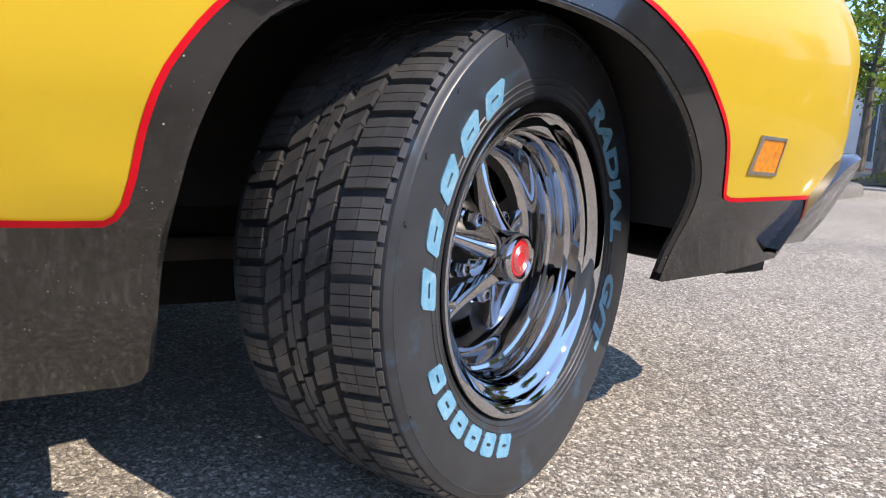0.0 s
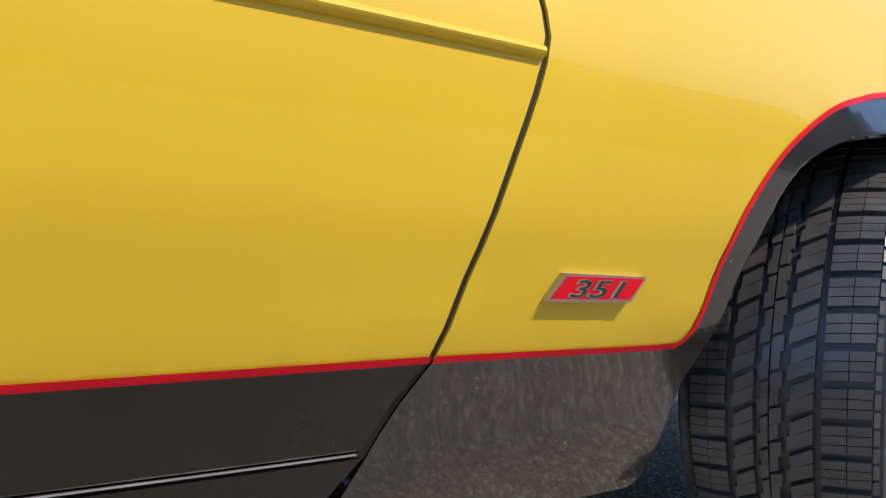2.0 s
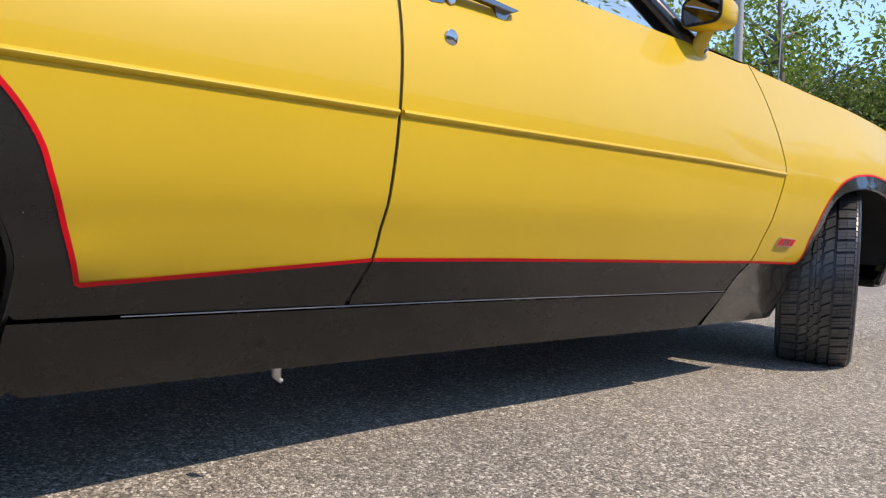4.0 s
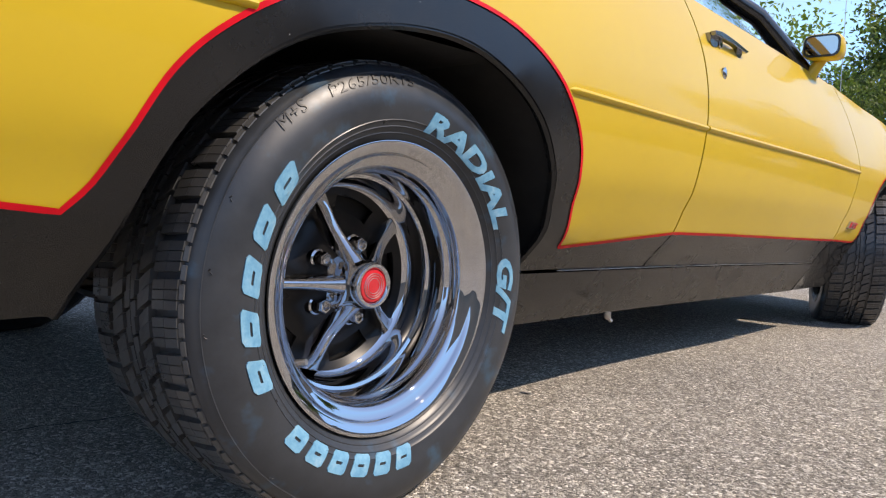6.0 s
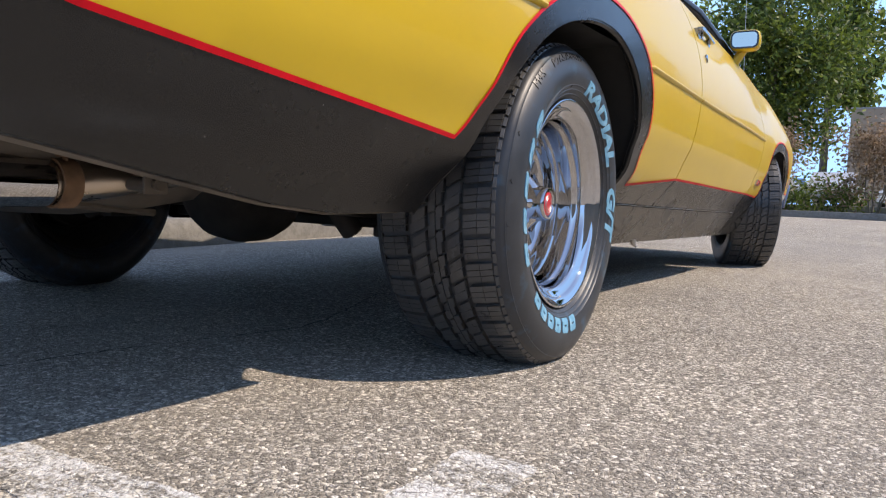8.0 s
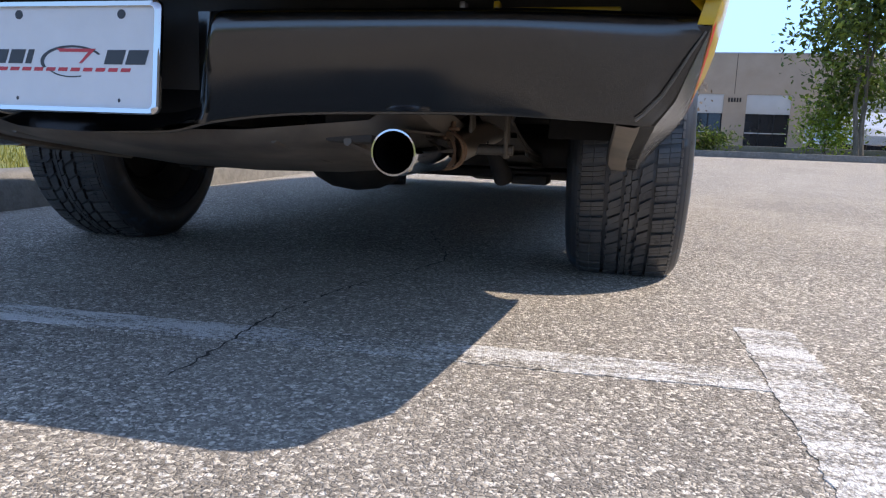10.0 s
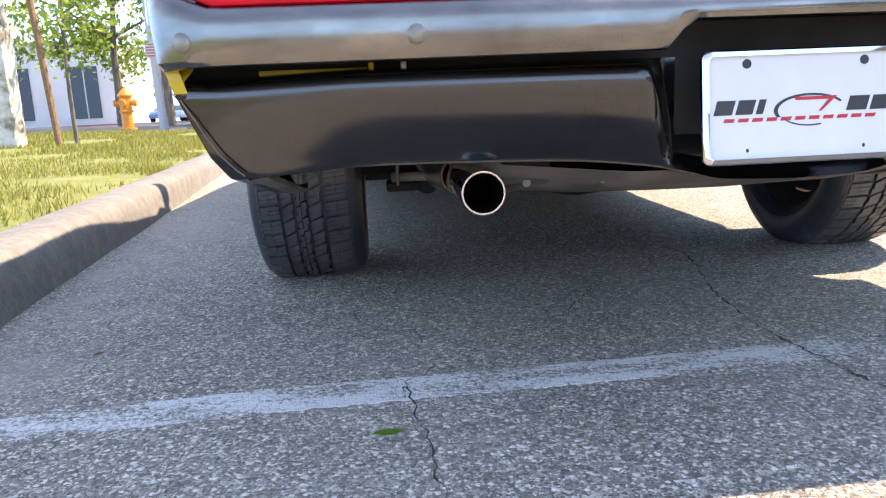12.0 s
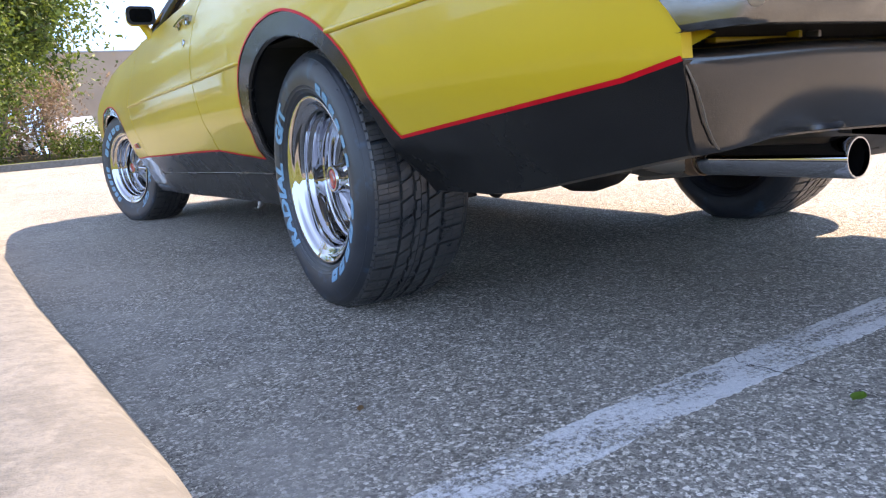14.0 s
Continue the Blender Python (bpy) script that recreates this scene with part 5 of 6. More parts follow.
def antenna():
    foot = Vector((0.873, 2.48, belt(2.48) - 0.005))
    bm = bmesh.new()
    lathe(bm, [(0.0, 0.014), (0.012, 0.013), (0.022, 0.008), (0.034, 0.005), (0.036, 0.0)], 16, "Z", m=Matrix.Translation(foot))
    bmesh.ops.recalc_face_normals(bm, faces=bm.faces)
    h = part("antenna", bm, CHROME, fenders[0], "chrome antenna base")
    part("mast", tube(bmesh.new(), [foot + Vector((-0.03 * k, 0.055 * k, 0.03 + 0.75 * k)) for k in np.linspace(0, 1, 6)], 0.0014, 6), STEEL, h, "thin steel mast")


antenna()

# ---- the car: nose ----
bm = bmesh.new()
rows = []
plan = curve_through([(1.022, 3.44), (1.032, 3.50), (1.036, 3.586), (1.025, 3.65), (0.985, 3.71), (0.90, 3.755), (0.6, 3.81), (0.0, 3.835)], 0.05)
plan = plan + [(-x, y) for x, y in plan[::-1][1:]]
for x, y0 in plan:
    top = smooth_line(y0, [3.44, 3.49, 3.535, 3.59, 3.66, 3.84], [0.325, 0.388, 0.447, 0.468, 0.485, 0.485])
    low = smooth_line(y0, [3.44, 3.55, 3.84], [0.306, 0.318, 0.318])
    rows.append([(x * (0.93 + 0.07 * b) * c, y0 - (0.02 if b < 0.05 else 0), low + (top - low) * b) for b, c in ((0, 0.97), (0.03, 1), (0.3, 1.002), (0.6, 1.006), (0.85, 1.008), (0.95, 1.004), (1.0, 0.99), (1.0, 0.95))])
grid(bm, rows)
bmesh.ops.recalc_face_normals(bm, faces=bm.faces)
part("front_bumper", bm, DULL_CHROME, car, "chrome front bumper")
bm = bmesh.new()
grid(bm, [[(x, 3.66 + 0.05 * (1 - abs(x)), z) for x in np.linspace(-0.86, 0.86, 10)] for z in (0.25, 0.45, 0.62, 0.80)])
part("grille_panel", bm, GLOSS_BLACK, car, "black grille panel")
bm = bmesh.new()
rows = [[(x, smooth_line(abs(x), [0, 0.7, 0.95, 1.0], [3.77, 3.72, 3.57, 3.47]), z) for x in np.linspace(-1.0, 1.0, 31)] for z in (0.312, 0.345, 0.395)]
grid(bm, rows)
part("front_valance", bm, BLACK, car, "black front valance")
bm = bmesh.new()
box(bm, (-0.86, 3.56, 0.245), (0.86, 3.68, 0.282), 0.014)
part("chin_spoiler", bm, MATT_BLACK, car, "matt black chin spoiler")


# ---- the car: wheels ----
TYRE_R = 0.3185
SECTION = {"outer": 1.0}


def wall_x(r):
    """The tyre's half width at a radius: the front tyres are narrower and squarer."""
    xs = [0.106, 0.119, 0.1335, 0.1365, 0.130, 0.118, 0.107] if SECTION["outer"] == 1.0 else [0.106, 0.117, 0.1225, 0.1245, 0.1245, 0.122, 0.1155]
    return smooth_line(r, [0.203, 0.214, 0.24, 0.262, 0.285, 0.302, 0.311], xs)


def tyre_carcass(inner):
    bm = bmesh.new()
    rs = [0.203, 0.208, 0.214, 0.222, 0.23, 0.24, 0.252, 0.262, 0.274, 0.285, 0.294, 0.302, 0.3075]
    wall = [(wall_x(r), r) for r in rs]
    for r in (0.2175, 0.2260, 0.2345, 0.298):
        wall += [(wall_x(r - 0.0012), r - 0.0012), (wall_x(r) + 0.0011, r), (wall_x(r + 0.0012), r + 0.0012)]
    wall.sort(key=lambda p: p[1])
    prof = [(-x, r) for x, r in wall] + [(x, 0.3095) for x in np.linspace(-0.100, 0.100, 7)] + wall[::-1]
    lathe(bm, [(x * (inner if x < 0 else 1), r) for x, r in prof], 96)
    bmesh.ops.recalc_face_normals(bm, faces=bm.faces)
    return bm


def tread_blocks(inner):
    """Ribs of rubber blocks round the tyre."""
    vs, fs = [], []

    def block(x0, x1, a0, a1, skew, r0=0.3085, drop0=0.0, drop1=0.0):
        o = len(vs)
        for r, sh in ((r0, 0.0), (TYRE_R, 0.0004)):
            for x, a, s, d in ((x0 + sh, a0, 0, drop0), (x1 - sh, a0, skew, drop1), (x1 - sh, a1, skew, drop1), (x0 + sh, a1, 0, drop0)):
                t = sh / TYRE_R * (1 if a == a0 else -1)
                rr = r - (d if r > r0 else 0)
                vs.append((x, rr * math.sin(a + s + t), rr * math.cos(a + s + t)))
        for f in ((4, 5, 6, 7), (0, 1, 5, 4), (1, 2, 6, 5), (2, 3, 7, 6), (3, 0, 4, 7)):
            fs.append(tuple(o + k for k in f))
    n = 46
    p = 2 * math.pi / n
    for i in range(n):
        a = i * p
        for s in (-1, 1):
            # shoulder blocks cut by two fine slits, then a narrow groove and a row of small teeth
            for u0, u1, lean, base, fall in ((0.0540, 0.0790, 0.07, 0.0, 0.0012), (0.0791, 0.1025, 0.05, 0.07, 0.0042)):
                lo, hi = sorted((s * u0, s * u1))
                far = base if s > 0 else -base - lean
                inn = 0.0 if u0 < 0.06 else 0.0012
                d = (fall, inn) if s < 0 else (inn, fall)
                for q0, q1 in ((0.20, 0.456), (0.464, 0.724), (0.732, 1.0)):
                    block(lo, hi, a + (q0 + far) * p, a + (q1 + far) * p, lean * p, drop0=d[0], drop1=d[1])
            lo, hi = sorted((s * 0.1034, s * 0.109))
            d = (0.0085, 0.0056) if s < 0 else (0.0056, 0.0085)
            block(lo, hi, a + 0.10 * p, a + 0.50 * p, 0.0, drop0=d[0], drop1=d[1])
            block(lo, hi, a + 0.60 * p, a + 1.00 * p, 0.0, drop0=d[0], drop1=d[1])
            # leaning inner blocks, their two halves stepped like saw teeth
            for q0, q1, step in ((0.07, 0.50, 0.0), (0.515, 0.93, 0.0032)):
                lo, hi = sorted((s * 0.0185, s * 0.0465))
                block(lo + step, hi, a + q0 * p, a + q1 * p, 0.34 * p)
        # the middle rib, notched along both edges
        for q0, q1, x0, x1 in ((0.0, 0.47, -0.0135, 0.0105), (0.47, 0.93, -0.0100, 0.0140)):
            block(x0, -0.0006, a + q0 * p, a + q1 * p, 0.10 * p)
            block(0.0006, x1, a + (q0 + 0.3) * p, a + (q1 + 0.3) * p, 0.10 * p)
    vs = [(x * (inner if x < 0 else SECTION["outer"]), y, z) for x, y, z in vs]
    return add_mesh(bmesh.new(), vs, fs)


def on_wall(theta, r, d):
    return Vector((wall_x(min(r, 0.31)) + d, r * math.sin(theta), r * math.cos(theta)))


def bend(bm, place, d):
    """Cuts a flat shape into fine pieces, bends it onto the sidewall and gives it depth."""
    bmesh.ops.triangulate(bm, faces=bm.faces)
    for _ in range(4):
        long = [e for e in bm.edges if e.calc_length() > 0.16]
        if not long:
            break
        bmesh.ops.subdivide_edges(bm, edges=long, cuts=1)
        bmesh.ops.triangulate(bm, faces=bm.faces)
    for v in bm.verts:
        v.co = place(v.co.x, v.co.y)
    bmesh.ops.recalc_face_normals(bm, faces=bm.faces)
    for f in bm.faces:
        if f.normal.x < 0:
            f.normal_flip()
    r = bmesh.ops.extrude_edge_only(bm, edges=[e for e in bm.edges if e.is_boundary])
    for v in (g for g in r["geom"] if isinstance(g, bmesh.types.BMVert)):
        v.co.x -= d + 0.0006
    return bm


def wall_words(words, a0, a1, r0, size, d=0.0014, shear=0.18, offset=0.0):
    vs, fs = text_mesh(words, 1.0, 0.0, shear, offset)
    w = max(v.x for v in vs)
    bm = add_mesh(bmesh.new(), vs, fs)
    bmesh.ops.remove_doubles(bm, verts=bm.verts, dist=1e-4)
    return bend(bm, lambda u, v: on_wall(radians(a0 + (a1 - a0) * u / w), r0 + v / 0.72 * size, d), d)


def wall_block(a0, a1, r0, size, d=0.0014):
    """A plain slanted shape, open in the middle, where a letter of a maker's name stands."""
    bm = bmesh.new()
    outer = [(0.0, 0.12), (0.12, 0.0), (0.88, 0.0), (1.0, 0.12), (1.0, 0.88), (0.88, 1.0), (0.12, 1.0), (0.0, 0.88)]
    inner = [(0.30, 0.46), (0.33, 0.43), (0.67, 0.43), (0.70, 0.46), (0.70, 0.54), (0.67, 0.57), (0.33, 0.57), (0.30, 0.54)]
    o, i = [bm.verts.new((*p, 0)) for p in outer], [bm.verts.new((*p, 0)) for p in inner]
    for k in range(8):
        j = (k + 1) % 8
        bm.faces.new((o[k], o[j], i[j], i[k]))
    lean = (a1 - a0) * 0.2
    return bend(bm, lambda u, v: on_wall(radians(a0 + (a1 - a0 - lean) * u + lean * v), r0 + size * v, d), d)


def rim_barrel(push):
    bm = bmesh.new()
    prof = [(0.100, 0.199), (0.112, 0.2065), (0.1165, 0.2085), (0.1195, 0.2078), (0.1200, 0.2060), (0.1185, 0.2020), (0.1150, 0.1950), (0.1125, 0.1905), (0.1085, 0.1885),
            (0.1060, 0.1860), (0.1020, 0.1780), (0.0985, 0.1722), (0.0955, 0.1700), (0.0800, 0.1690), (0.0735, 0.1675), (0.0705, 0.1640), (0.0665, 0.1622),
            (0.0430, 0.1612), (0.0375, 0.1598), (0.0350, 0.1550), (0.0305, 0.1532), (0.0120, 0.1520), (0.0040, 0.1500), (-0.0035, 0.1455), (-0.0075, 0.1385)]
    prof = [(x + push * max(0.0, min(1.0, (0.1 - x) / 0.06)), r) for x, r in prof]
    lathe(bm, prof, 96)
    bmesh.ops.recalc_face_normals(bm, faces=bm.faces)
    return bm


def rim_back():
    bm = bmesh.new()
    lathe(bm, [(0.02, 0.170), (-0.02, 0.172), (-0.09, 0.180), (-0.108, 0.204), (-0.112, 0.207), (-0.11, 0.200), (-0.085, 0.172), (-0.025, 0.156), (-0.010, 0.138)], 48)
    lathe(bm, [(-0.075, 0.130), (-0.07, 0.137), (-0.036, 0.137), (-0.032, 0.130), (-0.030, 0.0)], 32)
    bmesh.ops.recalc_face_normals(bm, faces=bm.faces)
    return bm


SPOKES = [270 + 72 * k for k in range(5)]


def disc_x(r):
    return smooth_line(r, [0.04, 0.065, 0.10, 0.120, 0.140, 0.153], [0.047, 0.018, -0.008, -0.013, -0.010, -0.002])


def rim_disc():
    bm = bmesh.new()
    rs = [0.042, 0.052, 0.064, 0.078, 0.092, 0.106, 0.114, 0.122, 0.134, 0.141, 0.147, 0.1535]
    steps = 120
    vs = []
    for i in range(steps):
        a = radians(360 * i / steps)
        ring = []
        for r in rs:
            near = min(abs((math.degrees(a) - s - 36 + 180) % 360 - 180) for s in SPOKES)
            dish = 0.006 * math.exp(-(near / 16) ** 2) * math.exp(-((r - 0.09) / 0.03) ** 2)
            ring.append(bm.verts.new((disc_x(r) - dish, r * math.sin(a), r * math.cos(a))))
        vs.append(ring)
    for i in range(steps):
        am = 360 * (i + 0.5) / steps
        near = min(abs((am - s - 36 + 180) % 360 - 180) for s in SPOKES)
        for j in range(len(rs) - 1):
            rm = (rs[j] + rs[j + 1]) / 2
            if near < 17 and 0.114 <= rm <= 0.141 or near < 15.2 and 0.114 <= rm <= 0.1435:
                continue
            a, b = vs[i], vs[(i + 1) % steps]
            bm.faces.new((a[j], a[j + 1], b[j + 1], b[j]))
    rim = [e for e in bm.edges if e.is_boundary]
    r = bmesh.ops.extrude_edge_only(bm, edges=rim)
    for v in (g for g in r["geom"] if isinstance(g, bmesh.types.BMVert)):
        v.co.x -= 0.006
    bmesh.ops.recalc_face_normals(bm, faces=bm.faces)
    return bm


def spoke_mesh():
    bm = bmesh.new()
    rows = []
    for r in np.linspace(0.038, 0.154, 14):
        w = smooth_line(r, [0.038, 0.06, 0.10, 0.130, 0.145, 0.154], [0.016, 0.0145, 0.0135, 0.0140, 0.0160, 0.0200])
        top = smooth_line(r, [0.038, 0.06, 0.10, 0.14, 0.154], [0.064, 0.047, 0.024, 0.011, 0.004])
        low = disc_x(r) - 0.002
        row = []
        for t in np.linspace(-1, 1, 9):
            row.append((low + (top - low) * (1 - abs(t) ** 3.0) ** 0.8, w * t, r))
        rows.append(row)
    grid(bm, rows)
    bmesh.ops.recalc_face_normals(bm, faces=bm.faces)
    if sum(f.normal.x for f in bm.faces) < 0:
        bmesh.ops.reverse_faces(bm, faces=bm.faces)
    return bm


def moved(bm, dx, size=1.0):
    bmesh.ops.scale(bm, verts=bm.verts, vec=(1, size, size))
    bmesh.ops.translate(bm, verts=bm.verts, vec=(dx, 0, 0))
    return bm


def build_wheel(m, inner, push):
    wheel = part("wheel", rim_barrel(push), CHROME, car, "chrome five-spoke road wheel")
    tyre = part("tyre", tyre_carcass(inner), WALL, wheel, "black radial tyre with pale blue lettering")
    part("tread", tread_blocks(inner), TREAD, wheel, "grooved black tread blocks", smooth=False)
    part("raised_lettering", wall_words("RADIAL", 8, 68, 0.2275, 0.029, offset=0.045), FILM, wheel, "pale blue film on raised letters RADIAL")
    part("raised_lettering", wall_words("G/T", 79.5, 109.5, 0.2275, 0.029, offset=0.045), FILM, wheel, "pale blue film on raised letters G/T")
    for k in range(6):
        part("raised_mark", wall_block(170.5 + 9.8 * k, 170.5 + 9.8 * k + 8.8, 0.2275, 0.029), FILM, wheel, "pale blue slanted shape of the maker's name")
    for k in range(5):
        part("raised_mark", wall_block(242.5 + 14.0 * k, 242.5 + 14.0 * k + 12.4, 0.2275, 0.029), FILM, wheel, "pale blue slanted shape of the model name")
    part("moulded_size", wall_words("P265/50R15", -29, 2, 0.282, 0.013, 0.0012), MOULD, wheel, "moulded black size P265/50R15")
    part("moulded_size", wall_words("M+S", -46, -36, 0.284, 0.015, 0.0012), MOULD, wheel, "moulded black letters M+S")
    bm = bmesh.new()
    random.seed(3)
    for k in range(26):
        th, r = radians(k * 13.85 + random.uniform(-3, 3)), random.choice((0.289, 0.230, 0.292))
        for q in range(2):
            tube(bm, [on_wall(th + 0.012 * q, r + 0.004 * q, 0.0), on_wall(th + 0.012 * q + 0.008, r + 0.003, 0.0012)], 0.0007, 4)
    tagged(part("moulding_nibs", bm, MOULD, wheel), kind="stuff")
    part("rim_back", rim_back(), MATT_BLACK, wheel, "dark inner rim and brake drum")
    part("rim_disc", moved(rim_disc(), push - 0.004, 0.91), DISC, wheel, "gloss black slotted wheel centre")
    sp = moved(spoke_mesh(), push - 0.004, 0.91)
    first = part("spoke", sp, CHROME, wheel, "chrome spoke")
    for k, s in enumerate(SPOKES):
        o = first if k == 0 else new("spoke", first.data)
        o.parent = wheel
        o.matrix_basis = Matrix.Rotation(-radians(s), 4, "X")
        o["label"] = "chrome spoke"
    nut = None
    for s in SPOKES:
        if nut is None:
            bm = bmesh.new()
            lathe(bm, [(0.0, 0.0150), (0.010, 0.0145), (0.012, 0.0118)], 20)
            lathe(bm, [(0.008, 0.0114), (0.029, 0.0112), (0.032, 0.0088), (0.0325, 0.0062), (0.026, 0.0056), (0.026, 0.0)], 6)
            bmesh.ops.recalc_face_normals(bm, faces=bm.faces)
            nut = part("lug_nut", bm, CHROME, wheel, "chrome lug nut")
            o = nut
        else:
            o = new("lug_nut", nut.data)
            o.parent = wheel
            o["label"] = "chrome lug nut"
        a = radians(s + 36)
        o.matrix_basis = Matrix.Translation((push - 0.002, 0.058 * math.sin(a), 0.058 * math.cos(a)))
    bm = bmesh.new()
    lathe(bm, [(0.020, 0.052), (0.034, 0.044), (0.050, 0.0380), (0.064, 0.0355), (0.072, 0.0345), (0.0775, 0.0330), (0.0795, 0.0312), (0.0795, 0.0275), (0.0775, 0.0252), (0.074, 0.0244)], 48)
    bmesh.ops.recalc_face_normals(bm, faces=bm.faces)
    hub = part("hub_sleeve", moved(bm, push), CHROME, wheel, "chrome hub sleeve")
    bm = bmesh.new()
    lathe(bm, [(0.0745, 0.0244), (0.077, 0.0232), (0.0775, 0.0192), (0.0785, 0.0184), (0.0785, 0.0)], 48)
    bmesh.ops.recalc_face_normals(bm, faces=bm.faces)
    part("centre_cap", moved(bm, push), CAP_RED, wheel, "red enamel centre cap")
    bm = bmesh.new()
    for r in (0.0112, 0.0148, 0.0180):
        lathe(bm, [(0.0784, r - 0.0006), (0.0792, r), (0.0784, r + 0.0006)], 40)
    part("cap_ring", moved(bm, push), STEEL, wheel, "fine bright rings")
    bm = bmesh.new()
    tube(bm, [(0.062, 0.174 * math.sin(radians(236)), 0.174 * math.cos(radians(236))), (0.085, 0.166 * math.sin(radians(236)), 0.166 * math.cos(radians(236))),
              (0.100, 0.160 * math.sin(radians(236)), 0.160 * math.cos(radians(236)))], [0.006, 0.0045, 0.0042], 8)
    part("valve_stem", bm, STEEL, wheel, "metal valve stem")
    wheel.matrix_basis = m
    return wheel


def wheel_pose(x, y, z, roll, steer=0.0):
    flip = Matrix.Rotation(math.pi, 4, "Z") if x < 0 else Matrix()
    return Matrix.Translation((x, y, z)) @ Matrix.Rotation(radians(steer), 4, "Z") @ flip @ Matrix.Rotation(-radians(roll), 4, "X")


STEER = 20.3


def settle(wheel, m):
    """Flattens the tyre where the car's weight presses it on the ground."""
    for o in wheel.children:
        if o.name.split(".")[0] not in ("tyre", "tread"):
            continue
        o.data = o.data.copy()
        co = np.empty(len(o.data.vertices) * 3, np.float32)
        o.data.vertices.foreach_get("co", co)
        co = co.reshape(-1, 3)
        mat = np.array(m)
        w = co @ mat[:3, :3].T + mat[:3, 3]
        r = np.hypot(co[:, 1], co[:, 2])
        c = mat[:3, 3]
        low = np.clip((c[2] - w[:, 2]) / np.maximum(r, 1e-6), -1, 1)
        ang = np.degrees(np.arccos(low))
        press = np.exp(-(ang / 27.0) ** 2)
        out = np.clip((r - 0.268) / (0.3185 - 0.268), 0, 1)
        k = 1 + 0.045 * press * out
        bulge = 0.006 * press * np.exp(-((r - 0.285) / 0.02) ** 2) * np.sign(co[:, 0])
        co[:, 1] *= k
        co[:, 2] *= k
        co[:, 0] += bulge
        w = co @ mat[:3, :3].T + mat[:3, 3]
        w[:, 2] = np.maximum(w[:, 2], 0.0015 - 0.03 * np.clip(0.3095 - r, 0, 0.004))
        inv = np.linalg.inv(mat)
        co = w @ inv[:3, :3].T + inv[:3, 3]
        o.data.vertices.foreach_set("co", co.astype(np.float32).ravel())
        o.data.update()


POSES = [wheel_pose(0.788, 0.0, 0.3155, 0), wheel_pose(-0.788, 0.0, 0.3155, 213), wheel_pose(0.850, 2.948, 0.3155, 20, STEER), wheel_pose(-0.868, 2.948, 0.3155, 45, STEER)]
rear = build_wheel(POSES[0], 1.12, 0.0)
SECTION["outer"] = 1.05
front = build_wheel(POSES[2], 0.93, 0.015)
wheels = [rear, copy_thing(rear, POSES[1]), front, copy_thing(front, POSES[3])]
for w, m in zip(wheels, POSES):
    settle(w, m)


# ---- the surroundings ----
def leaves(count, centres, spread, size, seed):
    """Many small leaf blades gathered in clumps."""
    rng = np.random.RandomState(seed)
    c = np.array(centres)[rng.randint(0, len(centres), count)]
    p = c[:, :3] + rng.normal(0, 1, (count, 3)) * (spread * c[:, 3:4] if c.shape[1] > 3 else spread)
    d = rng.normal(0, 1, (count, 3))
    d /= np.linalg.norm(d, axis=1)[:, None]
    e = np.cross(d, rng.normal(0, 1, (count, 3)))
    e /= np.linalg.norm(e, axis=1)[:, None]
    s = size * rng.uniform(0.6, 1.4, (count, 1))
    v = np.stack([p - d * s, p + e * s * 0.45, p + d * s, p - e * s * 0.45], 1).reshape(-1, 3)
    f = np.arange(count * 4).reshape(-1, 4)
    me = bpy.data.meshes.new("crown")
    me.from_pydata(v.tolist(), [], f.tolist())
    return me


def tree(name, label, base, height, half, clear, count, leaf, size, seed, bark=None, stems=1, airy=0.32, category="tree", trunk_r=0.1):
    rnd = random.Random(seed)
    bm = bmesh.new()
    centres = []
    for s in range(stems):
        a = rnd.uniform(0, 6.28)
        off = 0 if stems == 1 else half * 0.25
        foot = Vector((math.cos(a) * off * 0.4, math.sin(a) * off * 0.4, -0.1))
        mid = Vector((math.cos(a) * off, math.sin(a) * off, clear))
        top = Vector((rnd.uniform(-0.2, 0.2) * half + mid.x, rnd.uniform(-0.2, 0.2) * half + mid.y, height * 0.85))
        tube(bm, [foot, foot.lerp(mid, 0.6) + Vector((rnd.uniform(-0.05, 0.05), 0.03, 0)), mid, mid.lerp(top, 0.5), top], [trunk_r * 1.25, trunk_r, trunk_r * 0.85, trunk_r * 0.5, trunk_r * 0.12], 9)
        for k in range(9 if stems == 1 else 6):
            t = rnd.uniform(0.05, 0.9)
            p0 = mid.lerp(top, t)
            b = rnd.uniform(0, 6.28)
            reach = half * (1.05 - 0.45 * abs(t - 0.35)) * rnd.uniform(0.6, 1.05)
            p2 = p0 + Vector((math.cos(b) * reach, math.sin(b) * reach, rnd.uniform(-0.12, 0.35) * (height - clear)))
            p1 = p0.lerp(p2, 0.5) + Vector((0, 0, 0.1 * reach))
            tube(bm, [p0, p1, p2], [trunk_r * 0.4, trunk_r * 0.22, trunk_r * 0.05], 6)
            for q in np.linspace(0.35, 1.05, 4):
                c = p0.lerp(p2, q)
                j = half * 0.22
                centres.append((c.x + rnd.uniform(-j, j), c.y + rnd.uniform(-j, j), max(clear * 0.9, c.z + rnd.uniform(-j, j)), rnd.uniform(0.5, 1.25)))
    t = thing(name, label, category, m=Matrix.Translation(base))
    part("trunk", bm, bark or BARK, t)
    me = leaves(count, centres, airy * half * 0.55, size, seed)
    me.materials.append(leaf)
    o = new("crown", me)
    o.parent = t
    return t


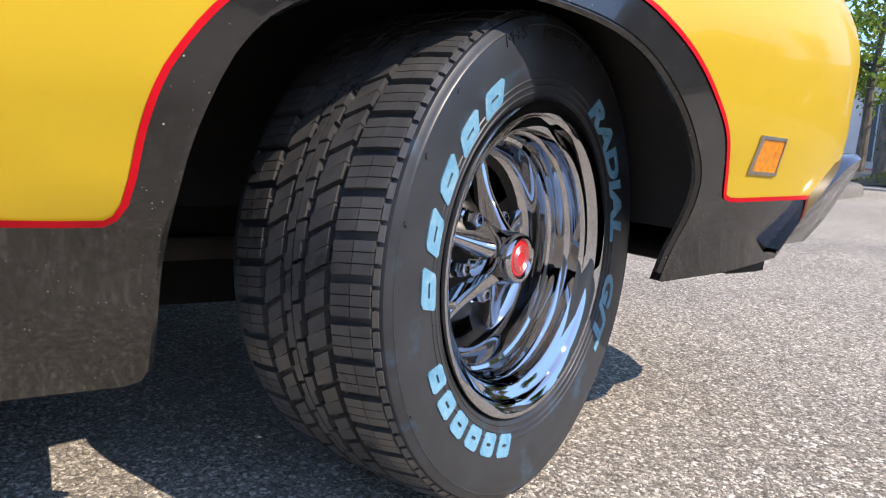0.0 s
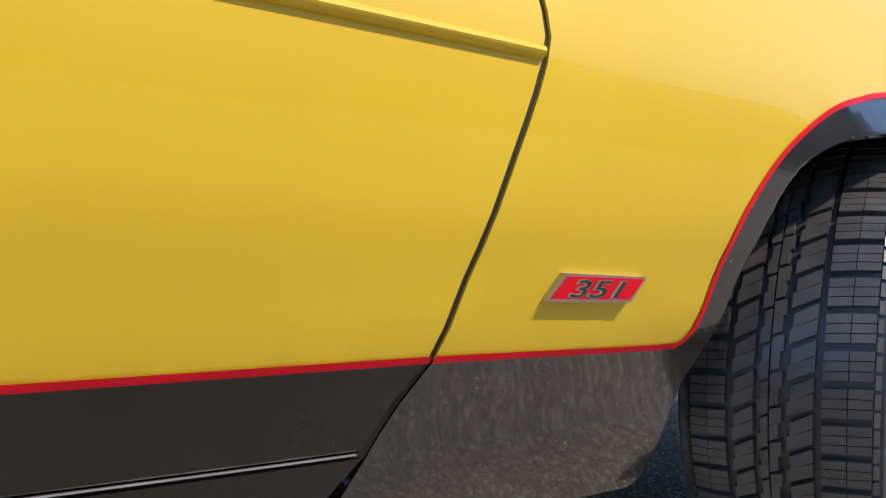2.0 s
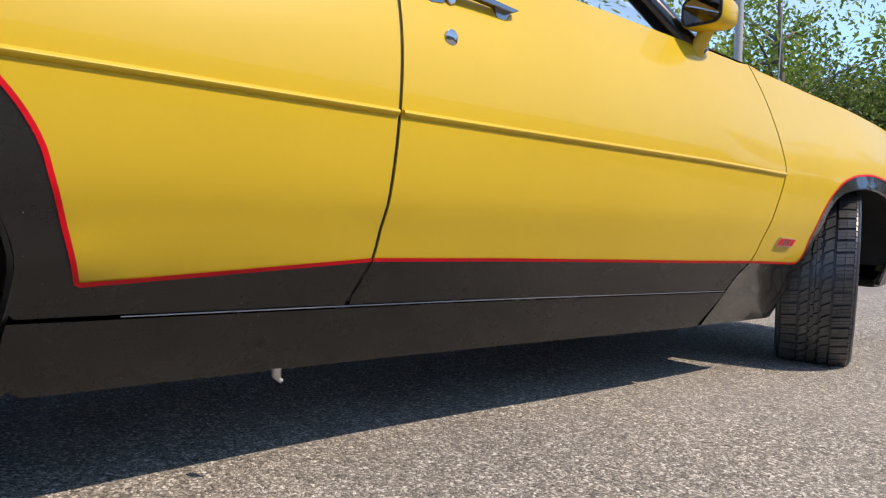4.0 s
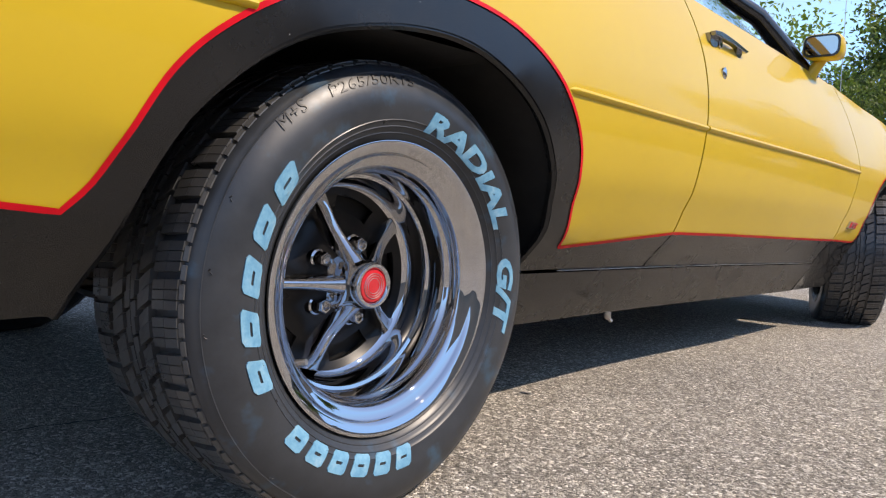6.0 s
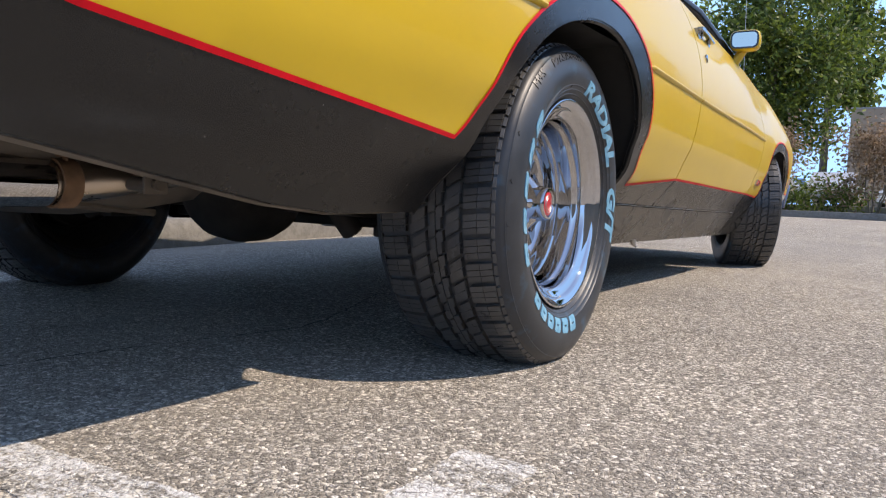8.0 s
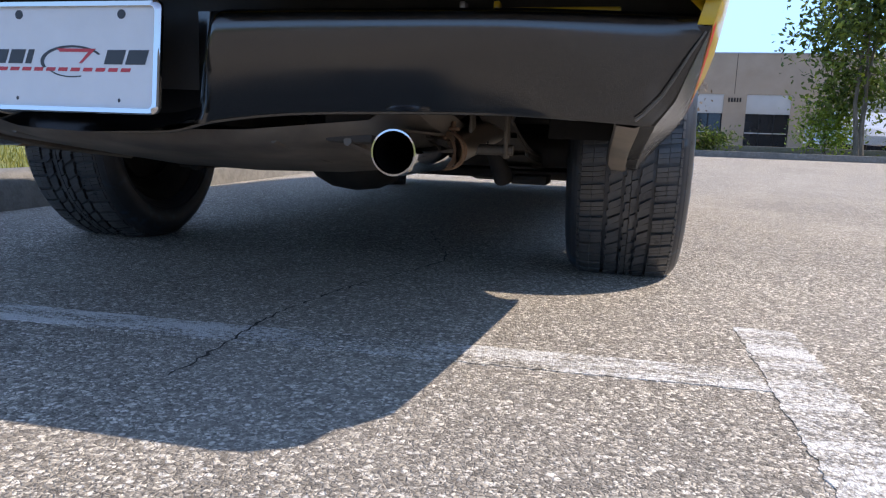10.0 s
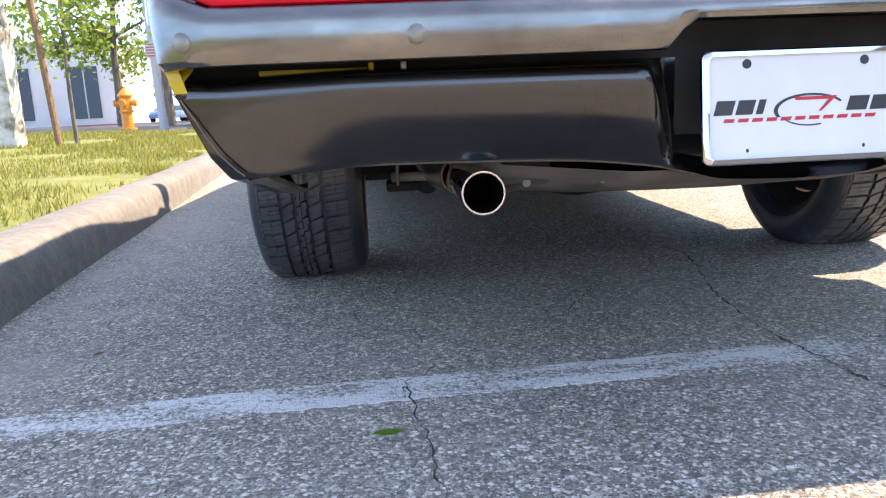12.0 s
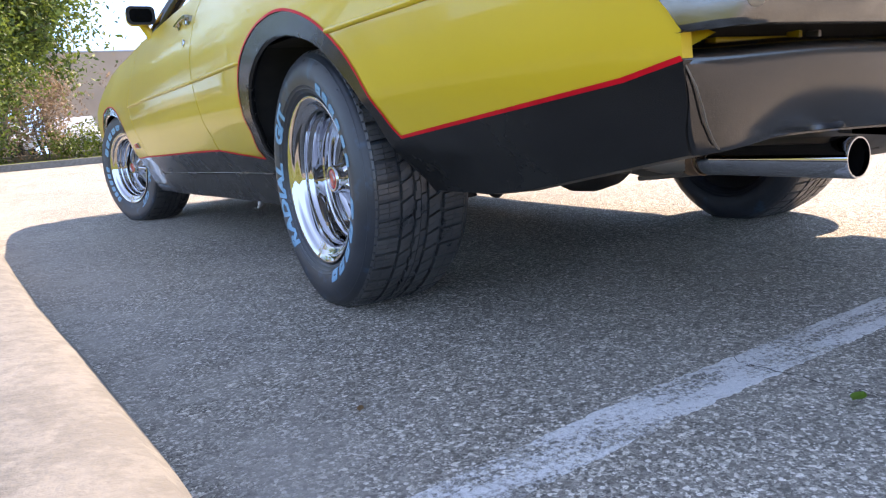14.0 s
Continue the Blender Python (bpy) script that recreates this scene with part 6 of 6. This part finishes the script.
tree("evergreen_tree", "dense green multi-stemmed tree beside the driveway", (-3.05, 16.2, rise(16) + 0.12), 3.4, 1.42, 0.6, 42000, LEAF, 0.047, 1, stems=4, airy=0.42, trunk_r=0.085)
tree("evergreen_tree", "tall dense green tree behind the far kerb", (-2.3, 27.0, 0.3), 8.5, 2.5, 0.9, 30000, LEAF, 0.095, 2, stems=3, airy=0.42, trunk_r=0.12)
tree("street_tree", "tall leafy green tree by the building's corner", (-0.9, 55.0, 0.3), 17.0, 2.3, 6.2, 12000, LEAF, 0.24, 3, airy=0.4, trunk_r=0.25)
tree("street_tree", "leafy green tree in the far planter", (6.7, 18.0, rise(18) + 0.15), 5.4, 1.45, 1.25, 9500, LEAF, 0.085, 4, stems=3, airy=0.42, trunk_r=0.06)
tree("sycamore", "pale-barked sycamore with sparse young leaves on the lawn", (-4.75, 6.3, rise(6) + 0.22), 6.5, 2.6, 2.1, 4200, LEAF_LIGHT, 0.052, 5, bark=PALE_BARK, airy=0.2, trunk_r=0.19)
tree("sapling", "young staked tree with light green leaves", (-4.2, 6.9, rise(6) + 0.2), 3.0, 0.8, 1.0, 420, LEAF_LIGHT, 0.055, 6, airy=0.45, trunk_r=0.022)
tree("street_tree", "airy street tree with fresh leaves", (-7.0, 21.0, 0.4), 9.5, 4.2, 2.4, 6500, LEAF_LIGHT, 0.09, 7, airy=0.22, trunk_r=0.16)
tree("street_tree", "airy street tree with fresh leaves", (-10.5, 27.0, 0.4), 9.0, 3.8, 2.6, 4200, LEAF_LIGHT, 0.13, 8, airy=0.22, trunk_r=0.15)
tree("street_tree", "airy street tree with fresh leaves", (-5.0, 34.0, 0.4), 9.0, 3.4, 2.6, 5200, LEAF_LIGHT, 0.15, 18, airy=0.22, trunk_r=0.15)
tree("flowering_shrub", "rusty pale shrub with dry blossom in the planter", (1.75, 18.6, rise(18) + 0.18), 2.05, 0.85, 0.35, 3600, LEAF_RUST, 0.05, 9, stems=5, airy=0.45, category="shrub", trunk_r=0.02)
tree("flowering_shrub", "rusty pale shrub with dry blossom in the planter", (-0.75, 20.2, rise(20) + 0.2), 2.1, 0.95, 0.35, 3800, LEAF_RUST, 0.05, 10, stems=5, airy=0.45, category="shrub", trunk_r=0.02)
tree("low_shrub", "low olive-yellow shrub before the storefront", (6.35, 19.6, rise(19) + 0.15), 1.25, 0.75, 0.1, 2600, LEAF_LIGHT, 0.05, 44, stems=4, airy=0.5, category="shrub", trunk_r=0.015)
for k, (x, y, h, w) in enumerate(((-2.2, 20.3, 0.7, 0.7), (-0.2, 19.8, 0.6, 0.8), (0.8, 19.2, 0.6, 0.7), (8.4, 18.6, 1.2, 0.9), (3.2, 19.4, 0.35, 0.6))):
    tree("low_shrub", "low dark green shrub in the planter", (x, y, rise(y) + 0.15), h, w, 0.08, 1500, LEAF, 0.05, 30 + k, stems=4, airy=0.5, category="shrub", trunk_r=0.015)


def slab_box(name, lo, hi, mat, label, category, kind="structure", bevel=0.02):
    return tagged(part(name, box(bmesh.new(), lo, hi, bevel), mat), label, category, kind=kind)


FAR_Z = rise(16.0)
slab_box("far_kerb", (-2.3, 15.6, FAR_Z - 0.2), (160, 15.78, FAR_Z + 0.14), KERB, "low concrete kerb of the far planter", "kerb")
slab_box("planter_bed", (-2.3, 15.79, FAR_Z - 0.2), (160, 21.0, FAR_Z + 0.12), SOIL, "dry planted bed behind the far kerb", "planter")
slab_box("far_kerb", (-2.3, 21.0, FAR_Z - 0.2), (160, 21.2, FAR_Z + 0.3), KERB, "low concrete wall behind the planter", "kerb")
slab_box("driveway_apron", (-14.0, 13.95, rise(14) - 0.1), (-2.3, 15.4, rise(15) + 0.02), PAVING, "pale concrete driveway apron", "pavement")


def build_street():
    bm = bmesh.new()
    ys = np.linspace(15.42, 29.88, 12)
    grid(bm, [[(x, y, rise(y) + h) for x, h in ((-120, 0.014), (-40, 0.014), (-12, 0.014), (-5.62, 0.014), (-5.60, -0.05))] for y in ys])
    tagged(part("road", bm, STREET), "grey asphalt street beyond the driveway", "road", kind="structure")
    bm = bmesh.new()
    rows = []
    for y in np.linspace(15.41, 24.0, 26):
        up = max(0.0, min(1.0, (y - 15.4) / 2.2))
        up = 0.30 * up * up * (3 - 2 * up)
        row = []
        for k in np.linspace(0, 1, 16):
            x = -5.58 + 3.25 * k + 0.45 * (1 - k) * max(0.0, min(1.0, (y - 15.4) / 4))
            edge = min(1.0, k / 0.2)
            row.append((x, y, rise(y) + 0.03 + up * edge + 0.03 * noise.noise((x * 2.2, y * 2.2, 3))))
        rows.append(row)
    grid(bm, rows)
    bmesh.ops.recalc_face_normals(bm, faces=bm.faces)
    tagged(part("mulch_bed", bm, MULCH), "brown mulch mound with dry litter under the trees", "planting bed", kind="structure")
    random.seed(21)
    vs, fs = [], []
    for _ in range(5200):
        k, y = random.random() ** 0.8, random.uniform(15.6, 20.0)
        x = -5.45 + 3.0 * k
        up = max(0.0, min(1.0, (y - 15.4) / 2.2))
        z = rise(y) + 0.02 + 0.30 * up * up * (3 - 2 * up) * min(1.0, k / 0.2)
        if noise.noise((x * 0.9, y * 0.9, 8)) < -0.02:
            continue
        a, w, h = random.uniform(0, 6.28), random.uniform(0.006, 0.012), random.uniform(0.05, 0.12)
        c, d, o = math.cos(a) * w, math.sin(a) * w, len(vs)
        vs += [(x - c, y - d, z), (x + c, y + d, z), (x + random.uniform(-0.04, 0.04), y + random.uniform(-0.04, 0.04), z + h)]
        fs.append((o, o + 1, o + 2))
    me = bpy.data.meshes.new("weeds")
    me.from_pydata(vs, [], fs)
    me.materials.append(GRASS)
    tagged(new("weeds", me), "sparse yellow-green weeds on the mulch mound", "weeds", kind="stuff")


build_street()
slab_box("pavement", (-40.0, 30.0, 0.1), (-9.0, 32.0, 0.42), PAVING, "pale pavement across the street", "pavement")
slab_box("red_kerb", (-13.5, 29.9, 0.1), (-11.0, 30.02, 0.43), SIGN_RED, "red-painted stretch of kerb across the street", "kerb")


def far_building():
    b = thing("warehouse", "low tan stucco commercial building with dark windows", "building")
    y0, x0, x1, h = 42.8, 0.75, 160.0, 5.75
    bays = [(4.15, 6.45), (7.7, 10.1), (13.5, 16.0), (18.0, 20.5)]
    bm = bmesh.new()
    last = x0
    for a, c in bays:
        box(bm, (last, y0, 0.0), (a, y0 + 0.4, 3.48))
        last = c
    box(bm, (last, y0, 0.0), (x1, y0 + 0.4, 3.48))
    box(bm, (x0, y0, 3.48), (x1, y0 + 0.4, h))
    box(bm, (x0, y0 + 0.4, 0.0), (x0 + 0.4, y0 + 20, h))
    box(bm, (x0, y0 + 0.4, h - 0.5), (x1, y0 + 20, h - 0.3))
    part("wall", bm, STUCCO, b, smooth=False)
    part("coping", box(bmesh.new(), (x0 - 0.03, y0 - 0.04, h), (x1, y0 + 0.44, h + 0.09), 0.01), GALV, b, "grey metal coping")
    for x in (7.0, 12.0, 17.2):
        part("panel_joint", box(bmesh.new(), (x - 0.015, y0 - 0.006, 3.5), (x + 0.015, y0 + 0.01, h)), MATT_BLACK, b)
    for a, c in bays:
        part("fascia", box(bmesh.new(), (a, y0 + 0.06, 2.38), (c, y0 + 0.3, 3.478), 0.01), PANEL, b, "pale fascia panel")
        w = part("window", box(bmesh.new(), (a, y0 + 0.22, 0.32), (c, y0 + 0.26, 2.378), 0.0), DARK_GLASS, b, "dark tinted storefront glass")
        for x in np.linspace(a + 0.03, c - 0.03, 4):
            part("window_frame", box(bmesh.new(), (x - 0.03, y0 + 0.16, 0.32), (x + 0.03, y0 + 0.24, 2.37), 0.004), MATT_BLACK, w)
        part("window_frame", box(bmesh.new(), (a, y0 + 0.17, 1.25), (c, y0 + 0.235, 1.31), 0.004), STEEL, w)
    bm = bmesh.new()
    for k in range(5):
        box(bm, (6.68 + 0.155 * k, y0 - 0.03, 3.03), (6.78 + 0.155 * k, y0 - 0.003, 3.27), 0.004)
    part("number_bars", bm, MATT_BLACK, b, "dark bars where the number stands", smooth=False)


far_building()


def white_building():
    b = thing("office_building", "white office building with tall dark openings across the street", "building")
    bm = bmesh.new()
    box(bm, (-42, 44.0, 0), (-16.5, 50, 5.2))
    part("wall", bm, WHITE_WALL, b, smooth=False)
    for x in (-39, -35, -31, -27, -23, -19):
        w = part("window", box(bmesh.new(), (x, 43.93, 0.8), (x + 1.6, 44.02, 3.9), 0.0), DARK_GLASS, b, "tall dark window")
        part("window_frame", box(bmesh.new(), (x + 0.76, 43.9, 0.8), (x + 0.84, 43.96, 3.9), 0.004), GALV, w)
    part("parapet", box(bmesh.new(), (-42.1, 43.9, 5.2), (-16.4, 50.1, 5.4), 0.02), GALV, b)


white_building()


# unseen block, added so paint and chrome mirror less bright sky
def reflection_wall():
    b = thing("side_warehouse", "long plain tan block, added out of view to darken reflections", "building")
    part("wall", box(bmesh.new(), (21.0, -45.0, -0.1), (33.0, 38.0, 7.2)), STUCCO, b, smooth=False)
    part("coping", box(bmesh.new(), (20.95, -45.0, 7.2), (33.0, 38.0, 7.3), 0.01), GALV, b, "grey metal coping")


reflection_wall()


def parked_car(label, paint, x, y, z, turn, length=4.4):
    t = thing("parked_car", label, "car", "parked cars", pose(x, y, z, 0, 0, turn))
    L = length / 2
    prof = [(-L, 0.35), (-L + 0.02, 0.62), (-L + 0.25, 0.86), (-L * 0.55, 0.92), (-L * 0.28, 1.40), (L * 0.30, 1.46), (L * 0.72, 1.38), (L * 0.93, 0.98), (L, 0.82), (L - 0.02, 0.35)]
    bm = bmesh.new()
    rows = []
    for s, k in ((-0.86, 0.93), (-0.83, 1.0), (0.83, 1.0), (0.86, 0.93)):
        rows.append([(u, s * (1 - 0.16 * max(0, (v - 0.9) / 0.5)), v if v < 0.4 else 0.4 + (v - 0.4) * k) for u, v in prof])
    vs = grid(bm, rows)
    for r in (vs[0], vs[-1]):
        bm.faces.new(r)
    bmesh.ops.recalc_face_normals(bm, faces=bm.faces)
    part("body", bm, paint, t)
    for s in (-1, 1):
        bm = bmesh.new()
        slab(bm, [(-L * 0.45, 0.95), (-L * 0.24, 1.31), (L * 0.28, 1.36), (L * 0.66, 1.29), (L * 0.78, 0.98)], 0.02, lambda u, v, d: Vector((u, s * (0.845 * (1 - 0.16 * max(0, (v - 0.9) / 0.5)) + d * 0.6), v)))
        bmesh.ops.recalc_face_normals(bm, faces=bm.faces)
        part("side_window", bm, DARK_GLASS, t)
        for u in (-L * 0.62, L * 0.62):
            bm = bmesh.new()
            lathe(bm, [(-0.1, 0.0), (-0.1, 0.29), (-0.07, 0.315), (0.07, 0.315), (0.1, 0.29), (0.1, 0.2), (0.085, 0.19), (0.085, 0.0)], 20, "Y", m=Matrix.Translation((u, s * 0.78, 0.315)))
            bmesh.ops.recalc_face_normals(bm, faces=bm.faces)
            part("wheel", bm, MATT_BLACK, t)
    for u, mat, nm in ((-L - 0.005, PANEL, "headlight"), (L + 0.005, LENS_RED, "tail_light")):
        for s in (-0.62, 0.62):
            part(nm, box(bmesh.new(), (u - 0.03, s - 0.14, 0.66), (u + 0.03, s + 0.14, 0.80), 0.02), mat, t)
    return t


parked_car("white hatchback parked by the building", CAR_WHITE, 3.3, 36.5, rise(36), 80, 4.1)
parked_car("silver car parked behind the planter", CAR_SILVER, 8.3, 24.5, rise(24), 95)
parked_car("silver car parked behind the planter", CAR_SILVER, 0.6, 30.0, rise(30), 85)
parked_car("blue car parked behind the far hedge", CAR_BLUE, -1.6, 37.0, rise(36), 90)
parked_car("silver car parked along the street", CAR_SILVER, -16.4, 64.0, rise(35), 70)
parked_car("dark blue car parked along the street", CAR_BLUE, -18.4, 62.0, rise(35), 75)
parked_car("white car parked in the lot beyond the trees", CAR_WHITE, -2.9, 33.0, rise(33), 10, 4.2)


def hydrant():
    t = thing("fire_hydrant", "orange fire hydrant standing on the verge", "fire hydrant", m=Matrix.Translation((-5.15, 11.6, rise(11.6) + 0.24)))
    bm = bmesh.new()
    lathe(bm, [(0.0, 0.0), (0.0, 0.15), (0.03, 0.15), (0.035, 0.10), (0.30, 0.095), (0.32, 0.13), (0.35, 0.13), (0.36, 0.10), (0.58, 0.10), (0.60, 0.13), (0.63, 0.13), (0.66, 0.10), (0.72, 0.06), (0.74, 0.03), (0.78, 0.028), (0.78, 0.0)], 20, "Z")
    bmesh.ops.recalc_face_normals(bm, faces=bm.faces)
    part("barrel", bm, HYDRANT, t)
    for d in ((1, 0), (-1, 0), (0, -1)):
        bm = bmesh.new()
        tube(bm, [(d[0] * 0.08, d[1] * 0.08, 0.48), (d[0] * 0.15, d[1] * 0.15, 0.48), (d[0] * 0.155, d[1] * 0.155, 0.48), (d[0] * 0.20, d[1] * 0.20, 0.48)], [0.05, 0.05, 0.065, 0.06], 12)
        part("outlet_cap", bm, HYDRANT, t)


hydrant()


def sign_pole():
    t = thing("sign_pole", "grey street pole with a white and red parking sign", "street sign", m=Matrix.Translation((-5.6, 15.4, rise(15) + 0.1)))
    part("pole", tube(bmesh.new(), [(0, 0, 0), (-0.08, 0, 3), (-0.2, 0, 7.5)], [0.105, 0.095, 0.08], 14), GALV, t)
    s = part("sign_board", box(bmesh.new(), (-0.20, -0.125, 1.66), (0.14, -0.112, 2.02), 0.004), SIGN_WHITE, t, "white sign board")
    bm = bmesh.new()
    for k in range(5):
        box(bm, (-0.175, -0.132, 1.69 + 0.064 * k), (0.115, -0.126, 1.722 + 0.064 * k))
    part("sign_bars", bm, SIGN_RED, s, "red bars of unreadable writing", smooth=False)


sign_pole()
st = thing("tree_stake", "brown wooden stake beside the young tree", "stake", m=Matrix.Translation((-4.15, 6.3, rise(6) + 0.2)))
part("stake", tube(bmesh.new(), [(0, 0, -0.1), (-0.12, 0, 2.1)], 0.035, 8), WOOD, st)


def fallen_leaf(x, y, size, turn, mat, label):
    t = thing("fallen_leaf", label, "leaf", "fallen leaves", pose(x, y, 0.008, 4, 3, turn))
    bm = bmesh.new()
    rows = []
    for u in np.linspace(-1, 1, 9):
        w = 0.42 * (1 - u * u) ** 0.8 + 0.01
        rows.append([(u * size, v * w * size, 0.006 + 0.25 * size * (u * 0.4) ** 2 + 0.12 * size * abs(v)) for v in (-1, -0.5, 0, 0.5, 1)])
    grid(bm, rows)
    bmesh.ops.solidify(bm, geom=bm.faces[:], thickness=0.0006)
    part("blade", bm, mat, t)


fallen_leaf(-0.596, -1.166, 0.021, 10, GREEN_LEAF, "small fresh green leaf lying on the asphalt")
fallen_leaf(-1.15, -0.72, 0.013, 60, BROWN_LEAF, "small dry brown leaf lying on the asphalt")
